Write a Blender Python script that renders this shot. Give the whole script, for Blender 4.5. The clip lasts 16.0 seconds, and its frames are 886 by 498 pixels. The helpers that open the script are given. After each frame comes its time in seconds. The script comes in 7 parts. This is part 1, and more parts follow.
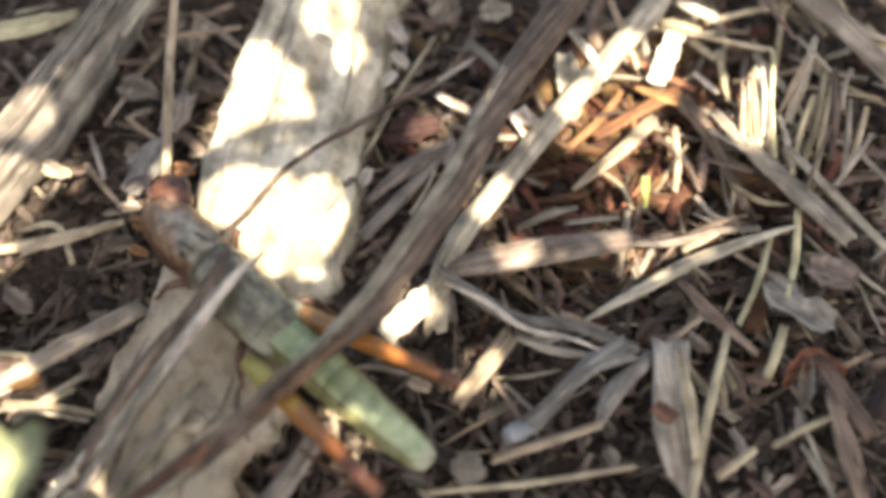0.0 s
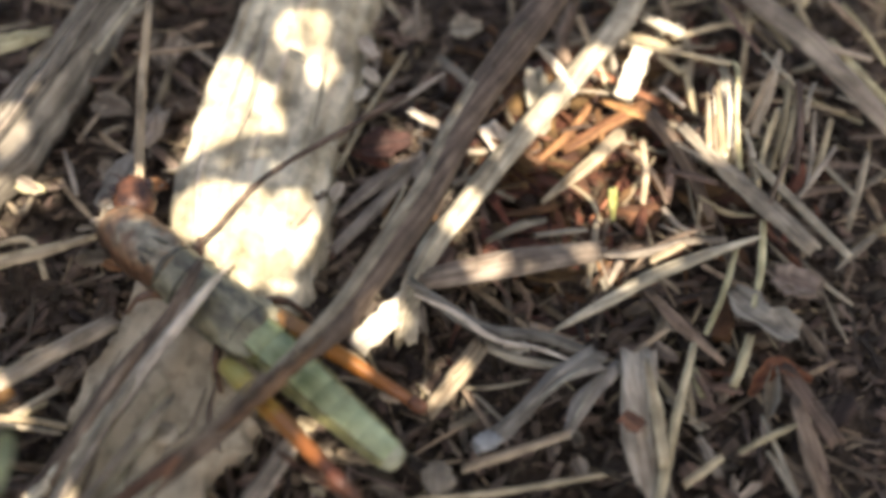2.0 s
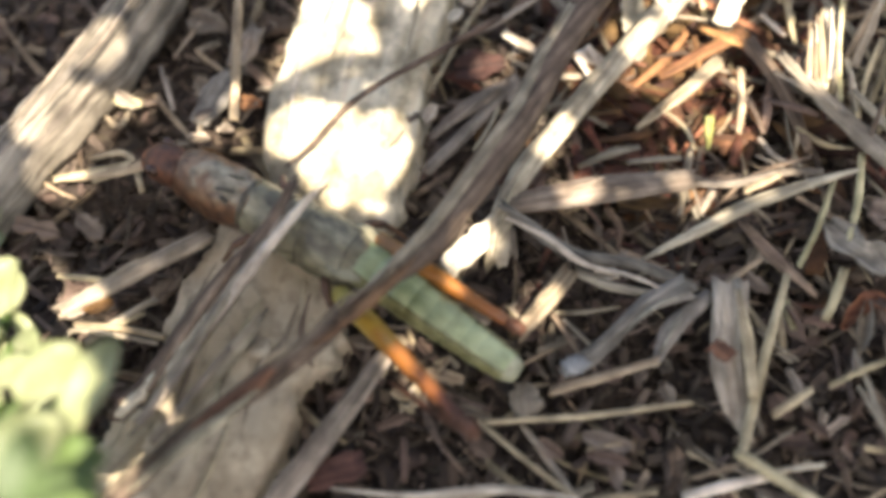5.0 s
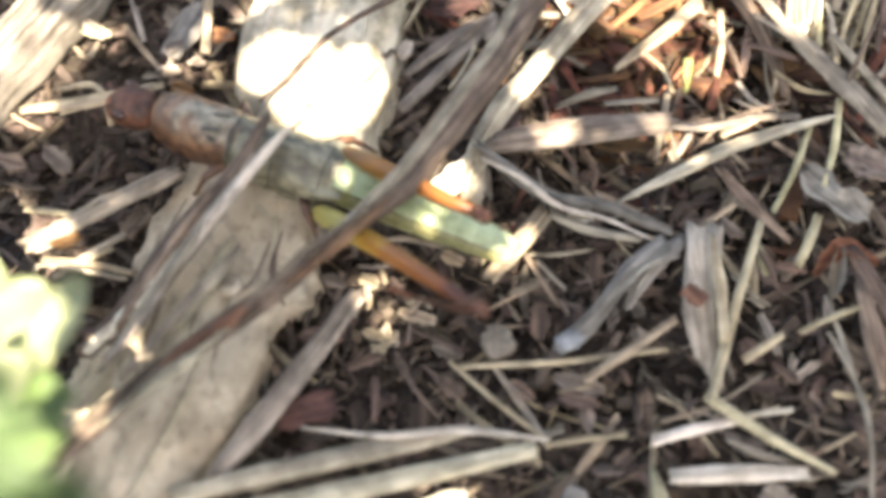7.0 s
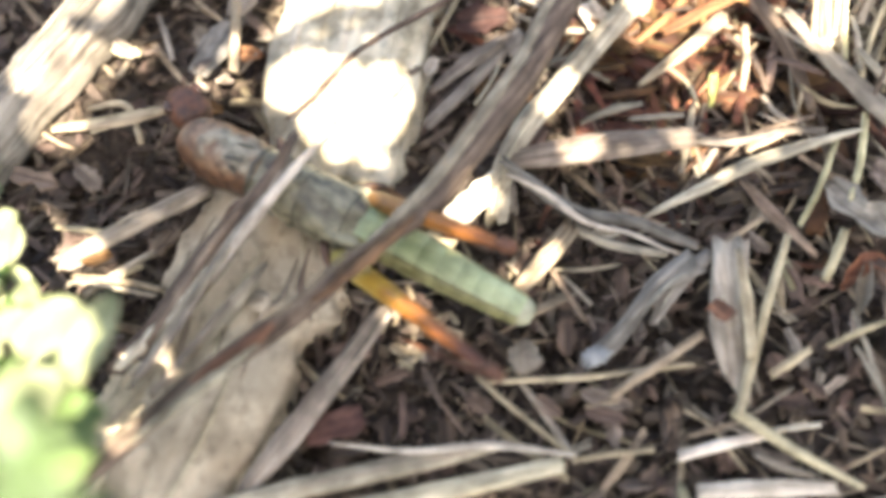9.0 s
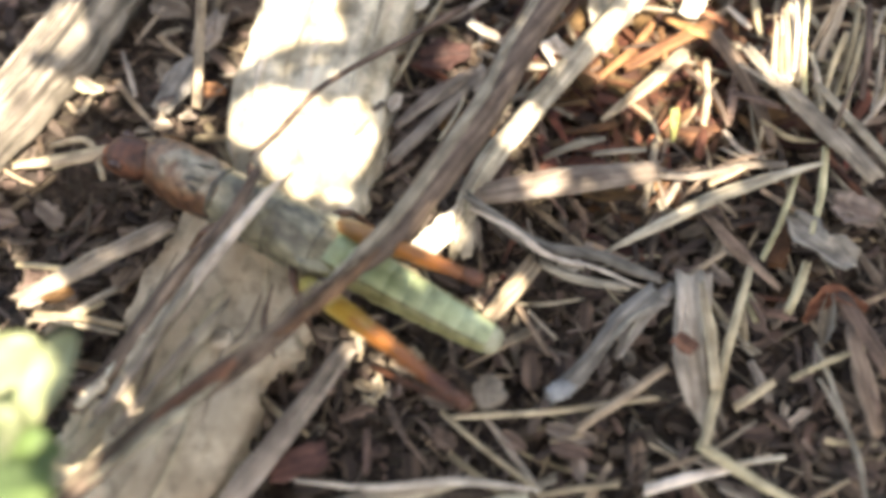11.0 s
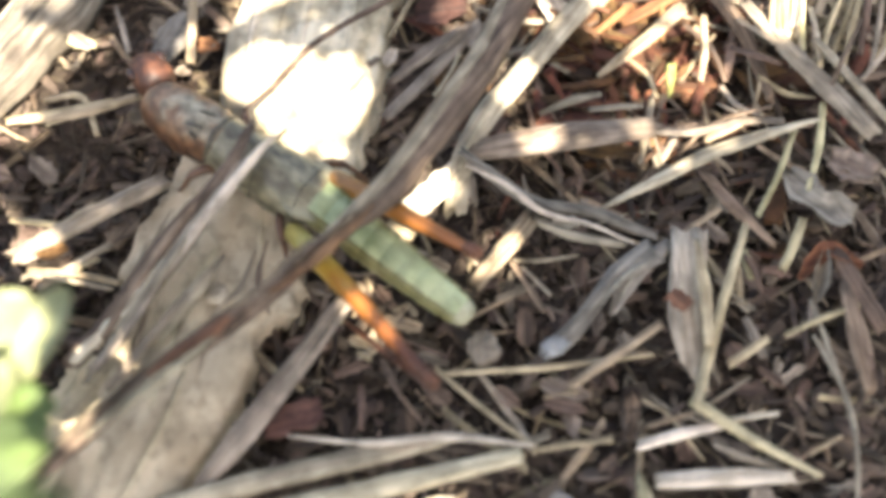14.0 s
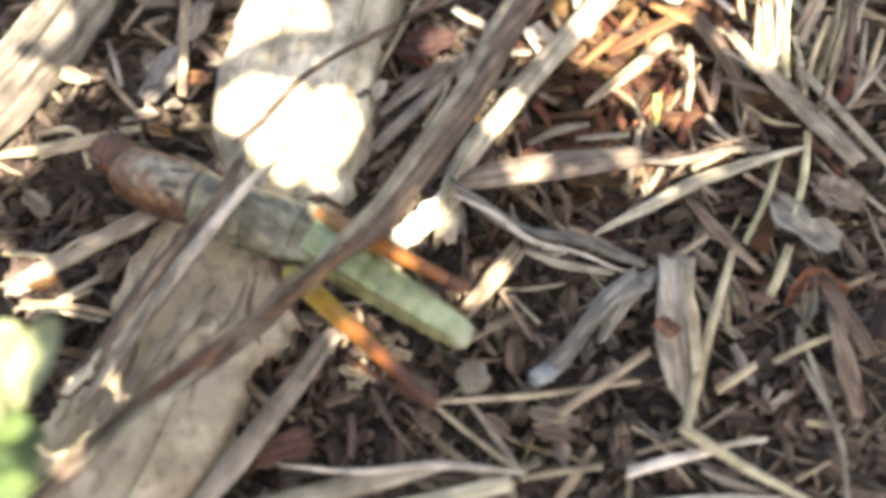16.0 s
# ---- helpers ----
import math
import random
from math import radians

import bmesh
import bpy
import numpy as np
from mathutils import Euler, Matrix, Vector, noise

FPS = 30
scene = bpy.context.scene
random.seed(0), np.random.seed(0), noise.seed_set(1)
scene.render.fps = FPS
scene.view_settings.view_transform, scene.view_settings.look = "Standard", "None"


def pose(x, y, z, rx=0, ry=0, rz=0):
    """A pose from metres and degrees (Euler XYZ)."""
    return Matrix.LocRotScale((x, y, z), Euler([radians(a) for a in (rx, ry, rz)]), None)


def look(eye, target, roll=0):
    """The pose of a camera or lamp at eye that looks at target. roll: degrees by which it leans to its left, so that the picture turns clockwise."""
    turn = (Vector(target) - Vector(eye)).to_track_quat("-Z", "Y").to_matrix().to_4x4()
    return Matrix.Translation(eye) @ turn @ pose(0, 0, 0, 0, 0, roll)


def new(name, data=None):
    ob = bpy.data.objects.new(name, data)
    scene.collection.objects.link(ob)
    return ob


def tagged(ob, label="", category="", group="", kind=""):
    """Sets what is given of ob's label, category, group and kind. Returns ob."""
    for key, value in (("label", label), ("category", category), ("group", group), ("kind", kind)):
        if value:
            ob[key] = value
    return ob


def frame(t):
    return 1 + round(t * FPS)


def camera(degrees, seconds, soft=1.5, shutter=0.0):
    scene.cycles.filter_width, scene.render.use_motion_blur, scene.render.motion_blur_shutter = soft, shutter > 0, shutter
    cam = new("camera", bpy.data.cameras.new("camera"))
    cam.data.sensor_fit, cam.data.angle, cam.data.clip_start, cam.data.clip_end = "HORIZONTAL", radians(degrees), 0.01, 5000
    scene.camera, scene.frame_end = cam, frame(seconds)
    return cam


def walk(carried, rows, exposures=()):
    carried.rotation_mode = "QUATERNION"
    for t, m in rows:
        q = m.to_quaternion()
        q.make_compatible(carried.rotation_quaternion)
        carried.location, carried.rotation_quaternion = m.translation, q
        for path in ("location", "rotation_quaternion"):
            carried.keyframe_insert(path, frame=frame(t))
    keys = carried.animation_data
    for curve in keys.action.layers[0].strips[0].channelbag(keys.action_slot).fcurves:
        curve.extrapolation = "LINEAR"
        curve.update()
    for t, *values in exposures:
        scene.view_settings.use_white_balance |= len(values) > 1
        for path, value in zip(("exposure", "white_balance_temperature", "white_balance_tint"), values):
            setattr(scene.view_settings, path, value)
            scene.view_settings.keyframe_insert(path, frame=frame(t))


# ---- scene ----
cam = camera(40.0, 16.0, soft=4.5, shutter=0.4)
cam.data.dof.use_dof = True
cam.data.dof.focus_distance = 0.128
cam.data.dof.aperture_fstop = 10.0

PATH = [
    (0, (0.00059, -0.04930, 0.11381), (0.00387, 0.00946, 0.00924), 0.67),
    (0.5, (0.00087, -0.04943, 0.11425), (0.00302, 0.01097, 0.01058), -0.35),
    (1, (0.00037, -0.05009, 0.11403), (0.00299, 0.01228, 0.01154), -0.07),
    (1.5, (0.00165, -0.05021, 0.11444), (0.00477, 0.01229, 0.01205), 0.20),
    (2, (0.00204, -0.05078, 0.11466), (0.00688, 0.00963, 0.01109), 1.53),
    (2.5, (0.00051, -0.05130, 0.11475), (0.00596, 0.01172, 0.01278), 2.63),
    (3, (0.00129, -0.05196, 0.11337), (0.00784, 0.00944, 0.01047), 3.99),
    (3.5, (-0.00189, -0.05124, 0.11399), (0.00135, 0.00321, 0.00710), 2.14),
    (3.7, (-0.00257, -0.05187, 0.11462), (-0.00227, 0.00213, 0.00745), -0.41),
    (5.8, (0.00069, -0.05155, 0.11421), (-0.00108, 0.00362, 0.00765), -2.49),
    (6, (0.00088, -0.05160, 0.11428), (0.00051, 0.00265, 0.00724), -1.19),
    (6.5, (0.00069, -0.05098, 0.11457), (0.00248, -0.00068, 0.00564), 1.45),
    (7, (-0.00128, -0.05074, 0.11366), (0.00005, -0.00175, 0.00412), 1.50),
    (7.5, (-0.00142, -0.05091, 0.11371), (-0.00127, -0.00357, 0.00344), 0.31),
    (8, (-0.00192, -0.05137, 0.11339), (-0.00131, -0.00417, 0.00306), 0.65),
    (8.5, (-0.00224, -0.05126, 0.11425), (-0.00622, -0.00397, 0.00403), -4.65),
    (9, (-0.00137, -0.05034, 0.11458), (-0.00256, -0.00059, 0.00538), -1.42),
    (9.5, (0.00161, -0.05022, 0.11411), (0.00306, 0.00190, 0.00603), 0.89),
    (9.7, (0.00103, -0.05052, 0.11374), (0.00318, 0.00211, 0.00592), 1.49),
    (11.8, (-0.00063, -0.05081, 0.11448), (-0.00069, 0.00299, 0.00721), -0.60),
    (12, (0.00086, -0.05133, 0.11410), (0.00005, 0.00294, 0.00708), -1.40),
    (12.5, (0.00001, -0.05090, 0.11391), (-0.00082, 0.00229, 0.00635), -1.33),
    (13, (0.00008, -0.05039, 0.11401), (-0.00130, 0.00256, 0.00633), -1.63),
    (13.5, (-0.00008, -0.05075, 0.11366), (0.00054, -0.00049, 0.00470), 0.36),
    (14, (0.00018, -0.05067, 0.11400), (0.00152, -0.00124, 0.00466), 0.96),
    (14.5, (-0.00123, -0.05068, 0.11449), (-0.00050, -0.00100, 0.00526), 0.21),
    (15, (0.00052, -0.05166, 0.11423), (0.00149, -0.00062, 0.00563), 0.37),
    (15.5, (0.00005, -0.05102, 0.11479), (0.00066, 0.00035, 0.00634), -0.12),
    (16, (0.00132, -0.05137, 0.11474), (0.00263, 0.00094, 0.00674), 0.44),
]
EXPOSURE = [(0, 1.89, 7700, 12), (1.5, 1.53, 7700, 12), (3, 1.51, 7700, 12), (3.5, 1.67, 7650, 12), (6, 1.82, 7650, 11), (7, 2.4, 7530, 11), (8.4, 2.58, 7480, 11), (9, 2.52, 7500, 11), (9.7, 2.32, 7650, 11), (12.5, 2.12, 7650, 11), (14.5, 2.38, 7650, 11), (16, 2.3, 7600, 11)]
walk(cam, [(t, look(eye, target, roll)) for t, eye, target, roll in PATH], EXPOSURE)

# ---- light: sun through the gaps of an unseen shrub, blue sky for the shade ----
SUN = Vector((0.13, -0.43, 0.89)).normalized()
sky = bpy.data.worlds.new("sky")
scene.world = sky
sky.use_nodes = True
sky_tex = sky.node_tree.nodes.new("ShaderNodeTexSky")
sky_tex.sky_type = "NISHITA"
sky_tex.sun_disc = False
sky_tex.dust_density, sky_tex.ozone_density = 3.6, 0.8
sky_tex.sun_elevation = math.asin(SUN.z)
sky_tex.sun_rotation = math.atan2(SUN.x, SUN.y)
sky.node_tree.links.new(sky_tex.outputs[0], sky.node_tree.nodes["Background"].inputs[0])
sky.node_tree.nodes["Background"].inputs[1].default_value = 0.12
sun_data = bpy.data.lights.new("sun", "SUN")
sun_data.energy, sun_data.angle, sun_data.color = 5.0, radians(0.53), (1.0, 0.96, 0.90)
sun = new("sun", sun_data)
sun.matrix_world = look(SUN * 3, (0, 0, 0))


# ---- materials ----
def base_mat(name, rough=0.8, spec=0.3):
    m = bpy.data.materials.new(name)
    m.use_nodes = True
    nt = m.node_tree
    b = nt.nodes["Principled BSDF"]
    b.inputs["Roughness"].default_value = rough
    b.inputs["Specular IOR Level"].default_value = spec
    return m, nt, b


def fibre(name, dark, light, grain=(120, 1800, 1800), rough=0.75, spec=0.3, spread=0.35, bump=0.4, spots=0.42, island=False, cracks=0.32, blotch=380, hues=0.015, pits=0.0):
    """Dry plant fibre: streaks along the piece, stains, and a tone of its own for each piece."""
    m, nt, b = base_mat(name, rough, spec)
    N, L = nt.nodes.new, nt.links.new
    tc = N("ShaderNodeTexCoord")
    mp = N("ShaderNodeMapping")
    mp.inputs["Scale"].default_value = grain
    L(tc.outputs["Object"], mp.inputs["Vector"])
    n1 = N("ShaderNodeTexNoise")
    n1.inputs["Scale"].default_value, n1.inputs["Detail"].default_value = 1.0, 6
    L(mp.outputs[0], n1.inputs["Vector"])
    n2 = N("ShaderNodeTexNoise")
    n2.inputs["Scale"].default_value, n2.inputs["Detail"].default_value = blotch, 6
    L(tc.outputs["Object"], n2.inputs["Vector"])
    ramp = N("ShaderNodeValToRGB")
    ramp.color_ramp.elements[0].position, ramp.color_ramp.elements[1].position = 0.32, 0.68
    ramp.color_ramp.elements[0].color, ramp.color_ramp.elements[1].color = (*dark, 1), (*light, 1)
    L(n1.outputs["Fac"], ramp.inputs[0])
    stain = N("ShaderNodeMapRange")
    stain.inputs[1].default_value, stain.inputs[2].default_value = 0.38, 0.6
    stain.inputs[3].default_value, stain.inputs[4].default_value = 1 - spots, 1.0
    L(n2.outputs["Fac"], stain.inputs[0])
    if island:
        geo = N("ShaderNodeNewGeometry")
        rnd = geo.outputs["Random Per Island"]
    else:
        info = N("ShaderNodeObjectInfo")
        rnd = info.outputs["Random"]
    tone = N("ShaderNodeMapRange")
    tone.inputs[3].default_value, tone.inputs[4].default_value = 1 - spread, 1 + spread * 0.6
    L(rnd, tone.inputs[0])
    mul = N("ShaderNodeMath")
    mul.operation = "MULTIPLY"
    L(stain.outputs[0], mul.inputs[0])
    L(tone.outputs[0], mul.inputs[1])
    # dark cracks and grooves along the grain
    mp2 = N("ShaderNodeMapping")
    mp2.inputs["Scale"].default_value = (grain[0] * 0.5, grain[1] * 1.1, grain[2] * 1.1)
    mp2.inputs["Location"].default_value = (3.1, 1.7, 5.3)
    L(tc.outputs["Object"], mp2.inputs["Vector"])
    n3 = N("ShaderNodeTexNoise")
    n3.inputs["Scale"].default_value, n3.inputs["Detail"].default_value = 1.0, 3
    L(mp2.outputs[0], n3.inputs["Vector"])
    groove = N("ShaderNodeMapRange")
    groove.inputs[1].default_value, groove.inputs[2].default_value = 0.34, 0.43
    groove.inputs[3].default_value, groove.inputs[4].default_value = 1 - cracks, 1.0
    L(n3.outputs["Fac"], groove.inputs[0])
    mul0 = mul
    mul = N("ShaderNodeMath")
    mul.operation = "MULTIPLY"
    L(mul0.outputs[0], mul.inputs[0])
    L(groove.outputs[0], mul.inputs[1])
    if pits:
        n4 = N("ShaderNodeTexNoise")
        n4.inputs["Scale"].default_value, n4.inputs["Detail"].default_value = 650, 5
        L(tc.outputs["Object"], n4.inputs["Vector"])
        pit = N("ShaderNodeMapRange")
        pit.inputs[1].default_value, pit.inputs[2].default_value = 0.36, 0.5
        pit.inputs[3].default_value, pit.inputs[4].default_value = 1 - pits, 1.0
        L(n4.outputs["Fac"], pit.inputs[0])
        both = N("ShaderNodeMath")
        both.operation = "MULTIPLY"
        L(mul.outputs[0], both.inputs[0])
        L(pit.outputs[0], both.inputs[1])
        mul = both
    mix = N("ShaderNodeVectorMath")
    mix.operation = "SCALE"
    L(ramp.outputs[0], mix.inputs[0])
    L(mul.outputs[0], mix.inputs["Scale"])
    hue = N("ShaderNodeHueSaturation")
    hshift = N("ShaderNodeMapRange")
    hshift.inputs[3].default_value, hshift.inputs[4].default_value = 0.5 - hues, 0.5 + hues
    more = N("ShaderNodeMath")
    more.operation = "FRACT"
    m7 = N("ShaderNodeMath")
    m7.operation = "MULTIPLY"
    m7.inputs[1].default_value = 7.31
    L(rnd, m7.inputs[0])
    L(m7.outputs[0], more.inputs[0])
    L(more.outputs[0], hshift.inputs[0])
    L(hshift.outputs[0], hue.inputs["Hue"])
    L(mix.outputs[0], hue.inputs["Color"])
    L(hue.outputs[0], b.inputs["Base Color"])
    bp = N("ShaderNodeBump")
    bp.inputs["Strength"].default_value, bp.inputs["Distance"].default_value = bump, 0.0003
    L(n1.outputs["Fac"], bp.inputs["Height"])
    L(bp.outputs[0], b.inputs["Normal"])
    return m


STRAW = fibre("dry_straw", (0.27, 0.20, 0.12), (0.55, 0.448, 0.297))
BARE = fibre("bare_stem", (0.22, 0.18, 0.128), (0.45, 0.38, 0.28), grain=(80, 1500, 1500), spread=0.05)
RUST = fibre("rusty_bark", (0.11, 0.05, 0.03), (0.26, 0.13, 0.075), grain=(60, 1500, 1500), spread=0.05)
CREAM = fibre("cream_stalk", (0.44, 0.39, 0.25), (0.72, 0.66, 0.46), spread=0.05, cracks=0.3)
STALK = fibre("pale_stalk", (0.32, 0.262, 0.187), (0.60, 0.517, 0.395), spread=0.05)
WHITISH = fibre("whitish_leaf", (0.25, 0.25, 0.245), (0.40, 0.405, 0.40), grain=(200, 900, 900))
SHOOT = fibre("yellow_shoot", (0.34, 0.35, 0.09), (0.58, 0.60, 0.24), cracks=0.1)
YELLOW = fibre("yellow_straw", (0.32, 0.265, 0.145), (0.57, 0.503, 0.325))
PALE = fibre("bleached_straw", (0.48, 0.40, 0.30), (0.78, 0.70, 0.56))
GREY = fibre("grey_stem", (0.19, 0.155, 0.115), (0.42, 0.36, 0.28))
BROWN = fibre("brown_stem", (0.10, 0.065, 0.045), (0.27, 0.19, 0.14))
STICK = fibre("stick_bark", (0.064, 0.044, 0.033), (0.21, 0.155, 0.112), grain=(60, 1500, 1500), spread=0.05)
ORANGE = fibre("orange_bark", (0.16, 0.065, 0.03), (0.40, 0.20, 0.09))
RED = fibre("red_leaf", (0.055, 0.03, 0.022), (0.125, 0.066, 0.047))
DEADLEAF = fibre("dead_leaf", (0.16, 0.12, 0.09), (0.34, 0.28, 0.22), grain=(200, 900, 900))
GREYLEAF = fibre("grey_leaf", (0.13, 0.115, 0.09), (0.37, 0.335, 0.28), grain=(150, 1200, 1200))
WOOD = fibre("weathered_wood", (0.11, 0.09, 0.072), (0.56, 0.485, 0.385), grain=(45, 560, 560), spread=0.02, bump=0.8, spots=0.45, cracks=0.92, blotch=260)
CRUMBLED = fibre("crumbling_wood", (0.35, 0.275, 0.18), (0.66, 0.57, 0.415), grain=(90, 260, 260), spread=0.02, bump=0.7, spots=0.34, cracks=0.12, blotch=210, pits=0.28)
PALEWOOD = fibre("bleached_wood", (0.54, 0.43, 0.285), (0.84, 0.745, 0.58), grain=(90, 420, 420), spread=0.02, bump=0.45, spots=0.6, cracks=0.25, blotch=230, pits=0.3)
LITTER = fibre("mulch_crumbs", (0.054, 0.039, 0.030), (0.160, 0.115, 0.085), grain=(300, 500, 500), spread=0.75, island=True, hues=0.02)
FIBRES = fibre("mulch_fibres", (0.072, 0.055, 0.043), (0.215, 0.165, 0.125), grain=(300, 500, 500), spread=0.7, island=True, hues=0.02)

MUDDY = fibre("muddy_bark", (0.044, 0.030, 0.022), (0.150, 0.104, 0.073), grain=(150, 700, 700), spread=0.5)
SHREDS = fibre("orange_shreds", (0.045, 0.021, 0.013), (0.20, 0.092, 0.045), grain=(300, 500, 500), spread=0.6, island=True, hues=0.03)
FINE = fibre("straw_fibres", (0.14, 0.10, 0.065), (0.42, 0.33, 0.215), grain=(300, 500, 500), spread=0.6, island=True)


def soil_mat():
    m, nt, b = base_mat("dark_soil", 0.95, 0.15)
    N, L = nt.nodes.new, nt.links.new
    tc = N("ShaderNodeTexCoord")
    n1, n2 = N("ShaderNodeTexNoise"), N("ShaderNodeTexNoise")
    for n, s in ((n1, 900), (n2, 90)):
        n.inputs["Scale"].default_value, n.inputs["Detail"].default_value = s, 6
        L(tc.outputs["Object"], n.inputs["Vector"])
    ramp = N("ShaderNodeValToRGB")
    ramp.color_ramp.elements[0].position, ramp.color_ramp.elements[1].position = 0.35, 0.72
    ramp.color_ramp.elements[0].color, ramp.color_ramp.elements[1].color = (0.024, 0.019, 0.016, 1), (0.10, 0.077, 0.060, 1)
    mx = N("ShaderNodeMath")
    mx.operation = "MULTIPLY_ADD"
    mx.inputs[1].default_value = 0.6
    half = N("ShaderNodeMath")
    half.operation = "MULTIPLY"
    half.inputs[1].default_value = 0.4
    L(n2.outputs["Fac"], half.inputs[0])
    L(n1.outputs["Fac"], mx.inputs[0])
    L(half.outputs[0], mx.inputs[2])
    L(mx.outputs[0], ramp.inputs[0])
    L(ramp.outputs[0], b.inputs["Base Color"])
    bp = N("ShaderNodeBump")
    bp.inputs["Strength"].default_value, bp.inputs["Distance"].default_value = 0.8, 0.0008
    L(n1.outputs["Fac"], bp.inputs["Height"])
    L(bp.outputs[0], b.inputs["Normal"])
    return m


SOIL = soil_mat()


def leaf_mat(name, dark, light, glow=0.45, rough=0.5):
    m, nt, b = base_mat(name, rough, 0.5)
    N, L = nt.nodes.new, nt.links.new
    tc, info = N("ShaderNodeTexCoord"), N("ShaderNodeNewGeometry")
    n = N("ShaderNodeTexNoise")
    n.inputs["Scale"].default_value, n.inputs["Detail"].default_value = 110, 5
    L(tc.outputs["Object"], n.inputs["Vector"])
    add = N("ShaderNodeMath")
    add.operation = "MULTIPLY_ADD"
    add.inputs[1].default_value, add.inputs[2].default_value = 0.5, 0.0
    L(info.outputs["Random Per Island"], add.inputs[0])
    add2 = N("ShaderNodeMath")
    L(add.outputs[0], add2.inputs[0])
    L(n.outputs["Fac"], add2.inputs[1])
    ramp = N("ShaderNodeValToRGB")
    ramp.color_ramp.elements[0].position, ramp.color_ramp.elements[1].position = 0.45, 0.95
    ramp.color_ramp.elements[0].color, ramp.color_ramp.elements[1].color = (*dark, 1), (*light, 1)
    L(add2.outputs[0], ramp.inputs[0])
    L(ramp.outputs[0], b.inputs["Base Color"])
    tr = N("ShaderNodeBsdfTranslucent")
    L(ramp.outputs[0], tr.inputs["Color"])
    mix = N("ShaderNodeMixShader")
    mix.inputs[0].default_value = glow
    L(b.outputs[0], mix.inputs[1])
    L(tr.outputs[0], mix.inputs[2])
    L(mix.outputs[0], nt.nodes["Material Output"].inputs["Surface"])
    return m


LEAF = leaf_mat("green_leaf", (0.05, 0.10, 0.025), (0.16, 0.26, 0.06))
# sun and shade on the weed put into colour: pale lit, mid, dark shaded
PALELITWEED = leaf_mat("pale_lit_weed_leaf", (0.22, 0.27, 0.12), (0.52, 0.52, 0.33), 0.4, 0.45)
MIDWEED = leaf_mat("mid_weed_leaf", (0.10, 0.17, 0.05), (0.28, 0.36, 0.14), 0.4, 0.45)
SHADEDWEED = leaf_mat("weed_leaf", (0.045, 0.095, 0.03), (0.17, 0.24, 0.09), 0.4, 0.45)


def chitin(name, dark, light, scale=700, rough=0.38, streak=(1, 1, 1), pos=(0.35, 0.65), freckle=0.25):
    m, nt, b = base_mat(name, rough, 0.5)
    N, L = nt.nodes.new, nt.links.new
    tc = N("ShaderNodeTexCoord")
    mp = N("ShaderNodeMapping")
    mp.inputs["Scale"].default_value = streak
    L(tc.outputs["Object"], mp.inputs["Vector"])
    n = N("ShaderNodeTexNoise")
    n.inputs["Scale"].default_value, n.inputs["Detail"].default_value = scale, 5
    L(mp.outputs[0], n.inputs["Vector"])
    ramp = N("ShaderNodeValToRGB")
    ramp.color_ramp.elements[0].position, ramp.color_ramp.elements[1].position = pos
    ramp.color_ramp.elements[0].color, ramp.color_ramp.elements[1].color = (*dark, 1), (*light, 1)
    L(n.outputs["Fac"], ramp.inputs[0])
    # fine freckles
    n2 = N("ShaderNodeTexNoise")
    n2.inputs["Scale"].default_value, n2.inputs["Detail"].default_value = scale * 2.3, 4
    L(mp.outputs[0], n2.inputs["Vector"])
    tone = N("ShaderNodeMapRange")
    tone.inputs[1].default_value, tone.inputs[2].default_value, tone.inputs[3].default_value = 0.38, 0.56, 1 - freckle
    L(n2.outputs["Fac"], tone.inputs[0])
    mul = N("ShaderNodeVectorMath")
    mul.operation = "SCALE"
    L(ramp.outputs[0], mul.inputs[0])
    L(tone.outputs[0], mul.inputs["Scale"])
    L(mul.outputs[0], b.inputs["Base Color"])
    bp = N("ShaderNodeBump")
    bp.inputs["Strength"].default_value, bp.inputs["Distance"].default_value = 0.25, 0.0002
    L(n.outputs["Fac"], bp.inputs["Height"])
    L(bp.outputs[0], b.inputs["Normal"])
    return m


GREEN_C = chitin("green_chitin", (0.185, 0.235, 0.11), (0.42, 0.475, 0.275), streak=(0.5, 1, 1), scale=330, pos=(0.34, 0.66))
SIDE_C = chitin("olive_side", (0.16, 0.15, 0.06), (0.32, 0.31, 0.15), scale=400)
TIP_C = chitin("pale_tip", (0.24, 0.24, 0.15), (0.42, 0.41, 0.28), scale=400)
DARK_C = chitin("dark_stripe", (0.04, 0.035, 0.025), (0.10, 0.09, 0.06))
GREYGREEN_C = chitin("grey_green_chitin", (0.105, 0.092, 0.058), (0.32, 0.295, 0.195), streak=(0.6, 1, 1), scale=420, pos=(0.36, 0.64), freckle=0.45)
TAN_C = chitin("orange_brown_chitin", (0.06, 0.028, 0.018), (0.20, 0.105, 0.06), scale=480, pos=(0.34, 0.68))
HEAD_C = chitin("dark_red_chitin", (0.036, 0.014, 0.009), (0.15, 0.056, 0.026), scale=520, rough=0.55)
STRIPE_C = chitin("olive_stripe", (0.10, 0.085, 0.035), (0.20, 0.18, 0.08))


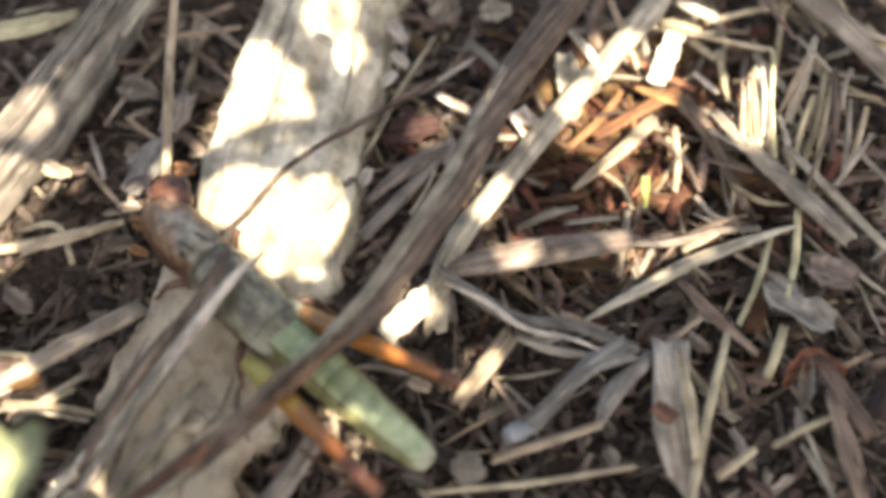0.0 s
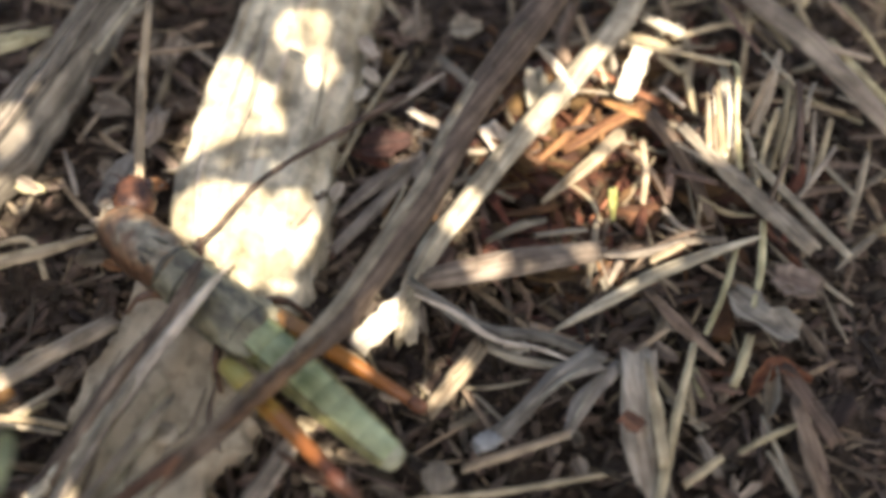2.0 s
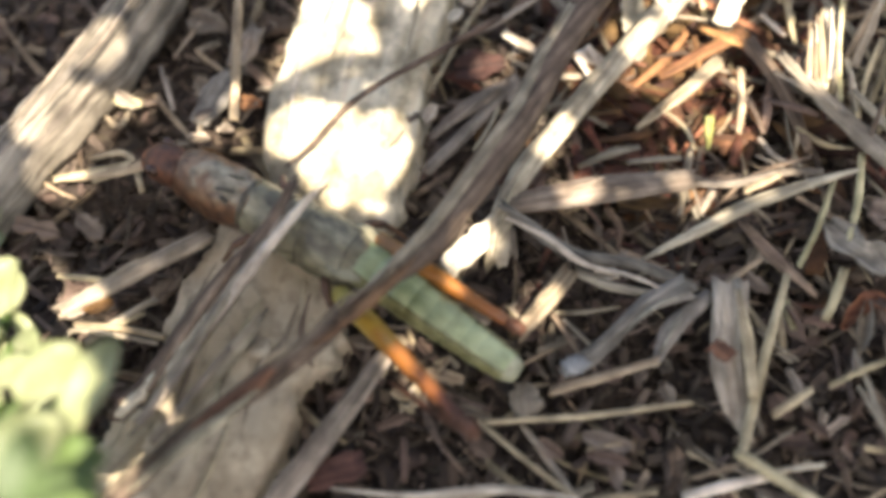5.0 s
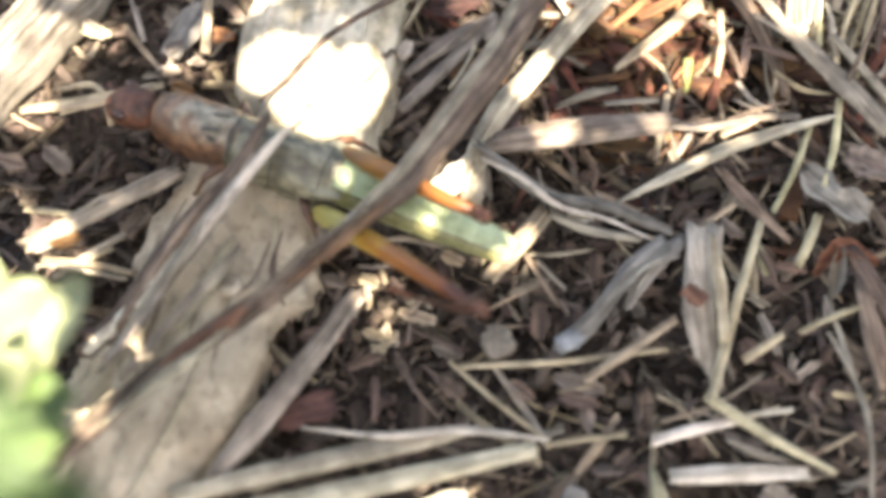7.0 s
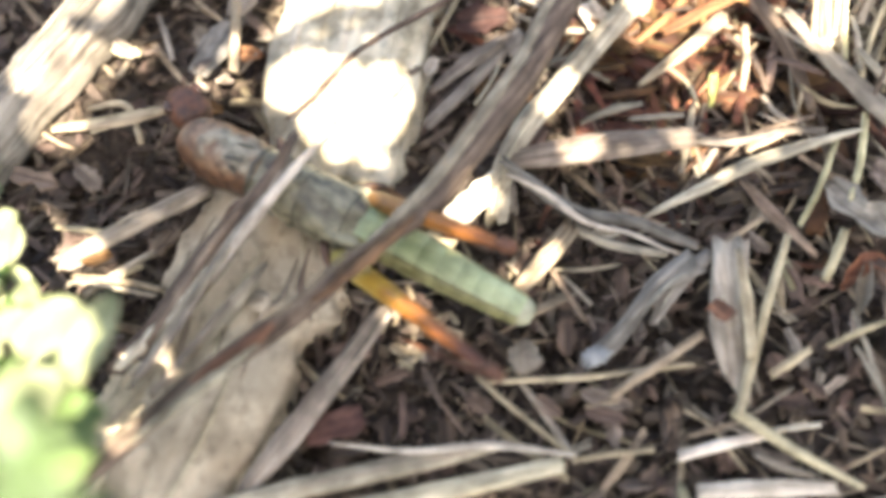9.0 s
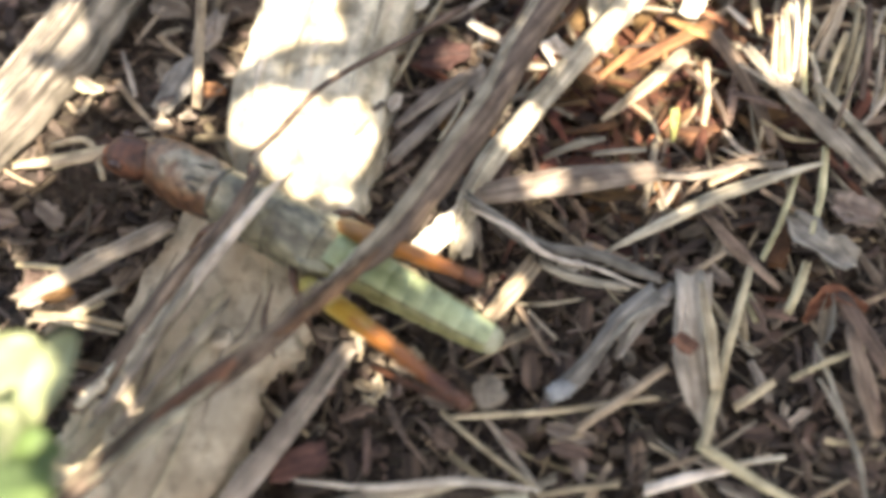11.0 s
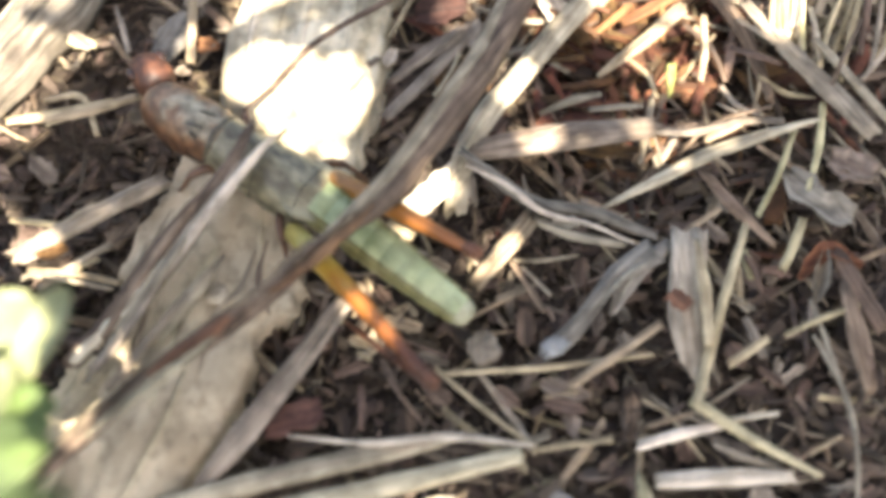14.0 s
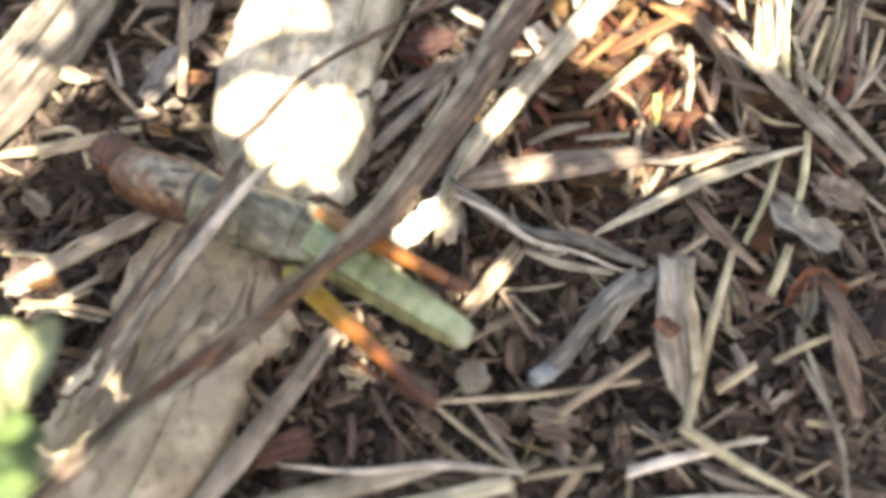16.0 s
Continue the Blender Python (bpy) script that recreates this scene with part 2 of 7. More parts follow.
def leg_mat(name, hip, upper):
    """Hind thigh: yellow at the hip, amber, then orange-brown and dark red at the knee."""
    m, nt, b = base_mat(name, 0.38, 0.5)
    N, L = nt.nodes.new, nt.links.new
    tc, sep, mr, n, add, ramp = (N(k) for k in ("ShaderNodeTexCoord", "ShaderNodeSeparateXYZ", "ShaderNodeMapRange", "ShaderNodeTexNoise", "ShaderNodeMath", "ShaderNodeValToRGB"))
    L(tc.outputs["Object"], sep.inputs[0])
    L(sep.outputs["X"], mr.inputs[0])
    mr.inputs[1].default_value, mr.inputs[2].default_value = -0.0025, -0.024
    n.inputs["Scale"].default_value, n.inputs["Detail"].default_value = 500, 5
    L(tc.outputs["Object"], n.inputs["Vector"])
    add.operation = "MULTIPLY_ADD"
    add.inputs[1].default_value = 0.35
    L(n.outputs["Fac"], add.inputs[0])
    L(mr.outputs[0], add.inputs[2])
    stops = ramp.color_ramp.elements
    stops[0].position, stops[0].color = 0.12, (*hip, 1)
    stops[1].position, stops[1].color = 1.0, (0.07, 0.022, 0.012, 1)
    for at, col in ((0.34, (*upper, 1)), (0.52, (0.28, 0.105, 0.022, 1)), (0.85, (0.20, 0.065, 0.02, 1))):
        stops.new(at).color = col
    L(add.outputs[0], ramp.inputs[0])
    L(ramp.outputs[0], b.inputs["Base Color"])
    return m


LEG_C = leg_mat("hind_leg_chitin", (0.34, 0.31, 0.10), (0.42, 0.26, 0.04))
AMBER_C = leg_mat("amber_leg_chitin", (0.19, 0.095, 0.03), (0.28, 0.12, 0.025))
RUST_C = chitin("rust_chitin", (0.10, 0.03, 0.014), (0.24, 0.075, 0.028), rough=0.5)
EYE_C = chitin("dark_eye", (0.02, 0.012, 0.01), (0.07, 0.035, 0.025), rough=0.15)



def shield_mat():
    """Front shield: grey-green on its back, orange-brown down the sides, with a ragged border."""
    m, nt, b = base_mat("mottled_shield", 0.42, 0.45)
    N, L = nt.nodes.new, nt.links.new
    tc, sep, n, n2, add, ramp, mul = (N(k) for k in ("ShaderNodeTexCoord", "ShaderNodeSeparateXYZ", "ShaderNodeTexNoise", "ShaderNodeTexNoise", "ShaderNodeMath", "ShaderNodeValToRGB", "ShaderNodeVectorMath"))
    L(tc.outputs["Object"], sep.inputs[0])
    for k, s in ((n, 560), (n2, 800)):
        k.inputs["Scale"].default_value, k.inputs["Detail"].default_value = s, 5
        L(tc.outputs["Object"], k.inputs["Vector"])
    up = N("ShaderNodeMapRange")
    up.inputs[1].default_value, up.inputs[2].default_value = 0.0005, 0.0034
    L(sep.outputs["Z"], up.inputs[0])
    add.operation = "MULTIPLY_ADD"
    add.inputs[1].default_value = 1.5
    L(n.outputs["Fac"], add.inputs[0])
    L(up.outputs[0], add.inputs[2])
    stops = ramp.color_ramp.elements
    stops[0].position, stops[0].color = 0.25, (0.05, 0.024, 0.014, 1)
    stops[1].position, stops[1].color = 1.0, (0.42, 0.39, 0.29, 1)
    for at, col in ((0.52, (0.20, 0.10, 0.052, 1)), (0.72, (0.22, 0.14, 0.085, 1)), (0.80, (0.27, 0.23, 0.165, 1))):
        stops.new(at).color = col
    half = N("ShaderNodeMath")
    half.operation = "MULTIPLY"
    half.inputs[1].default_value = 0.50
    L(add.outputs[0], half.inputs[0])
    L(half.outputs[0], ramp.inputs[0])
    tone = N("ShaderNodeMapRange")
    tone.inputs[1].default_value, tone.inputs[2].default_value, tone.inputs[3].default_value = 0.40, 0.56, 0.5
    L(n2.outputs["Fac"], tone.inputs[0])
    mul.operation = "SCALE"
    L(ramp.outputs[0], mul.inputs[0])
    L(tone.outputs[0], mul.inputs["Scale"])
    L(mul.outputs[0], b.inputs["Base Color"])
    bp = N("ShaderNodeBump")
    bp.inputs["Strength"].default_value, bp.inputs["Distance"].default_value = 0.3, 0.0002
    L(n2.outputs["Fac"], bp.inputs["Height"])
    L(bp.outputs[0], b.inputs["Normal"])
    return m


SHIELD_C = shield_mat()

# ---- helpers of this scene ----
def mesh_of(name, bm, *mats):
    me = bpy.data.meshes.new(name)
    bm.to_mesh(me)
    bm.free()
    for m in mats:
        me.materials.append(m)
    for p in me.polygons:
        p.use_smooth = True
    return me


def part(name, bm, mats, parent=None, label=""):
    ob = new(name, mesh_of(name, bm, *(mats if isinstance(mats, tuple) else (mats,))))
    ob.parent = parent
    return tagged(ob, label)


def aim(at, ahead):
    """A pose at a place, with x along ahead and z as far up as it can be."""
    x = Vector(ahead).normalized()
    y = Vector((0, 0, 1)).cross(x).normalized()
    z = x.cross(y)
    m = Matrix((x, y, z)).transposed().to_4x4()
    m.translation = at
    return m


def smooth_line(pts, n):
    """n + 1 points on a smooth line through pts."""
    p = [Vector(q) for q in pts]
    if len(p) == 2:
        return [p[0].lerp(p[1], i / n) for i in range(n + 1)]
    q = [2 * p[0] - p[1], *p, 2 * p[-1] - p[-2]]
    out = []
    for i in range(n + 1):
        s = i / n * (len(p) - 1)
        k = min(int(s), len(p) - 2)
        u = s - k
        a, b, c, d = q[k : k + 4]
        out.append(0.5 * ((2 * b) + (c - a) * u + (2 * a - 5 * b + 4 * c - d) * u * u + (3 * b - a - 3 * c + d) * u**3))
    return out


RNG = random.Random(7)


def lofted(bm, line, width, flat, profile, rng, ridges=0.1, ring=10, jag=0.5, wob=0.05, mat=0):
    """A stem along line: flattened, ridged, with torn and slightly hollow ends."""
    n = len(line) - 1
    rings = []
    off = rng.random() * 99
    for i, p in enumerate(line):
        ahead = (line[min(i + 1, n)] - line[max(i - 1, 0)]).normalized()
        side = ahead.cross(Vector((0, 0, 1)))
        side = side.normalized() if side.length > 0.1 else Vector((1, 0, 0))
        up = side.cross(ahead).normalized()
        s = i / n * (len(profile) - 1)
        k = min(int(s), len(profile) - 2) if len(profile) > 1 else 0
        w = width * (profile[k] + (profile[min(k + 1, len(profile) - 1)] - profile[k]) * (s - k)) / 2
        w *= 1 + 0.12 * noise.noise(Vector((i * 0.6 + off, 0, 0)))
        p = p + side * (wob * width * noise.noise(Vector((off, i * 0.35, 0)))) + up * (wob * width * noise.noise(Vector((off, 5, i * 0.35))))
        row = []
        for j in range(ring):
            a = 2 * math.pi * j / ring
            r = w * (1 - ridges * (j % 2)) * (1 + 0.10 * noise.noise(Vector((off + j * 3.1, i * 0.5, 2))))
            q = p + side * (r * math.cos(a)) + up * (r * flat * math.sin(a))
            if i in (0, n):
                q += ahead * (jag * width * (rng.random() - 0.5) * (1 if i else -1))
            row.append(bm.verts.new(q))
        rings.append(row)
    for a, b in zip(rings, rings[1:]):
        for j in range(ring):
            f = bm.faces.new((a[j], a[(j + 1) % ring], b[(j + 1) % ring], b[j]))
            f.material_index = mat
    for row, inner in ((rings[0], rings[1]), (rings[-1], rings[-2])):
        mid = sum((q.co for q in row), Vector()) / ring
        deep = sum((q.co for q in inner), Vector()) / ring
        c = bm.verts.new(mid.lerp(deep, 0.25))
        for j in range(ring):
            q = (row[j], row[(j + 1) % ring], c)
            bm.faces.new(q if row is rings[-1] else q[::-1]).material_index = mat
    return rings


LABELS = {
    "pale_stalk": "long pale dry stalk lying on mulch",
    "cream_stalk": "cream-coloured flattened stalk lying on mulch",
    "bare_stem": "bare tan-grey stem without bark on mulch",
    "rusty_bark": "rust-brown shred of bark lying on mulch",
    "dry_straw": "dry tan straw piece lying on dark mulch",
    "yellow_straw": "yellowish dry grass straw lying on mulch",
    "bleached_straw": "bleached pale straw splinter lying on mulch",
    "grey_stem": "weathered grey plant stem lying in the mulch",
    "brown_stem": "dark brown dry stem lying in the mulch",
    "stick_bark": "long dark brown dead stick with thin bark",
    "orange_bark": "orange-brown bark shred lying on mulch",
    "red_leaf": "reddish-brown dead leaf scrap lying on mulch",
    "dead_leaf": "curled brown dead leaf scrap lying on mulch",
    "grey_leaf": "shrivelled grey dead leaf lying on straw",
}


def nudge(ob, shift, turn, t0=6.5, t1=7.0):
    """Rows for a loose piece that is pushed to its last place by the insect between two times."""
    last = ob.matrix_world.copy()
    first = last.to_3x3().to_4x4()
    first = Matrix.Rotation(radians(turn), 4, "Z") @ first
    first.translation = last.translation + Vector(shift)
    return [(0, first), (t0, first), (t1, last), (16, last)]


def settle(line, name, bm, mat, label, cat, group):
    """Links a mesh built in place as an object whose x runs along the piece."""
    m = aim(line[0], line[-1] - line[0])
    bmesh.ops.recalc_face_normals(bm, faces=bm.faces)
    bm.transform(m.inverted())
    ob = new(name, mesh_of(name, bm, mat))
    ob.matrix_world = m
    return tagged(ob, label or LABELS[mat.name], cat, group)


def straw(pts, width, flat, mat, profile=(0.85, 1, 0.8), label="", name="straw", group="dry straw on the mulch", **more):
    """One straw or stem through pts."""
    rng = random.Random(int(abs(pts[0][0]) * 1e6) + int(abs(pts[0][1]) * 1e5))
    length = (Vector(pts[-1]) - Vector(pts[0])).length
    line = smooth_line(pts, max(8, min(40, int(length / width * 1.5))))
    bm = bmesh.new()
    lofted(bm, line, width, flat, profile, rng, **more)
    ob = settle(line, name, bm, mat, label, "straw" if name == "straw" else name.replace("_", " "), group)
    if width > 0.0012:
        dress(ob, line, width, flat, rng, mat, 5 if name == "stick" else 3)
    return ob


def dress(ob, line, width, flat, rng, mat, count):
    """Loose strips of bark or fibre on a stem, and a stub or joint."""
    back, n = ob.matrix_world.inverted(), len(line) - 1
    for k in range(count):
        i0 = rng.randint(0, max(1, n - 5))
        i1 = min(n, i0 + rng.randint(4, max(5, n // 2)))
        off, rise = rng.uniform(-0.28, 0.28), 0.40 * flat
        strip = []
        for i in range(i0, i1 + 1):
            ahead = (line[min(i + 1, n)] - line[max(i - 1, 0)]).normalized()
            side = ahead.cross(Vector((0, 0, 1))).normalized()
            lift = 0.25 * width * max(0, (i - i1 + 2)) * rng.random()
            strip.append(line[i] + side * off * width + Vector((0, 0, width * rise * (1 - off * off) + lift)))
        bm = bmesh.new()
        lofted(bm, smooth_line(strip, 12), width * rng.uniform(0.10, 0.22), 0.5, (0.3, 1, 1, 0.2), rng, ring=6, wob=0.1)
        bm.transform(back)
        bmesh.ops.recalc_face_normals(bm, faces=bm.faces)
        part("bark_strip" if ob.name.startswith("stick") else "fibre", bm, mat, ob)


def chip(pts, width, flat, mat, profile=(0.4, 0.95, 1, 0.7, 0.3), label="", name="wood_chip", curl=0.25, group="chips and leaf scraps on the mulch"):
    """A thin curled scrap of bark or leaf along pts, with an uneven outline."""
    rng = random.Random(int(abs(pts[0][0]) * 1e6) + int(abs(pts[0][1]) * 1e5) + 3)
    line = smooth_line(pts, 14)
    bm = bmesh.new()
    off, thick = rng.random() * 50, width * flat
    top, low = [], []
    for i, p in enumerate(line):
        ahead = (line[min(i + 1, 14)] - line[max(i - 1, 0)]).normalized()
        side = ahead.cross(Vector((0, 0, 1))).normalized()
        s = i / 14 * (len(profile) - 1)
        k = min(int(s), len(profile) - 2)
        w = width * (profile[k] + (profile[k + 1] - profile[k]) * (s - k)) / 2
        a, b = [], []
        for j in range(9):
            u = j / 4 - 1
            edge = 1 + 0.35 * noise.noise(Vector((off + (5 if u > 0 else 0), i * 0.55, 1))) * abs(u)
            q = p + side * (u * w * edge)
            q.z += width * (curl * (u * u - 0.5) + 0.10 * noise.noise(Vector((off + i * 0.5, u * 1.6, 4))))
            a.append(bm.verts.new(q + Vector((0, 0, thick / 2))))
            b.append(bm.verts.new(q - Vector((0, 0, thick / 2))))
        top.append(a)
        low.append(b)
    for i in range(14):
        for j in range(8):
            bm.faces.new((top[i][j], top[i][j + 1], top[i + 1][j + 1], top[i + 1][j]))
            bm.faces.new((low[i][j], low[i + 1][j], low[i + 1][j + 1], low[i][j + 1]))
        bm.faces.new((top[i][0], top[i + 1][0], low[i + 1][0], low[i][0]))
        bm.faces.new((top[i][8], low[i][8], low[i + 1][8], top[i + 1][8]))
    for i, flip in ((0, 1), (14, -1)):
        for j in range(8):
            bm.faces.new((top[i][j], low[i][j], low[i][j + 1], top[i][j + 1])[::flip])
    return settle(line, name, bm, mat, label, name.replace("_", " "), group)


def splinters(ob, lefts, rights, top, count, mats, seed):
    """Loose fibres of the wood's own grain, lying on its face."""
    rng = random.Random(seed)
    back = ob.matrix_world.inverted()
    for _ in range(count):
        u, i0 = rng.uniform(0.08, 0.92), rng.randint(2, 40)
        i1 = min(69, i0 + rng.randint(12, 34))
        drift = rng.uniform(-0.04, 0.04)
        line = []
        for k in range(4):
            i = round(i0 + (i1 - i0) * k / 3)
            g = min(0.98, max(0.02, u + drift * k / 3)) * (len(top[0]) - 1)
            j = int(g)
            line.append(top[i][j].lerp(top[i][j + 1], g - j) + Vector((0, 0, 0.0002)))
        bm = bmesh.new()
        lofted(bm, smooth_line(line, 18), rng.uniform(0.0003, 0.0009), rng.uniform(0.3, 0.6), (0.3, 1, 0.9, 0.2), rng, ring=6, wob=0.0)
        bm.transform(back)
        bmesh.ops.recalc_face_normals(bm, faces=bm.faces)
        part("splinter", bm, rng.choice(mats), ob)


def wood(stations, mat, label, thick=0.005, grain=1.0, dome=0.0016, rough=0.00035, name="wood_piece", seed=1, loose=14, fibre_mats=None):
    """A split, weathered piece of wood between a left and a right edge, its grain running along it."""
    lefts = smooth_line([a for a, _ in stations], 70)
    rights = smooth_line([b for _, b in stations], 70)
    bm = bmesh.new()
    nj = 46
    top, low = [], []
    for i, (a, b) in enumerate(zip(lefts, rights)):
        na = noise.noise(Vector((seed, i * 0.22, 0))) + 0.5 * noise.noise(Vector((seed, i * 0.7, 3)))
        nb = noise.noise(Vector((seed + 9, i * 0.22, 0))) + 0.5 * noise.noise(Vector((seed + 9, i * 0.7, 3)))
        side = (b - a).normalized()
        a, b = a + side * na * 0.0007, b + side * nb * 0.0007
        r, s = [], []
        for j in range(nj + 1):
            u = j / nj
            e = 2 * u - 1
            p = a.lerp(b, u)
            ridge = noise.noise(Vector((seed, u * 18 * grain, i * 0.03))) + 0.5 * noise.noise(Vector((seed, u * 45 * grain, i * 0.05)))
            ridge += 0.55 * noise.noise(Vector((p.x * 420, p.y * 420, seed))) + 0.3 * noise.noise(Vector((p.x * 1300, p.y * 1300, seed)))
            wide = noise.noise(Vector((seed + 4, u * 4, i * 0.06)))
            p.z += dome * (1 - e * e) + rough * ridge + 1.6 * rough * wide - thick * 0.8 * max(0, abs(e) - 0.9) / 0.1
            r.append(bm.verts.new(p))
            s.append(bm.verts.new(Vector((p.x, p.y, min(a.z, b.z) - thick)) + (0.5 - u) * 0.12 * (b - a)))
        top.append(r)
        low.append(s)
    for i in range(70):
        for j in range(nj):
            bm.faces.new((top[i][j], top[i + 1][j], top[i + 1][j + 1], top[i][j + 1]))
            bm.faces.new((low[i][j], low[i][j + 1], low[i + 1][j + 1], low[i + 1][j]))
        bm.faces.new((top[i][0], low[i][0], low[i + 1][0], top[i + 1][0]))
        bm.faces.new((top[i][nj], top[i + 1][nj], low[i + 1][nj], low[i][nj]))
    for i, flip in ((0, 1), (70, -1)):
        for j in range(nj):
            bm.faces.new((top[i][j], top[i][j + 1], low[i][j + 1], low[i][j])[::flip])
    mid = [(lefts[i] + rights[i]) / 2 for i in (0, 70)]
    face = [[q.co.copy() for q in r] for r in top]
    ob = settle(mid, name, bm, mat, label, "wood", "")
    splinters(ob, lefts, rights, face, loose, fibre_mats or (mat, GREY), seed)
    return ob


# ---- ground ----
def ground_height(x, y):
    near = math.exp(-(x * x + y * y) / 0.02)
    h = noise.noise(Vector((x * 60, y * 60, 0))) * 0.0010 + noise.noise(Vector((x * 300, y * 300, 2))) * 0.0006
    return -0.0022 + h * (0.25 + 0.75 * near)


def build_ground():
    ticks = [math.copysign((abs(k) / 90) ** 1 * 0.09, k) for k in range(-90, 91)]
    out = [0.11, 0.16, 0.25, 0.5, 1, 3, 10, 60, 300]
    ticks = [-v for v in reversed(out)] + ticks + out
    bm = bmesh.new()
    rows = [[bm.verts.new((x, y, ground_height(x, y))) for x in ticks] for y in ticks]
    for a, b in zip(rows, rows[1:]):
        for j in range(len(ticks) - 1):
            bm.faces.new((a[j], a[j + 1], b[j + 1], b[j]))
    tagged(part("ground", bm, SOIL), "dark moist garden soil under straw mulch", "ground", "", "structure")


build_ground()


def scatter(name, count, mat, label, size, slim, seed, rise, spread=0.075, chunky=0.5, around=None):
    """Crumbs and fibres beyond counting, strewn over the soil in one mesh."""
    rng = random.Random(seed)
    verts, faces = [], []
    for _ in range(count):
        x, y = rng.uniform(-spread, spread), rng.uniform(-spread * 0.75, spread * 0.85)
        if around:
            x, y = rng.gauss(around[0], around[2]), rng.gauss(around[1], around[3])
        length = size[0] * (size[1] / size[0]) ** rng.random()
        w = length * rng.uniform(*slim)
        h = w * rng.uniform(0.2, chunky)
        z = ground_height(x, y) + rng.uniform(0, rise) + h / 2
        a, tilt, roll = rng.uniform(0, 6.283), rng.gauss(0, 0.16), rng.gauss(0, 0.4)
        m = Euler((roll, tilt, a)).to_matrix()
        k = len(verts)
        bend = rng.uniform(-0.05, 0.05) * length
        for s, f in ((-0.5, rng.uniform(0.5, 1.0)), (-0.15, rng.uniform(0.8, 1.2)), (0.2, rng.uniform(0.7, 1.2)), (0.5, rng.uniform(0.35, 1.0))):
            for u, v in ((-1, -0.6), (1, -0.6), (0.75, 0.7), (-0.75, 0.7)):
                q = m @ Vector(((s + rng.uniform(-0.09, 0.09)) * length, u * w * f / 2 * rng.uniform(0.6, 1.25) + bend * (1 - 4 * s * s), v * h * f * 0.7))
                verts.append((x + q.x, y + q.y, z + q.z))
        for r in range(3):
            for j in range(4):
                faces.append((k + 4 * r + j, k + 4 * r + (j + 1) % 4, k + 4 * r + 4 + (j + 1) % 4, k + 4 * r + 4 + j))
        faces += [(k + 3, k + 2, k + 1, k), (k + 12, k + 13, k + 14, k + 15)]
    me = bpy.data.meshes.new(name)
    me.from_pydata(verts, [], faces)
    me.materials.append(mat)
    tagged(new(name, me), label, "mulch", "", "stuff")


scatter("mulch_crumbs", 19000, LITTER, "dark brown crumbs of decayed mulch", (0.0004, 0.0026), (0.2, 0.75), 3, 0.0012)
scatter("mulch_fibres", 4200, FIBRES, "brown shreds of dry plant fibre", (0.001, 0.006), (0.05, 0.22), 4, 0.0022)
scatter("straw_fibres", 560, FINE, "thin tan shreds of dry straw", (0.003, 0.012), (0.035, 0.11), 5, 0.0026)
scatter("bark_shreds", 620, SHREDS, "orange-brown shreds of bark under the straw", (0.0015, 0.007), (0.1, 0.4), 8, 0.003, around=(0.0255, 0.0285, 0.011, 0.009))


# ---- unseen shrub added to shade the place: stems, twigs, leaves with gaps for sun ----
GAPS, GLINTS, SHOOTS = [], [], []


def gap(x, y, rx, ry=0.0):
    """A gap set in the unseen shrub's leaves so that the sun reaches the ground near (x, y)."""
    GAPS.append((x, y, rx, ry or rx))


def glint(x, y, r):
    """A pinhole between the leaves, clear of the wide ones too."""
    GLINTS.append((x, y, r))


def shoot(width, *line):
    """A leafless shoot added to the unseen shrub, by the places near the ground that it shades."""
    SHOOTS.append(([Vector(p) + SUN * 0.16 for p in line], width))


# gaps placed by hand where sun patches and glints should fall
gap(-0.0162, 0.0375, 0.0026, 0.0031)
gap(-0.0145, 0.0333, 0.0041, 0.0042)
gap(-0.0177, 0.0304, 0.0036, 0.0042)
gap(-0.0130, 0.0306, 0.0030, 0.0029)
gap(-0.0201, 0.0272, 0.0023, 0.0024)
gap(-0.0173, 0.0203, 0.0036, 0.0035)
gap(-0.0119, 0.0166, 0.0053, 0.0047)
gap(-0.0092, 0.0187, 0.0028, 0.0035)
gap(-0.0139, 0.0155, 0.0035, 0.0035)
gap(-0.0077, 0.0444, 0.0030, 0.0030)
gap(-0.0054, 0.0392, 0.0016, 0.0024)
gap(-0.0417, 0.0225, 0.0015, 0.0030)
gap(-0.0439, 0.0166, 0.0020, 0.0028)
gap(-0.0369, 0.0242, 0.0019, 0.0017)
gap(-0.0254, 0.0232, 0.0013, 0.0019)
gap(0.0298, 0.0357, 0.0028, 0.0038)
gap(0.0241, 0.0366, 0.0030, 0.0036)
gap(0.0206, 0.0317, 0.0019, 0.0017)
gap(0.0374, 0.0285, 0.0021, 0.0051)
gap(0.0280, 0.0315, 0.0026, 0.0018)
gap(0.0247, 0.0286, 0.0020, 0.0017)
gap(0.0219, 0.0266, 0.0018, 0.0016)
gap(0.0246, 0.0237, 0.0023, 0.0016)
gap(0.0277, 0.0270, 0.0014, 0.0016)
gap(0.0303, 0.0259, 0.0013, 0.0020)
gap(0.0191, 0.0267, 0.0015, 0.0016)
gap(0.0299, 0.0198, 0.0023, 0.0027)
gap(0.0351, 0.0278, 0.0019, 0.0016)
gap(0.0091, 0.0189, 0.0025, 0.0027)
gap(0.0345, 0.0424, 0.0031, 0.0018)
gap(0.0256, 0.0200, 0.0019, 0.0023)
gap(0.0295, 0.0125, 0.0023, 0.0014)
gap(0.0251, 0.0107, 0.0015, 0.0017)
gap(0.0094, 0.0183, 0.0021, 0.0025)
gap(0.0033, 0.0281, 0.0020, 0.0017)
gap(0.0001, 0.0062, 0.0025, 0.0027)
gap(0.0062, 0.0312, 0.0016, 0.0010)
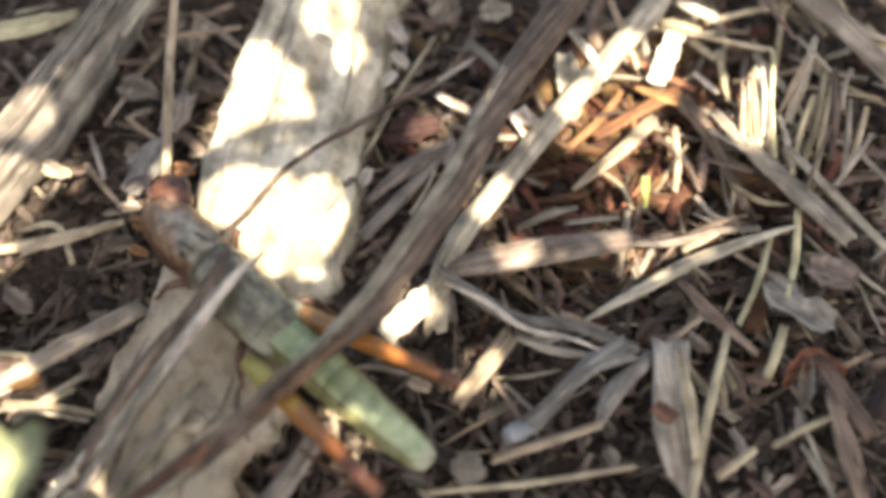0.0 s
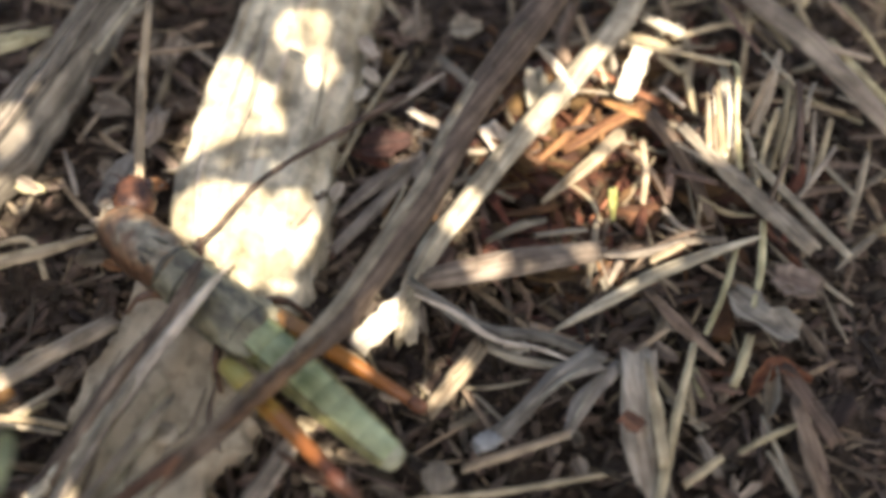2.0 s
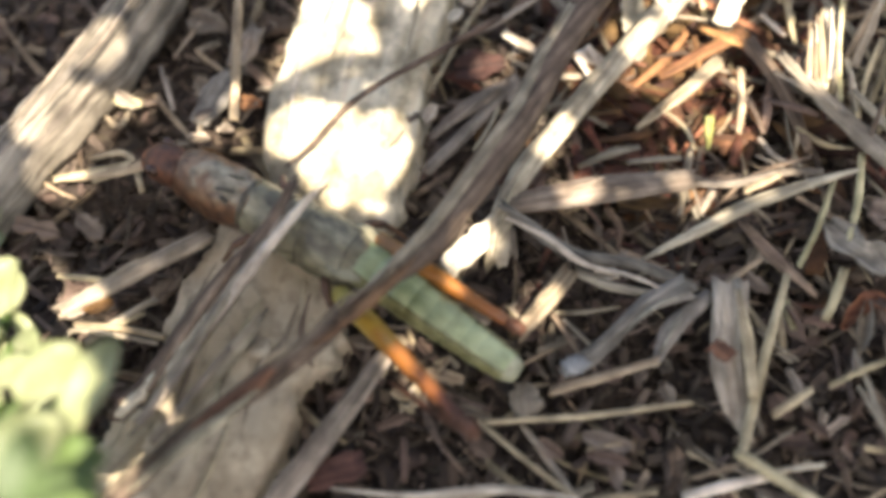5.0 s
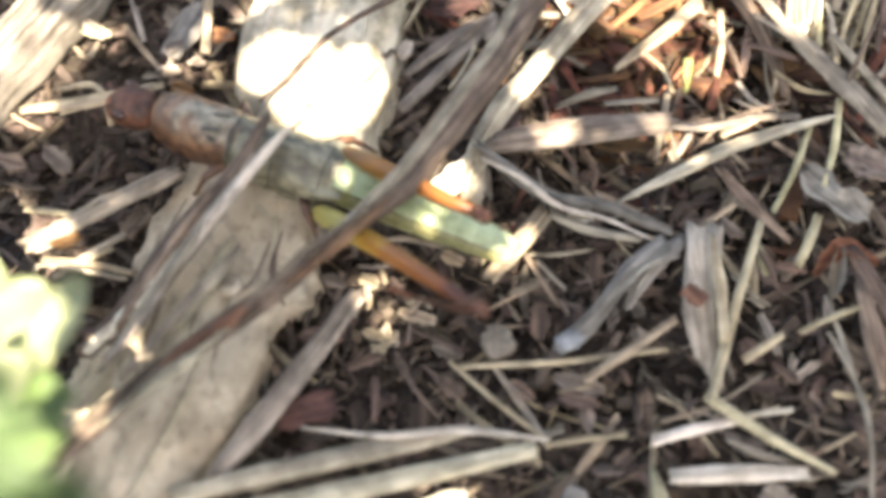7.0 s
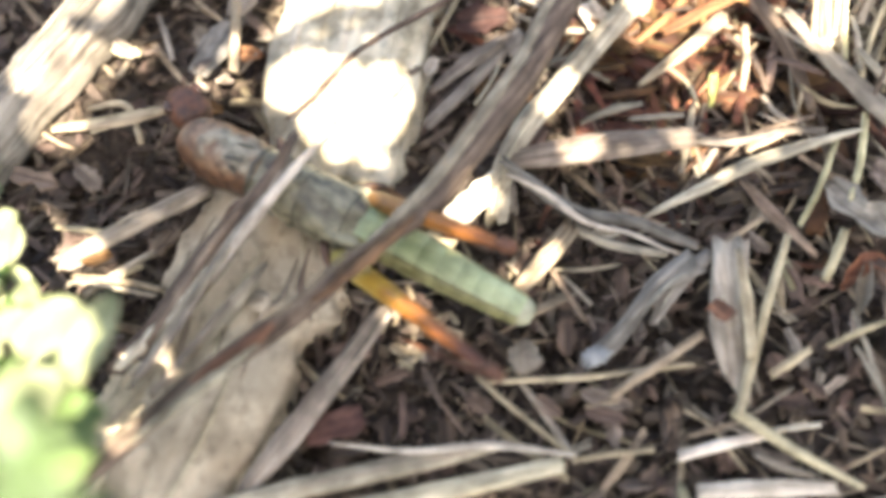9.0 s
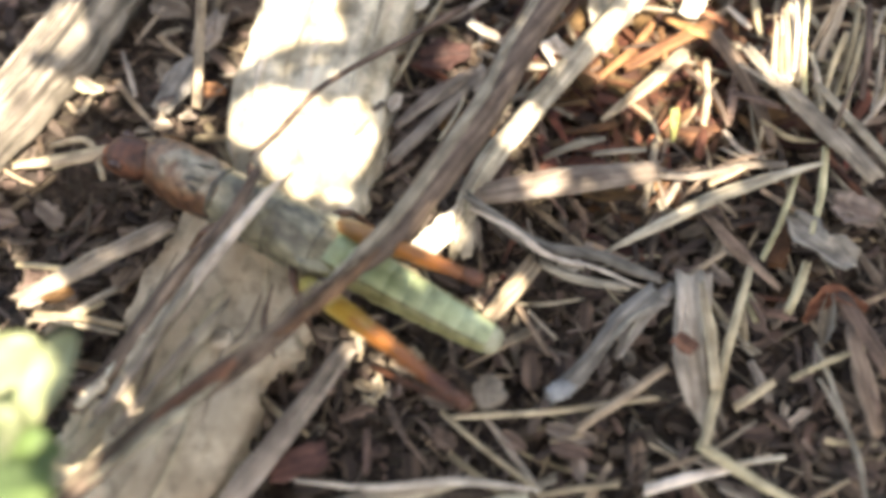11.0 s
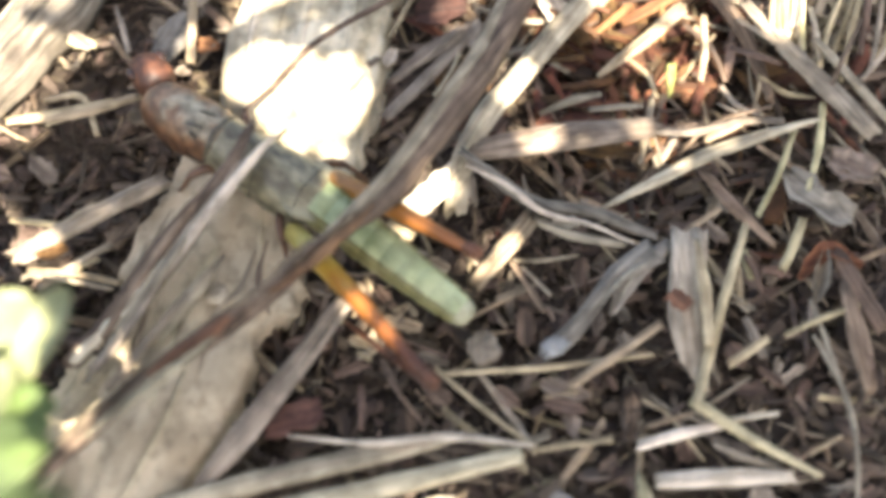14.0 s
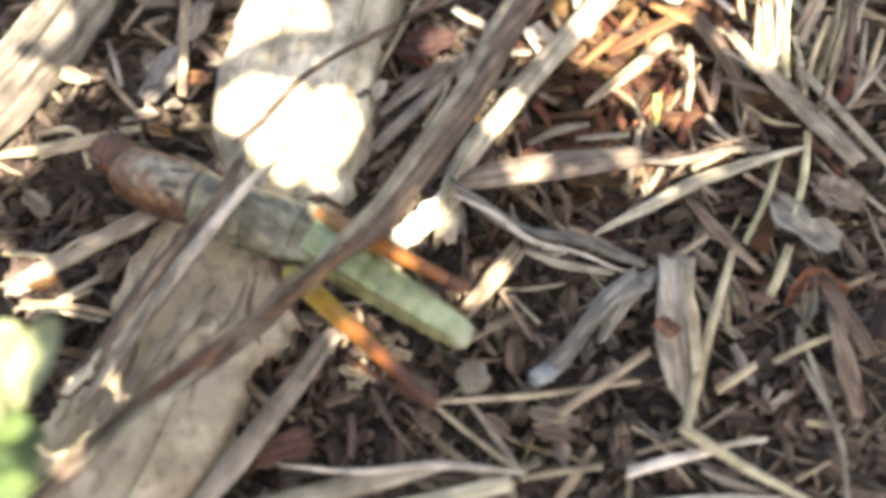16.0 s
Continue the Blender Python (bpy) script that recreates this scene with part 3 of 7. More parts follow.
gap(0.0007, -0.0270, 0.0026, 0.0018)
gap(-0.0414, 0.0004, 0.0024, 0.0016)
gap(-0.0425, -0.0180, 0.0026, 0.0030)
gap(-0.0373, -0.0094, 0.0028, 0.0033)
gap(-0.0320, -0.0108, 0.0026, 0.0027)
gap(-0.0346, -0.0157, 0.0016, 0.0015)
gap(-0.0330, -0.0133, 0.0014, 0.0014)
gap(-0.0339, -0.0072, 0.0015, 0.0014)
gap(-0.0323, -0.0090, 0.0014, 0.0014)
gap(-0.0343, -0.0100, 0.0013, 0.0013)
gap(-0.0361, -0.0037, 0.0017, 0.0020)
gap(-0.0313, -0.0107, 0.0012, 0.0012)
gap(-0.0133, 0.0118, 0.0014, 0.0008)
gap(-0.0098, 0.0112, 0.0013, 0.0008)
gap(-0.0055, -0.0097, 0.0008, 0.0008)
gap(0.0009, -0.0129, 0.0008, 0.0009)
gap(0.0019, 0.0113, 0.0009, 0.0008)
gap(0.0082, -0.0012, 0.0012, 0.0023)
gap(0.0163, 0.0127, 0.0011, 0.0012)
gap(0.0194, 0.0136, 0.0011, 0.0012)
gap(0.0221, 0.0129, 0.0011, 0.0012)
gap(0.0116, 0.0123, 0.0021, 0.0018)
gap(-0.0427, -0.0056, 0.0064, 0.0048)
gap(-0.0448, -0.0095, 0.0052, 0.0041)
gap(-0.0447, 0.0017, 0.0029, 0.0031)
gap(-0.0377, -0.0106, 0.0047, 0.0041)
gap(-0.0352, -0.0138, 0.0030, 0.0028)
gap(-0.0322, -0.0128, 0.0019, 0.0020)
gap(-0.0435, -0.0149, 0.0047, 0.0034)
gap(-0.0350, -0.0072, 0.0023, 0.0027)
gap(-0.0438, 0.0153, 0.0028, 0.0031)
gap(-0.0419, 0.0213, 0.0013, 0.0018)
gap(-0.0454, 0.0249, 0.0012, 0.0027)
gap(-0.0420, 0.0222, 0.0035, 0.0038)
gap(-0.0400, 0.0319, 0.0017, 0.0027)
gap(-0.0425, 0.0305, 0.0017, 0.0021)
gap(-0.0370, -0.0075, 0.0044, 0.0041)
gap(-0.0385, 0.0008, 0.0017, 0.0010)
gap(-0.0333, 0.0033, 0.0015, 0.0009)
gap(-0.0251, 0.0241, 0.0013, 0.0011)
gap(0.0207, 0.0302, 0.0015, 0.0021)
gap(0.0183, 0.0311, 0.0013, 0.0021)
gap(0.0266, 0.0319, 0.0020, 0.0018)
gap(0.0246, 0.0188, 0.0010, 0.0019)
gap(0.0227, 0.0221, 0.0012, 0.0014)
gap(0.0301, 0.0270, 0.0009, 0.0014)
gap(0.0331, 0.0139, 0.0015, 0.0010)
gap(0.0382, 0.0295, 0.0027, 0.0045)
gap(0.0141, 0.0022, 0.0008, 0.0006)
gap(0.0072, 0.0000, 0.0009, 0.0010)
gap(0.0126, 0.0274, 0.0010, 0.0015)
gap(-0.0289, 0.0203, 0.0027, 0.0011)
gap(-0.0245, 0.0211, 0.0008, 0.0027)
gap(-0.0357, -0.0141, 0.0035, 0.0034)
gap(0.0190, 0.0307, 0.0015, 0.0027)
gap(0.0175, 0.0318, 0.0012, 0.0025)
gap(0.0043, 0.0304, 0.0015, 0.0018)
gap(-0.0378, 0.0235, 0.0012, 0.0012)
gap(0.0098, 0.0188, 0.0013, 0.0023)
gap(0.0230, 0.0302, 0.0014, 0.0014)
gap(0.0248, 0.0194, 0.0009, 0.0018)
gap(-0.0318, -0.0118, 0.0019, 0.0016)
gap(-0.0378, -0.0120, 0.0029, 0.0021)
gap(-0.0074, -0.0068, 0.0009, 0.0009)
gap(-0.0400, 0.0298, 0.0008, 0.0016)
gap(-0.0380, 0.0378, 0.0008, 0.0014)
gap(-0.0076, -0.0056, 0.0008, 0.0008)
gap(-0.0464, 0.0218, 0.0020, 0.0030)
gap(-0.0448, 0.0264, 0.0015, 0.0025)
gap(0.0243, 0.0202, 0.0006, 0.0007)
gap(0.0052, -0.0022, 0.0008, 0.0008)
gap(-0.0327, -0.0176, 0.0014, 0.0021)
gap(-0.0330, -0.0111, 0.0009, 0.0018)
gap(-0.0297, -0.0128, 0.0014, 0.0010)
gap(-0.0335, -0.0122, 0.0026, 0.0027)
gap(-0.0142, 0.0207, 0.0026, 0.0023)
gap(-0.0194, 0.0199, 0.0024, 0.0026)
gap(-0.0163, 0.0172, 0.0023, 0.0021)
glint(-0.0057, -0.0050, 0.0006)
glint(-0.0021, 0.0017, 0.0006)
glint(-0.0098, 0.0070, 0.0005)
glint(0.0056, -0.0025, 0.0006)
glint(-0.0048, -0.0080, 0.0005)
# shoots added overhead for the narrow shade lines across the sun patches
shoot(0.0028, (-0.02485, 0.02164, 0.00300), (-0.02023, 0.02542, 0.00300), (-0.01605, 0.02799, 0.00300), (-0.01113, 0.02899, 0.00300), (-0.00436, 0.02572, 0.00300))
shoot(0.0006, (-0.00825, 0.04834, 0.00300), (-0.00728, 0.04374, 0.00300), (-0.00740, 0.04219, 0.00300))
shoot(0.0007, (0.01448, 0.01537, 0.00300), (0.01479, 0.01265, 0.00300), (0.01477, 0.00867, 0.00300))
shoot(0.0007, (0.01796, 0.01602, 0.00300), (0.01807, 0.01262, 0.00300), (0.01801, 0.00863, 0.00300))


def build_unseen_shrub():
    rng = random.Random(11)
    far = 0.16
    side = Vector((1, 0, 0))
    side = (side - SUN * side.dot(SUN)).normalized()
    up = SUN.cross(side).normalized()
    shrub = new("shrub")
    shrub.location = (0.26, 0.42, ground_height(0.26, 0.42))
    tagged(shrub, "low leafy green shrub added out of view to shade the mulch", "shrub")
    base = shrub.location.copy()
    bm = bmesh.new()
    crown = SUN * (far + 0.03) + Vector((0, 0.03, 0))
    lofted(bm, smooth_line([(0, 0, -0.005), (-0.02, -0.02, 0.10), crown + Vector((0.05, 0.12, 0.05)) - base], 20), 0.014, 1, (1, 0.8, 0.5), rng)
    for k in range(9):
        end = crown + side * rng.uniform(-0.13, 0.13) + up * rng.uniform(0.02, 0.10) + SUN * rng.uniform(0.03, 0.06) - base
        lofted(bm, smooth_line([(-0.02, -0.02, 0.08), (-0.05, -0.08, 0.24), end], 14), 0.005, 1, (1, 0.7, 0.3), rng)
    part("stem", bm, BROWN, shrub, "brown woody stems")
    for line, width in SHOOTS:
        bm = bmesh.new()
        lofted(bm, smooth_line([Vector(p) - base for p in line], 16), width, 1, (1, 0.9, 0.8), rng)
        part("shoot", bm, BROWN, shrub, "thin leafless shoot added to cast a shade line")
    centres, radii = np.array([g[:2] for g in GAPS]), np.array([g[2:] for g in GAPS])
    pins = np.array(GLINTS)
    spread = np.array([(u, v) for u in np.linspace(-0.5, 0.5, 11) for v in np.linspace(-0.25, 0.25, 6) if abs(u) < 0.4 or abs(v) < 0.13])
    verts, faces = [], []
    outline = ((-0.5, 0), (-0.25, -0.24), (-0.25, 0.24), (0.15, -0.24), (0.15, 0.24), (0.5, 0), (0, 0), (-0.05, 0.25), (-0.05, -0.25), (-0.4, 0.12), (-0.4, -0.12), (0.33, 0.12), (0.33, -0.12), (0.25, 0), (-0.25, 0))
    for n in range(50000):
        # a place near the ground whose sunlight this leaf would catch; small leaves fringe the gaps
        gx, gy = rng.uniform(-0.085, 0.080), rng.uniform(-0.075, 0.085)
        size = rng.uniform(0.0028, 0.0055) if n % 3 else rng.uniform(0.006, 0.011)
        if n >= 26000:
            x, y, rx, ry = rng.choice(GAPS)
            a, r = rng.uniform(0, 6.283), rng.uniform(0.0006, 0.0026)
            gx, gy, size = x + (rx + r) * math.cos(a), y + (ry + r) * math.sin(a), rng.uniform(0.0009, 0.0019)
        q = (SUN + Vector((rng.gauss(0, 0.3), rng.gauss(0, 0.3), rng.gauss(0, 0.3)))).normalized()
        a = q.cross(Vector((rng.gauss(0, 1), rng.gauss(0, 1), rng.gauss(0, 1)))).normalized()
        b = q.cross(a)
        p = Vector((gx, gy, 0.003)) + SUN * (far + rng.uniform(-0.01, 0.02))
        pts = [p + a * (u * size) + b * (v * size) for u, v in outline]
        feet = np.array([(w - SUN * ((w.z - 0.003) / SUN.z))[:2] for w in pts])
        off = (feet[:, None] - centres) / radii
        if ((off * off).sum(-1) < 1).any():
            continue
        foot, fa, fb = (np.array((w - SUN * (w.z / SUN.z))[:2]) for w in (p, a, b))
        foot += np.array(SUN[:2]) * (0.003 / SUN.z)
        whole = foot + size * (spread[:, :1] * fa + spread[:, 1:] * fb)
        if (((whole[:, None] - pins[:, :2]) ** 2).sum(-1) < pins[:, 2] ** 2).any():
            continue
        k = len(verts)
        verts += [w - base for w in pts[:7]]
        faces += [(k, k + 1, k + 6), (k, k + 6, k + 2), (k + 1, k + 3, k + 6), (k + 2, k + 6, k + 4), (k + 3, k + 5, k + 6), (k + 4, k + 6, k + 5)]
    me = bpy.data.meshes.new("crown")
    me.from_pydata(verts, [], faces)
    me.materials.append(LEAF)
    ob = new("crown", me)
    ob.parent = shrub
    tagged(ob, "many small green leaves", "", "", "stuff")


build_unseen_shrub()

# ---- wood, stems, straws and scraps ----
wood((((-0.01994, 0.07867, 0.00450), (-0.01299, 0.07682, 0.00450)), ((-0.02446, 0.06815, 0.00450), (-0.01772, 0.06641, 0.00450)), ((-0.02872, 0.05877, 0.00450), (-0.02283, 0.05732, 0.00450)), ((-0.03280, 0.05084, 0.00450), (-0.02815, 0.05065, 0.00450)), ((-0.03658, 0.04249, 0.00450), (-0.03202, 0.04173, 0.00450)), ((-0.04087, 0.03543, 0.00450), (-0.03572, 0.03198, 0.00450)), ((-0.04463, 0.02871, 0.00450), (-0.03991, 0.02468, 0.00450)), ((-0.04919, 0.02219, 0.00420), (-0.04414, 0.01856, 0.00420)), ((-0.05286, 0.01555, 0.00400), (-0.04788, 0.01210, 0.00400)), ((-0.05660, 0.00900, 0.00380), (-0.05170, 0.00570, 0.00380))), WOOD, "weathered grey wood stick with deep grain", seed=21, dome=0.0022)
wood((((-0.00838, 0.07471, 0.00300), (0.00915, 0.07458, 0.00250)), ((-0.01220, 0.06195, 0.00300), (0.00530, 0.06175, 0.00250)), ((-0.01488, 0.05192, 0.00300), (0.00215, 0.05168, 0.00250)), ((-0.01631, 0.04758, 0.00300), (0.00080, 0.04732, 0.00250)), ((-0.01946, 0.03784, 0.00280), (-0.00091, 0.03731, 0.00250)), ((-0.02147, 0.02952, 0.00250), (-0.00331, 0.02974, 0.00220)), ((-0.02285, 0.02248, 0.00200), (-0.00407, 0.02169, 0.00200)), ((-0.02228, 0.01666, 0.00100), (-0.00602, 0.01390, 0.00100)), ((-0.02022, 0.01082, -0.00100), (-0.00707, 0.00892, -0.00100))), PALEWOOD, "bleached pale wood slab partly in the sun", seed=8, rough=0.00035, grain=0.5)
wood((((-0.02571, 0.01427, 0.00120), (-0.01199, 0.00556, 0.00120)), ((-0.02707, 0.00936, 0.00150), (-0.01262, -0.00096, 0.00150)), ((-0.02932, 0.00477, 0.00150), (-0.01194, -0.00436, 0.00150)), ((-0.03128, -0.00032, 0.00150), (-0.01299, -0.00660, 0.00150)), ((-0.03166, -0.00404, 0.00150), (-0.01600, -0.00797, 0.00150)), ((-0.03225, -0.00944, 0.00150), (-0.01687, -0.01296, 0.00150)), ((-0.03381, -0.01627, 0.00120), (-0.01979, -0.01964, 0.00120)), ((-0.03621, -0.02392, 0.00100), (-0.02314, -0.02555, 0.00100)), ((-0.03856, -0.03227, 0.00100), (-0.02770, -0.03330, 0.00100))), CRUMBLED, "weathered grey-brown split wood under the insect", seed=3, rough=0.00022, grain=0.45, loose=9, fibre_mats=(CRUMBLED, BARE))
wood((((-0.03465, -0.01080, 0.00120), (-0.02570, -0.01161, 0.00160)), ((-0.03623, -0.01367, 0.00120), (-0.02763, -0.01445, 0.00160)), ((-0.03828, -0.01675, 0.00120), (-0.02976, -0.01751, 0.00160)), ((-0.04048, -0.02031, 0.00120), (-0.03209, -0.02077, 0.00160)), ((-0.04319, -0.02351, 0.00120), (-0.03459, -0.02422, 0.00160)), ((-0.04488, -0.02613, 0.00120), (-0.03635, -0.02682, 0.00160))), CRUMBLED, "pale broken bark slab in the sun beside the weed", seed=14, rough=0.0003, grain=0.5, thick=0.004, dome=0.0010, loose=6, fibre_mats=(CRUMBLED, BARE))
main_stick = straw(((0.04503, 0.08166, 0.00900), (0.03183, 0.06043, 0.00950), (0.02084, 0.04240, 0.01000), (0.01342, 0.03171, 0.01000), (0.00914, 0.02420, 0.01000), (0.00605, 0.01767, 0.01000), (0.00196, 0.01110, 0.01000), (-0.00216, 0.00483, 0.01000), (-0.00431, 0.00179, 0.01000), (-0.00719, -0.00061, 0.00980), (-0.00949, -0.00283, 0.00980), (-0.01213, -0.00486, 0.00920), (-0.01561, -0.00836, 0.00850), (-0.02610, -0.01545, 0.00600), (-0.03646, -0.02441, 0.00450), (-0.04075, -0.02794, 0.00400)), 0.00373, 0.85, STICK, (1.15, 1.15, 1.1, 1.02, 0.98, 0.98, 1.0, 0.92, 0.78, 0.6, 0.52, 0.48, 0.44, 0.38, 0.36, 0.36), name="stick", group="", ring=14)
bm = bmesh.new()
lofted(bm, smooth_line(((0.01150, 0.03020, 0.01120), (0.00790, 0.02342, 0.01120), (0.00465, 0.01643, 0.01140), (0.00070, 0.00997, 0.01140), (-0.00312, 0.00445, 0.01130), (-0.00540, 0.00179, 0.01110), (-0.00819, -0.00115, 0.01070), (-0.01133, -0.00388, 0.01010), (-0.01406, -0.00590, 0.00950)), 40), 0.0012, 0.5, (0.9, 1, 1.1, 1.1, 1, 0.9, 0.7, 0.5), RNG, ring=8, wob=0.15)
bm.transform(main_stick.matrix_world.inverted())
bmesh.ops.recalc_face_normals(bm, faces=bm.faces)
part("bark_strip", bm, BARE, main_stick, "pale tan strip along the stick")
bm = bmesh.new()
lofted(bm, smooth_line(((-0.01706, -0.00906, 0.00930), (-0.02117, -0.01210, 0.00860), (-0.02588, -0.01519, 0.00720), (-0.03093, -0.01913, 0.00620)), 30), 0.0015, 0.45, (0.3, 1, 1, 0.8, 0.3), RNG, ring=8, wob=0.15)
bm.transform(main_stick.matrix_world.inverted())
bmesh.ops.recalc_face_normals(bm, faces=bm.faces)
part("bark_strip", bm, RUST, main_stick, "rust-brown strip of bark")
bm = bmesh.new()
lofted(bm, smooth_line(((-0.01941, -0.01222, 0.00980), (-0.02550, -0.01664, 0.00850), (-0.03099, -0.02069, 0.00740)), 30), 0.0013, 0.45, (0.3, 1, 1, 0.3), RNG, ring=8, wob=0.15)
bm.transform(main_stick.matrix_world.inverted())
bmesh.ops.recalc_face_normals(bm, faces=bm.faces)
part("bark_strip", bm, BARE, main_stick, "pale tan strip along the stick")
bm = bmesh.new()
lofted(bm, smooth_line(((-0.00499, 0.00039, 0.01120), (-0.00971, -0.00433, 0.01100), (-0.01441, -0.00785, 0.01000)), 30), 0.0012, 0.45, (0.2, 1, 1, 0.4), RNG, ring=8, wob=0.15)
bm.transform(main_stick.matrix_world.inverted())
bmesh.ops.recalc_face_normals(bm, faces=bm.faces)
part("bark_strip", bm, RUST, main_stick, "rust-brown strip of bark")
straw(((0.00400, 0.03344, 0.00500), (-0.00288, 0.02882, 0.00520), (-0.00895, 0.02484, 0.00520), (-0.01277, 0.02145, 0.00550), (-0.01576, 0.01666, 0.00650), (-0.01830, 0.01275, 0.00800)), 0.00081, 0.9, BROWN, (1, 0.9, 0.5), name="twig", group="", label="thin dark reddish twig over the pale wood")
straw(((-0.01359, 0.00989, 0.01050), (-0.01706, 0.00589, 0.01000), (-0.02143, 0.00076, 0.00800), (-0.02563, -0.00414, 0.00550)), 0.00134, 0.6, PALE, (0.15, 0.9, 1, 0.8), label="pale pointed sliver of split stem")
straw(((-0.01699, 0.01000, 0.01000), (-0.01996, 0.00482, 0.00850), (-0.02503, -0.00012, 0.00600), (-0.03026, -0.00775, 0.00420), (-0.03419, -0.01280, 0.00380)), 0.00224, 0.55, STICK, (0.3, 0.9, 1, 0.9), name="stick", group="", label="split brown stem lying along the wood")
straw(((-0.01824, 0.00616, 0.00950), (-0.02269, 0.00063, 0.00700), (-0.02758, -0.00511, 0.00500), (-0.03160, -0.01116, 0.00400)), 0.00100, 0.6, STALK, (0.3, 1, 1, 0.5))
straw(((-0.01990, 0.00259, 0.00800), (-0.02439, -0.00233, 0.00550), (-0.02953, -0.01001, 0.00400)), 0.00144, 0.6, BROWN, (0.3, 1, 0.4))
straw(((-0.02511, -0.00255, 0.00600), (-0.02955, -0.00798, 0.00480), (-0.03390, -0.01258, 0.00400)), 0.00133, 0.6, PALE, (0.7, 1, 1.1), label="pale sunlit edge of a split stem")
straw(((-0.01742, 0.00759, 0.00950), (-0.02327, -0.00091, 0.00720), (-0.02848, -0.00827, 0.00520), (-0.03234, -0.01468, 0.00420)), 0.00110, 0.6, GREY, (0.4, 1, 1, 0.6))
straw(((-0.01971, 0.00283, 0.00880), (-0.02486, -0.00290, 0.00660), (-0.02927, -0.00838, 0.00520)), 0.00075, 0.6, STALK, (0.4, 1, 0.7))
straw(((-0.01969, 0.00634, 0.00860), (-0.02505, -0.00062, 0.00660), (-0.03113, -0.01029, 0.00450)), 0.00125, 0.6, BROWN, (0.5, 1, 0.8))
straw(((-0.02490, -0.00344, 0.00620), (-0.02890, -0.00992, 0.00500), (-0.03184, -0.01367, 0.00450)), 0.00115, 0.6, GREY, (0.5, 1, 1))
straw(((-0.02330, -0.00591, 0.00500), (-0.02726, -0.01146, 0.00450), (-0.03016, -0.01526, 0.00420)), 0.00095, 0.6, BARE, (0.5, 1, 0.8))
straw(((0.04612, 0.06533, 0.00500), (0.03860, 0.05557, 0.00550), (0.03243, 0.04729, 0.00600), (0.02902, 0.04146, 0.00600), (0.01961, 0.03062, 0.00500), (0.01142, 0.02089, 0.00450), (0.00561, 0.01336, 0.00350), (0.00365, 0.00905, 0.00300), (0.00285, 0.00377, 0.00200)), 0.00331, 0.6, STALK, (1, 1, 0.9, 0.8, 0.75), label="long pale stalk, dappled by the sun")
straw(((0.00351, 0.01039, 0.00300), (0.00940, 0.01126, 0.00350), (0.01713, 0.01233, 0.00350), (0.02412, 0.01343, 0.00300)), 0.00318, 0.7, DEADLEAF, (0.7, 1, 1, 0.75), label="pinkish-brown stem, dappled by the sun")
straw(((0.02319, 0.01303, 0.00300), (0.02792, 0.01271, 0.00300), (0.03343, 0.01402, 0.00300), (0.03778, 0.01426, 0.00250)), 0.00107, 0.7, GREY)
straw(((0.00346, 0.00990, 0.00450), (0.00658, 0.00721, 0.00420), (0.01106, 0.00404, 0.00400), (0.01708, 0.00314, 0.00350), (0.02307, 0.00082, 0.00250)), 0.00140, 0.7, GREYLEAF, (0.7, 1, 1.1, 1, 0.6), label="grey twisted dead stem")
straw(((0.01080, 0.00281, 0.00300), (0.01470, 0.00087, 0.00300), (0.01986, 0.00010, 0.00250)), 0.00115, 0.7, GREY)
straw(((0.01051, 0.00281, 0.00300), (0.00781, -0.00054, 0.00280), (0.00461, -0.00399, 0.00200)), 0.00230, 0.5, STRAW)
straw(((0.01778, 0.00401, 0.00300), (0.02367, 0.00678, 0.00380), (0.02909, 0.00947, 0.00420), (0.03583, 0.01194, 0.00420), (0.04114, 0.01363, 0.00400)), 0.00125, 0.4, STALK, (0.35, 1.1, 1.3, 1, 0.3), label="pale flat straw blade with a split tip")
thin_straw = straw(((0.00161, -0.01320, 0.00200), (0.01120, -0.01279, 0.00220), (0.02177, -0.01145, 0.00200)), 0.00071, 0.8, STRAW)
red_flake = straw(((0.02650, 0.00118, 0.00300), (0.02569, -0.00402, 0.00330), (0.02515, -0.00821, 0.00330), (0.02552, -0.01212, 0.00280), (0.02665, -0.01523, 0.00180)), 0.00345, 0.10, STALK, (1.15, 1.1, 1.0, 0.75, 0.2), label="long grey-brown bark flake with a red-brown mark", name="bark_flake", group="")
straw(((0.02679, -0.00025, 0.00420), (0.02707, -0.00570, 0.00440), (0.02693, -0.01147, 0.00420)), 0.00135, 0.25, STRAW, (0.5, 1, 0.8))
mark = chip(((0.02362, -0.00590, 0.00440), (0.02527, -0.00758, 0.00440)), 0.00188, 0.05, RUST, (1, 1, 1, 1), label="small red-brown patch", name="patch", curl=0.0, group="")
mark.parent, mark.matrix_basis = red_flake, red_flake.matrix_world.inverted() @ mark.matrix_world
del mark["category"]
grey_curl = straw(((0.02282, -0.00091, 0.00300), (0.01886, -0.00342, 0.00350), (0.01609, -0.00701, 0.00350), (0.01374, -0.00981, 0.00320), (0.01135, -0.01157, 0.00300)), 0.00280, 0.4, GREYLEAF, (1.2, 0.8, 0.6, 0.65, 0.8, 0.6), label="shrivelled grey dead leaf, pushed by the insect", name="leaf_scrap", group="")
bm = bmesh.new()
lofted(bm, smooth_line(((0.01290, -0.01050, 0.00360), (0.01200, -0.01120, 0.00350), (0.01105, -0.01180, 0.00320)), 12), 0.0022, 0.35, (0.8, 1, 0.85, 0.6), RNG, ring=10, wob=0.3)
bm.transform(grey_curl.matrix_world.inverted())
bmesh.ops.recalc_face_normals(bm, faces=bm.faces)
part("leaf_tip", bm, WHITISH, grey_curl, "whitish curled tip")
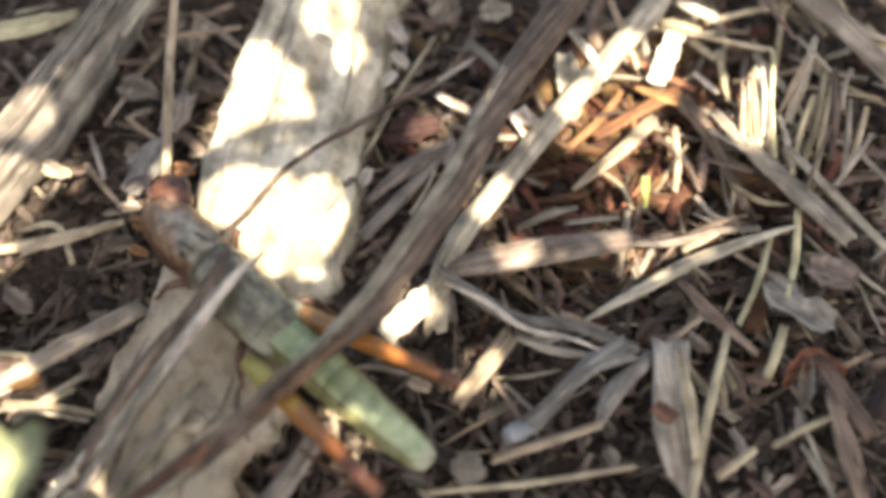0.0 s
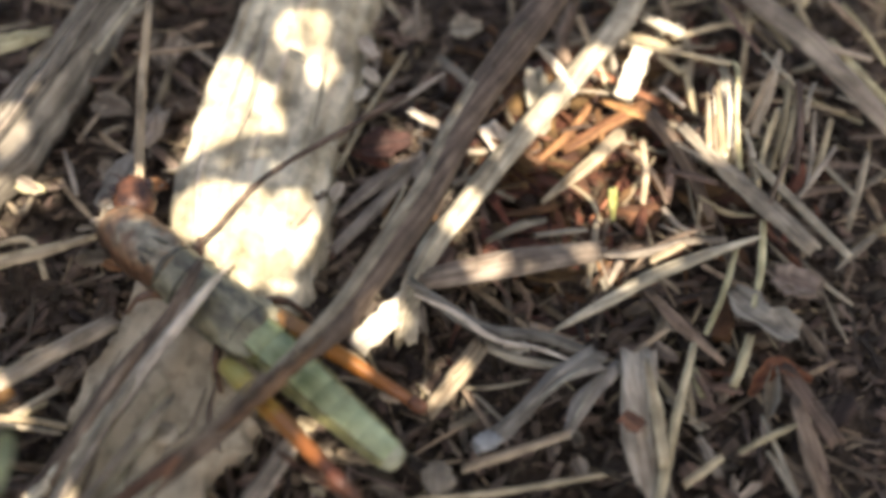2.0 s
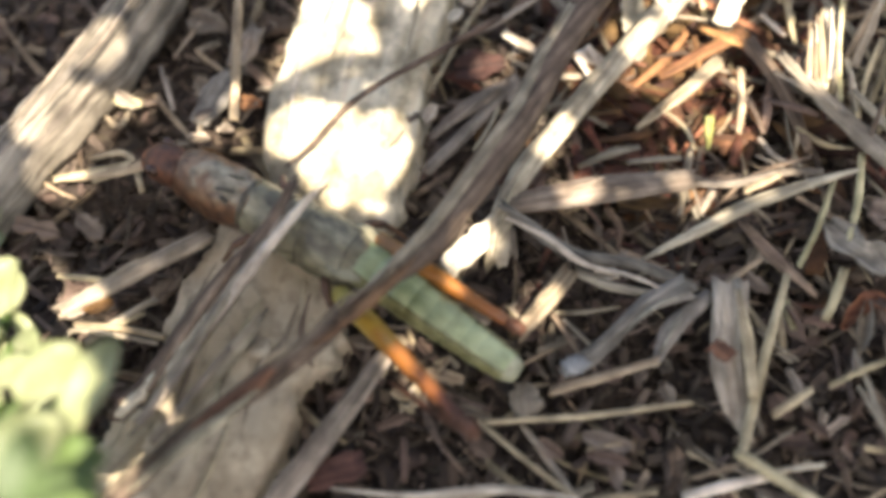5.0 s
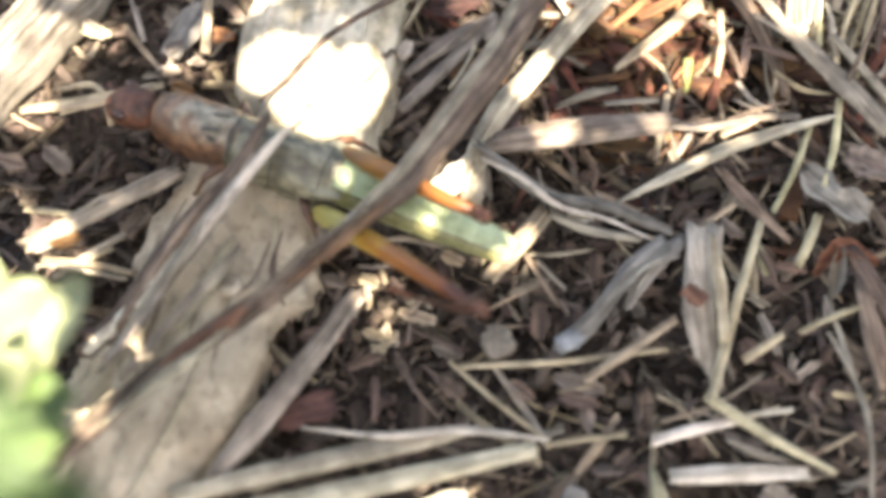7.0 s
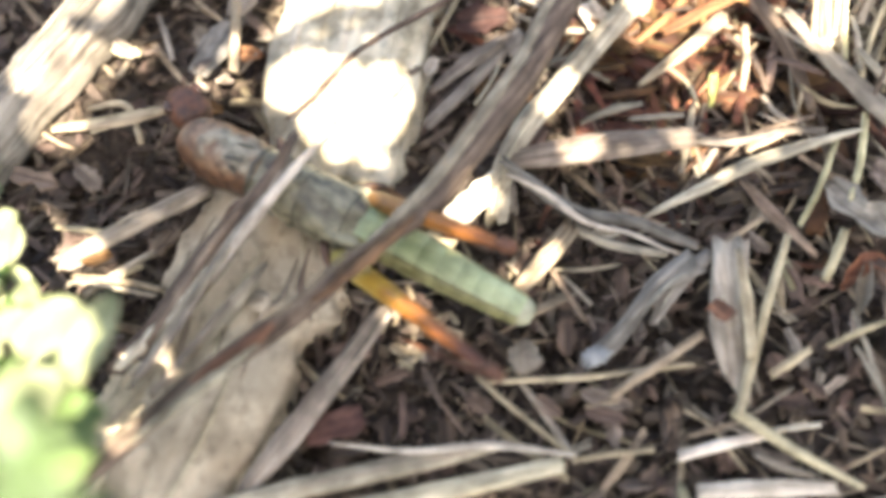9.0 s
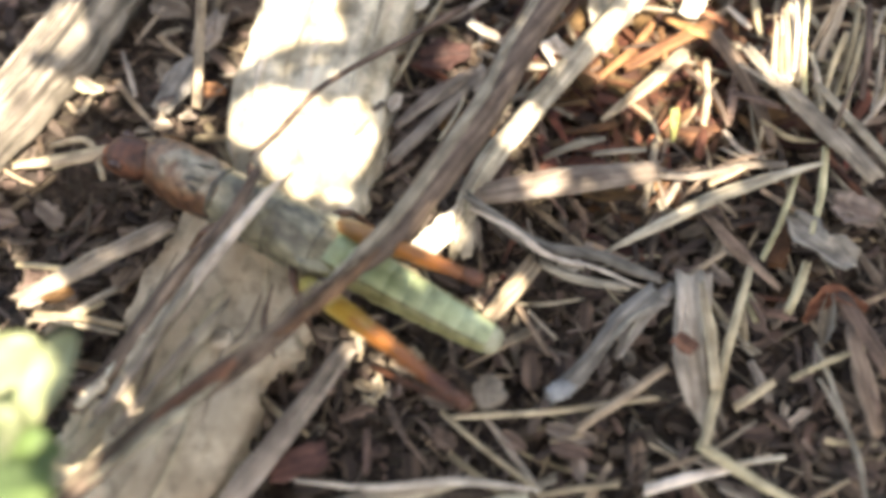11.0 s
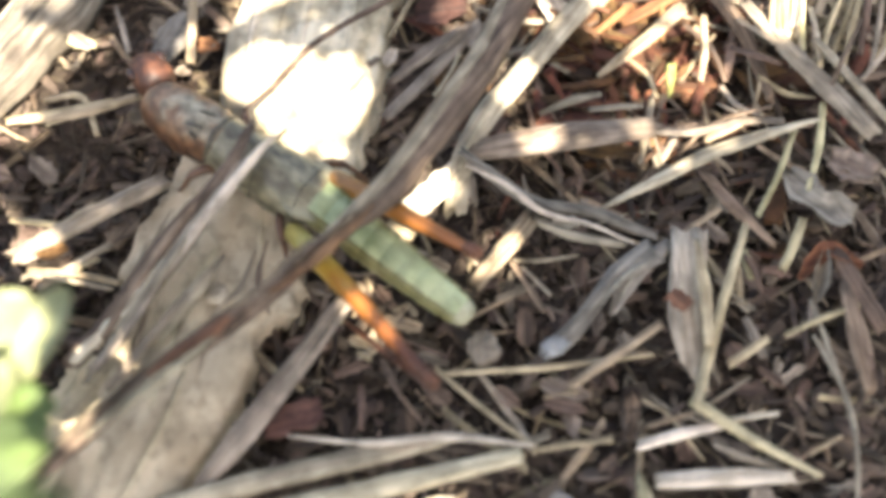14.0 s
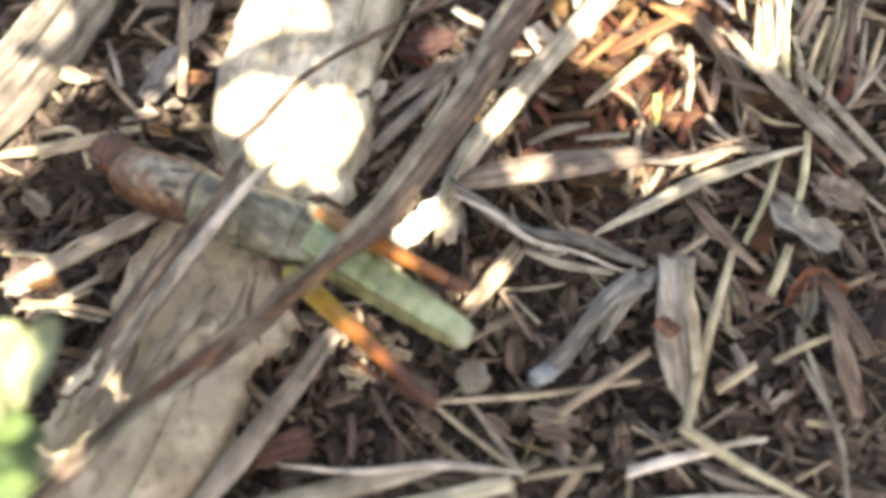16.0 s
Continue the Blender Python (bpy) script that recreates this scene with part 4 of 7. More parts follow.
straw(((0.01824, -0.00704, 0.00200), (0.02012, -0.00362, 0.00250), (0.02414, 0.00005, 0.00250)), 0.00224, 0.3, GREYLEAF, (0.4, 1, 0.7), name="leaf_scrap", group="")
short_straw = straw(((0.01351, -0.01474, 0.00250), (0.01775, -0.01203, 0.00280), (0.02278, -0.00847, 0.00250)), 0.00109, 0.7, STRAW)
chip(((0.00359, 0.00873, 0.00300), (0.00051, 0.00591, 0.00280), (-0.00230, 0.00338, 0.00250)), 0.00275, 0.12, PALE, (0.8, 1, 1, 0.8), curl=0.08)
straw(((0.03196, 0.00147, 0.00400), (0.02952, -0.00496, 0.00400), (0.02759, -0.01018, 0.00380), (0.02542, -0.01683, 0.00300)), 0.00102, 0.8, YELLOW, (0.7, 1, 1.1, 1))
straw(((0.02503, -0.01643, 0.00300), (0.03050, -0.02021, 0.00250), (0.03657, -0.02355, 0.00200)), 0.00118, 0.8, YELLOW, (1, 1, 0.5))
straw(((0.02896, -0.01274, 0.00250), (0.03324, -0.00995, 0.00220)), 0.00099, 0.7, STRAW)
straw(((0.03500, -0.00960, 0.00200), (0.03881, -0.00793, 0.00220), (0.04392, -0.00610, 0.00200)), 0.00072, 0.7, STRAW)
straw(((0.01972, -0.02042, 0.00150), (0.02379, -0.01939, 0.00180), (0.02820, -0.01844, 0.00180)), 0.00118, 0.5, PALE)
straw(((0.02078, -0.01841, 0.00100), (0.02577, -0.01701, 0.00120)), 0.00060, 0.6, STRAW)
straw(((0.02895, -0.01778, 0.00120), (0.03364, -0.01727, 0.00120)), 0.00065, 0.6, PALE)
straw(((0.02697, -0.01998, 0.00120), (0.02960, -0.02149, 0.00120), (0.03302, -0.02240, 0.00100)), 0.00097, 0.6, GREY)
straw(((0.02118, -0.02379, 0.00150), (0.02761, -0.02361, 0.00180), (0.03435, -0.02340, 0.00150)), 0.00191, 0.35, PALE, (0.8, 1, 0.9, 0.7))
straw(((0.03795, -0.00944, 0.00150), (0.04013, -0.01528, 0.00150), (0.04053, -0.02032, 0.00150), (0.03986, -0.02616, 0.00120)), 0.00061, 0.8, GREY)
straw(((0.03585, -0.02134, 0.00100), (0.03929, -0.01956, 0.00120)), 0.00048, 0.8, STRAW)
straw(((0.00064, -0.01258, 0.00200), (0.00492, -0.01657, 0.00200), (0.00988, -0.02057, 0.00200)), 0.00066, 0.8, STRAW)
straw(((-0.01320, -0.01950, 0.00300), (-0.00578, -0.02028, 0.00300), (0.00214, -0.01980, 0.00320), (0.00978, -0.02073, 0.00300)), 0.00074, 0.6, PALE, (0.3, 0.9, 1.3, 0.5))
straw(((0.00965, -0.02076, 0.00150), (0.01342, -0.02021, 0.00150), (0.01746, -0.01978, 0.00150)), 0.00069, 0.6, STRAW)
straw(((-0.02504, -0.02577, 0.00200), (-0.01522, -0.02345, 0.00220), (-0.00579, -0.02131, 0.00220), (0.00325, -0.01946, 0.00200)), 0.00240, 0.5, STALK, (0.8, 1, 0.9, 0.4))
straw(((-0.02578, -0.02823, 0.00250), (-0.01499, -0.02664, 0.00300), (-0.00313, -0.02420, 0.00300), (0.00845, -0.02149, 0.00280)), 0.00216, 0.45, CREAM, (0.8, 1, 1, 0.8))
straw(((-0.02159, -0.02407, 0.00150), (-0.01557, -0.01626, 0.00200), (-0.00824, -0.00548, 0.00200)), 0.00253, 0.5, GREY, (0.7, 1.1, 1, 0.8))
straw(((-0.04144, -0.00100, 0.00300), (-0.03495, 0.00250, 0.00350), (-0.02643, 0.00703, 0.00400)), 0.00225, 0.6, BARE, (0.7, 1, 0.9))
straw(((-0.03976, -0.00213, 0.00250), (-0.03513, -0.00276, 0.00280), (-0.03022, -0.00395, 0.00300)), 0.00079, 0.8, STRAW)
straw(((-0.00574, -0.02873, 0.00100), (-0.00157, -0.02728, 0.00150), (0.00211, -0.02544, 0.00150)), 0.00313, 0.25, PALE, (0.8, 1, 0.6))
straw(((0.01973, -0.02293, 0.00100), (0.02028, -0.02566, 0.00120), (0.02116, -0.02826, 0.00100)), 0.00160, 0.3, YELLOW, (0.3, 0.9, 1, 0.3))
chip(((0.02950, -0.02568, 0.00120), (0.03221, -0.02727, 0.00120)), 0.00316, 0.2, GREY, (0.8, 1, 1, 0.8))
chip(((0.01107, -0.02603, 0.00100), (0.01345, -0.02571, 0.00100)), 0.00242, 0.3, GREYLEAF, (0.3, 0.8, 1, 1, 0.8, 0.3), curl=-0.1)
chip(((0.03570, -0.02712, 0.00100), (0.03782, -0.02697, 0.00100)), 0.00179, 0.3, GREYLEAF, (0.3, 0.8, 1, 1, 0.8, 0.3), curl=-0.1)
chip(((0.00541, -0.00889, 0.00150), (0.00532, -0.01241, 0.00150)), 0.00311, 0.35, DEADLEAF, (0.4, 0.85, 1, 1, 0.85, 0.4), curl=-0.15, label="round tan seed husk in the mulch", name="husk")
chip(((-0.01593, -0.01788, 0.00050), (-0.01024, -0.01635, 0.00100)), 0.00325, 0.08, RED, (0.8, 1, 0.8, 1, 0.7), curl=0.1, label="dark red-brown leaf scrap in the shade")
chip(((0.01079, -0.01398, 0.00100), (0.01565, -0.01541, 0.00100)), 0.00187, 0.12, DEADLEAF)
chip(((0.00639, -0.01455, 0.00100), (0.00879, -0.01626, 0.00100)), 0.00164, 0.2, BROWN)
chip(((0.03156, 0.03765, 0.00700), (0.02832, 0.03121, 0.00600)), 0.00228, 0.15, PALE, (0.9, 1, 1, 0.9), curl=0.05, label="bright white splint in the sun")
straw(((0.03124, 0.03166, 0.00400), (0.02643, 0.02876, 0.00400), (0.02125, 0.02626, 0.00300)), 0.00190, 0.5, ORANGE, (1, 0.9, 0.6), name="bark_shred", group="bark shreds")
straw(((0.02552, 0.03708, 0.00400), (0.02907, 0.03452, 0.00400), (0.03328, 0.03195, 0.00350)), 0.00103, 0.6, ORANGE, name="bark_shred", group="bark shreds")
straw(((0.02651, 0.03339, 0.00300), (0.02968, 0.03018, 0.00450), (0.03219, 0.03040, 0.00300)), 0.00141, 0.5, ORANGE, name="bark_shred", group="bark shreds")
straw(((0.01815, 0.02556, 0.00200), (0.02222, 0.02885, 0.00250), (0.02513, 0.03266, 0.00300)), 0.00113, 0.6, ORANGE, name="bark_shred", group="bark shreds")
straw(((0.02793, 0.02742, 0.00450), (0.02328, 0.02326, 0.00400), (0.01842, 0.01976, 0.00300)), 0.00174, 0.5, STRAW, (1, 1, 0.4))
straw(((0.03769, 0.02379, 0.00450), (0.03811, 0.02744, 0.00620), (0.03868, 0.03141, 0.00750)), 0.00130, 0.35, STRAW, (1, 1, 0.5), jag=1.5, group="frayed fibre bundle")
straw(((0.03868, 0.02375, 0.00450), (0.03898, 0.02740, 0.00620), (0.03943, 0.03138, 0.00750)), 0.00150, 0.35, PALE, (1, 1, 0.5), jag=1.5, group="frayed fibre bundle")
straw(((0.03954, 0.02372, 0.00450), (0.03971, 0.02737, 0.00620), (0.04004, 0.03135, 0.00750)), 0.00130, 0.35, STRAW, (1, 1, 0.5), jag=1.5, group="frayed fibre bundle")
straw(((0.03660, 0.02814, 0.00990), (0.03689, 0.02549, 0.00690), (0.03724, 0.02420, 0.00350)), 0.00078, 0.6, STRAW, (0.25, 1, 1.1), jag=1.5, group="frayed fibre bundle")
straw(((0.03677, 0.02753, 0.00980), (0.03702, 0.02540, 0.00650), (0.03766, 0.02374, 0.00350)), 0.00072, 0.6, PALE, (0.25, 1, 1.1), jag=1.5, group="frayed fibre bundle")
straw(((0.03801, 0.02975, 0.00840), (0.03761, 0.02576, 0.00690), (0.03798, 0.02269, 0.00350)), 0.00055, 0.6, STRAW, (0.25, 1, 1.1), jag=1.5, group="frayed fibre bundle")
straw(((0.03753, 0.02840, 0.00920), (0.03798, 0.02601, 0.00600), (0.03843, 0.02245, 0.00350)), 0.00061, 0.6, PALE, (0.25, 1, 1.1), jag=1.5, group="frayed fibre bundle")
straw(((0.03817, 0.02996, 0.00970), (0.03834, 0.02625, 0.00700), (0.03904, 0.02309, 0.00350)), 0.00085, 0.6, STRAW, (0.25, 1, 1.1), jag=1.5, group="frayed fibre bundle")
straw(((0.03933, 0.03022, 0.00940), (0.03947, 0.02628, 0.00690), (0.03962, 0.02358, 0.00350)), 0.00085, 0.6, PALE, (0.25, 1, 1.1), jag=1.5, group="frayed fibre bundle")
straw(((0.03984, 0.03136, 0.00810), (0.03954, 0.02657, 0.00660), (0.04022, 0.02415, 0.00350)), 0.00062, 0.6, STRAW, (0.25, 1, 1.1), jag=1.5, group="frayed fibre bundle")
straw(((0.04003, 0.02958, 0.00960), (0.04033, 0.02645, 0.00630), (0.04055, 0.02317, 0.00350)), 0.00067, 0.6, PALE, (0.25, 1, 1.1), jag=1.5, group="frayed fibre bundle")
straw(((0.04837, 0.03098, 0.00500), (0.04596, 0.02457, 0.00450), (0.04428, 0.01867, 0.00300)), 0.00069, 0.7, STRAW)
straw(((0.05008, 0.02934, 0.00450), (0.04880, 0.02405, 0.00400), (0.04727, 0.01891, 0.00300)), 0.00063, 0.7, GREY)
straw(((0.05195, 0.02847, 0.00400), (0.04979, 0.02360, 0.00350), (0.04755, 0.01962, 0.00300)), 0.00076, 0.7, STRAW)
straw(((0.04960, 0.04447, 0.00450), (0.05268, 0.04010, 0.00450), (0.05639, 0.03541, 0.00400)), 0.00093, 0.6, GREY)
straw(((0.05145, 0.03807, 0.00500), (0.05347, 0.03394, 0.00500), (0.05587, 0.03105, 0.00450)), 0.00078, 0.7, STRAW)
straw(((0.04863, 0.02553, 0.00350), (0.05062, 0.02242, 0.00300), (0.05289, 0.01867, 0.00300)), 0.00075, 0.7, GREY)
straw(((0.04436, 0.03190, 0.00400), (0.04811, 0.03059, 0.00450), (0.05378, 0.02956, 0.00400)), 0.00057, 0.7, STRAW)
straw(((0.04414, 0.01796, 0.00300), (0.04816, 0.01959, 0.00300), (0.05284, 0.02045, 0.00250)), 0.00097, 0.7, BROWN)
straw(((0.03604, 0.04161, 0.00350), (0.04140, 0.04267, 0.00400), (0.04618, 0.04332, 0.00400)), 0.00086, 0.6, STRAW)
straw(((0.03348, 0.03394, 0.00400), (0.03560, 0.03109, 0.00400)), 0.00077, 0.7, PALE)
straw(((0.02815, 0.02635, 0.00300), (0.03085, 0.02325, 0.00300), (0.03219, 0.01913, 0.00250)), 0.00075, 0.7, BROWN)
straw(((0.02143, 0.02217, 0.00300), (0.02373, 0.02021, 0.00250), (0.02472, 0.01761, 0.00200)), 0.00055, 0.7, STRAW)
straw(((0.03594, 0.02270, 0.00350), (0.03581, 0.01939, 0.00300), (0.03482, 0.01577, 0.00200)), 0.00055, 0.8, STRAW)
straw(((0.03139, 0.01850, 0.00300), (0.03297, 0.01625, 0.00250), (0.03537, 0.01540, 0.00200)), 0.00073, 0.7, GREY)
straw(((0.00838, 0.04104, 0.00200), (0.01137, 0.03681, 0.00250), (0.01243, 0.03314, 0.00200)), 0.00132, 0.5, GREY)
straw(((0.00397, 0.00798, 0.00500), (0.00793, 0.00578, 0.00480), (0.01179, 0.00266, 0.00460), (0.01634, 0.00164, 0.00400), (0.02090, -0.00014, 0.00300)), 0.00075, 0.7, PALE, (0.5, 1, 0.8, 0.4))
straw(((0.02971, 0.03813, 0.00700), (0.03548, 0.03546, 0.00800), (0.04017, 0.03305, 0.00900)), 0.00070, 0.8, STRAW, (0.8, 1, 1))
straw(((0.04003, 0.03329, 0.00900), (0.04081, 0.03209, 0.00900), (0.03984, 0.02606, 0.00800), (0.04013, 0.02153, 0.00500)), 0.00062, 0.8, YELLOW)
straw(((0.03139, 0.03048, 0.00400), (0.03463, 0.02424, 0.00350), (0.03671, 0.01680, 0.00250)), 0.00189, 0.7, BROWN, (1, 1, 0.6))
straw(((0.03456, 0.02770, 0.00500), (0.03880, 0.02135, 0.00480), (0.04281, 0.01638, 0.00450), (0.04649, 0.01169, 0.00400)), 0.00236, 0.6, GREY, (0.5, 0.9, 1.1, 0.9), label="grey straw bundle partly in the sun")
straw(((0.04186, 0.02360, 0.00400), (0.04583, 0.01794, 0.00350), (0.05055, 0.01107, 0.00300)), 0.00123, 0.7, GREY)
straw(((0.02964, 0.04272, 0.00300), (0.03519, 0.04039, 0.00350)), 0.00146, 0.5, STRAW)
straw(((0.03275, 0.04473, 0.00400), (0.03725, 0.04157, 0.00400)), 0.00159, 0.4, PALE)
straw(((0.01941, 0.03938, 0.00600), (0.02122, 0.03566, 0.00650), (0.02320, 0.03242, 0.00550)), 0.00128, 0.6, PALE, (0.4, 1, 0.6))
chip(((0.01313, 0.03042, 0.00300), (0.01496, 0.02577, 0.00300)), 0.00278, 0.15, PALE, (0.7, 1, 0.9, 0.5))
chip(((0.01917, 0.03774, 0.00350), (0.01933, 0.02900, 0.00300)), 0.00298, 0.15, PALE, (0.6, 1, 0.9, 0.5))
straw(((0.04588, 0.03426, 0.00600), (0.04396, 0.03116, 0.00500), (0.04207, 0.02811, 0.00400)), 0.00076, 0.7, STRAW)
straw(((0.04586, 0.02953, 0.00500), (0.04369, 0.02501, 0.00400), (0.04211, 0.02021, 0.00300)), 0.00075, 0.7, STRAW)
straw(((0.04162, 0.02703, 0.00500), (0.04217, 0.02358, 0.00400), (0.04248, 0.02056, 0.00300)), 0.00074, 0.7, PALE)
straw(((0.04806, 0.03416, 0.00500), (0.04624, 0.02758, 0.00450), (0.04354, 0.02124, 0.00300)), 0.00076, 0.7, YELLOW)
straw(((0.03687, 0.03782, 0.00300), (0.03701, 0.03060, 0.00300)), 0.00091, 0.6, STRAW)
straw(((0.03412, 0.03918, 0.00300), (0.03619, 0.03623, 0.00350)), 0.00105, 0.6, STRAW)
straw(((0.02508, 0.01759, 0.00850), (0.02518, 0.01661, 0.00700), (0.02562, 0.01650, 0.00400)), 0.00110, 0.9, SHOOT, (0.9, 1, 0.5), name="grass_shoot", group="", label="tiny yellow grass shoot in the mulch")
straw(((0.01203, 0.01539, 0.00250), (0.01541, 0.01669, 0.00300), (0.01857, 0.01771, 0.00250)), 0.00120, 0.6, GREY, (0.5, 1, 0.5))
straw(((0.01719, 0.01587, 0.00250), (0.02287, 0.01603, 0.00300)), 0.00078, 0.6, GREY)
straw(((0.02909, 0.01184, 0.00300), (0.03302, 0.01361, 0.00320)), 0.00095, 0.6, STRAW)
straw(((0.03023, 0.02670, 0.00400), (0.03013, 0.02254, 0.00300), (0.02957, 0.01956, 0.00200)), 0.00087, 0.7, STRAW)
straw(((0.03381, 0.02570, 0.00250), (0.03244, 0.02016, 0.00200)), 0.00113, 0.7, BROWN)
chip(((0.01246, 0.00218, 0.00250), (0.01534, 0.00249, 0.00250)), 0.00148, 0.15, PALE)
straw(((0.00440, 0.04040, 0.00400), (0.00029, 0.03331, 0.00350), (-0.00399, 0.02503, 0.00250)), 0.00071, 0.7, STRAW)
straw(((-0.00377, 0.01957, 0.00250), (0.00060, 0.02304, 0.00300), (0.00504, 0.02618, 0.00300)), 0.00206, 0.4, DEADLEAF, (0.5, 1, 0.8))
straw(((-0.00445, 0.01533, 0.00200), (0.00051, 0.02046, 0.00250), (0.00568, 0.02653, 0.00300)), 0.00168, 0.5, GREY)
chip(((-0.00115, 0.02826, 0.00200), (0.00452, 0.02847, 0.00300)), 0.00390, 0.08, RED, label="dark red dead leaf scrap, tip in the sun", name="leaf_scrap")
straw(((0.00440, 0.03288, 0.00300), (0.00804, 0.02994, 0.00320)), 0.00114, 0.5, PALE)
straw(((0.02491, 0.04418, 0.00500), (0.02720, 0.03499, 0.00400)), 0.00092, 0.7, STRAW)
straw(((0.02477, 0.04722, 0.00350), (0.02281, 0.04089, 0.00300), (0.02463, 0.03669, 0.00300)), 0.00174, 0.6, BROWN)
chip(((0.00995, 0.04522, 0.00200), (0.01366, 0.04550, 0.00200)), 0.00334, 0.15, GREY)
straw(((-0.02430, 0.04428, 0.01000), (-0.02453, 0.03323, 0.00900), (-0.02443, 0.02507, 0.00800), (-0.02470, 0.01999, 0.00550)), 0.00115, 0.8, STRAW, (0.8, 1, 1, 1))
straw(((-0.02600, 0.03861, 0.00800), (-0.02206, 0.03902, 0.00750), (-0.01765, 0.04105, 0.00600)), 0.00081, 0.7, BROWN)
straw(((-0.04755, 0.04195, 0.00500), (-0.04113, 0.04267, 0.00550), (-0.03667, 0.04457, 0.00500)), 0.00294, 0.4, YELLOW, (0.9, 1, 0.5), label="yellow-green dry blade of grass")
straw(((-0.02949, 0.03644, 0.01100), (-0.02767, 0.04030, 0.01100), (-0.02516, 0.04597, 0.01000)), 0.00145, 0.6, GREY)
straw(((-0.04399, 0.01501, 0.00250), (-0.03687, 0.01544, 0.00300), (-0.03030, 0.01757, 0.00300)), 0.00130, 0.6, STRAW)
straw(((-0.04094, 0.01757, 0.00200), (-0.03650, 0.01749, 0.00300), (-0.03439, 0.01292, 0.00250)), 0.00084, 0.7, STRAW)
chip(((-0.02531, 0.02477, 0.00200), (-0.02252, 0.02429, 0.00200)), 0.00185, 0.15, ORANGE)
chip(((-0.03898, 0.02502, 0.00250), (-0.03568, 0.02383, 0.00300)), 0.00159, 0.2, YELLOW)
straw(((-0.03946, 0.02254, 0.00300), (-0.03762, 0.02073, 0.00350), (-0.03682, 0.02315, 0.00300)), 0.00073, 0.8, STRAW)
straw(((-0.02599, 0.02860, 0.00300), (-0.02381, 0.03389, 0.00300)), 0.00373, 0.2, DEADLEAF, (0.4, 1, 0.5))
chip(((-0.03197, 0.03694, 0.00150), (-0.02723, 0.03477, 0.00200)), 0.00323, 0.1, DEADLEAF)
straw(((-0.03329, 0.02740, 0.00300), (-0.03197, 0.02295, 0.00300), (-0.03405, 0.02893, 0.00300)), 0.00062, 0.8, GREY)
straw(((-0.04402, 0.01457, 0.00300), (-0.03882, 0.01560, 0.00300), (-0.03304, 0.01698, 0.00300)), 0.00094, 0.7, STRAW)
straw(((-0.04002, 0.01453, 0.00250), (-0.03481, 0.01641, 0.00280), (-0.02958, 0.01780, 0.00280)), 0.00095, 0.7, STRAW)
chip(((-0.04738, 0.00921, 0.00300), (-0.04257, 0.00790, 0.00300)), 0.00220, 0.3, BROWN, (0.6, 1, 0.5, 1, 0.4), label="crumbly brown husk in the mulch", name="husk")
straw(((-0.03964, -0.01066, 0.00400), (-0.03811, -0.00649, 0.00450)), 0.00097, 0.7, PALE)
chip(((-0.03895, -0.00069, 0.00300), (-0.03593, -0.00007, 0.00300)), 0.00191, 0.15, ORANGE)
straw(((0.02859, 0.00867, 0.00200), (0.03138, 0.00469, 0.00200), (0.03533, 0.00039, 0.00150)), 0.00177, 0.4, BROWN, (0.5, 1, 0.4))
chip(((0.03726, 0.00818, 0.00250), (0.03980, 0.00443, 0.00300), (0.04349, 0.00290, 0.00250)), 0.00388, 0.06, GREYLEAF, (0.4, 1, 0.55, 1.1, 0.5), curl=0.3, label="torn grey dead leaf among the straw", name="leaf_scrap")
chip(((0.03740, -0.00338, 0.00150), (0.04034, -0.00074, 0.00250), (0.04367, -0.00243, 0.00200)), 0.00194, 0.10, ORANGE, label="crumpled orange-brown dead leaf", name="leaf_scrap", curl=0.3)
chip(((0.03858, -0.00605, 0.00200), (0.04006, -0.00074, 0.00250)), 0.00169, 0.12, DEADLEAF, label="crumpled orange-brown dead leaf", name="leaf_scrap", curl=0.6)
straw(((0.04191, 0.01584, 0.00350), (0.04083, 0.01068, 0.00300), (0.03930, 0.00598, 0.00250)), 0.00090, 0.8, YELLOW)
straw(((0.03868, 0.01307, 0.00300), (0.03621, 0.00750, 0.00280), (0.03384, 0.00337, 0.00200)), 0.00077, 0.8, YELLOW)
straw(((0.03844, 0.00300, 0.00200), (0.03718, 0.00015, 0.00200), (0.03582, -0.00244, 0.00150)), 0.00116, 0.7, YELLOW)
straw(((0.04110, -0.00053, 0.00200), (0.04318, -0.00549, 0.00200), (0.04483, -0.00911, 0.00200)), 0.00229, 0.6, BROWN)
chip(((0.04208, 0.00987, 0.00200), (0.04650, 0.00782, 0.00200)), 0.00356, 0.15, DEADLEAF, (0.5, 1, 1, 0.6))
straw(((0.02550, 0.00122, 0.00200), (0.03012, 0.00428, 0.00220)), 0.00069, 0.6, STRAW)
straw(((0.03092, -0.00211, 0.00300), (0.03091, -0.00556, 0.00250)), 0.00079, 0.7, STRAW)
straw(((0.02872, -0.00350, 0.00200), (0.03127, -0.00597, 0.00200)), 0.00068, 0.7, GREY)
straw(((0.03193, -0.00043, 0.00200), (0.03241, -0.00354, 0.00200)), 0.00103, 0.6, YELLOW)
straw(((0.01117, -0.01538, 0.00100), (0.01450, -0.01484, 0.00100)), 0.00055, 0.7, STRAW)
straw(((0.00839, -0.00143, 0.00200), (0.01152, -0.00697, 0.00200)), 0.00068, 0.7, BROWN)
straw(((0.00955, -0.00185, 0.00150), (0.01224, -0.00496, 0.00150)), 0.00051, 0.7, GREY)
straw(((-0.00647, -0.01396, 0.00100), (-0.00641, -0.01849, 0.00100)), 0.00077, 0.7, BROWN)
straw(((-0.00264, -0.01517, 0.00120), (-0.00047, -0.01800, 0.00120)), 0.00054, 0.7, BROWN)
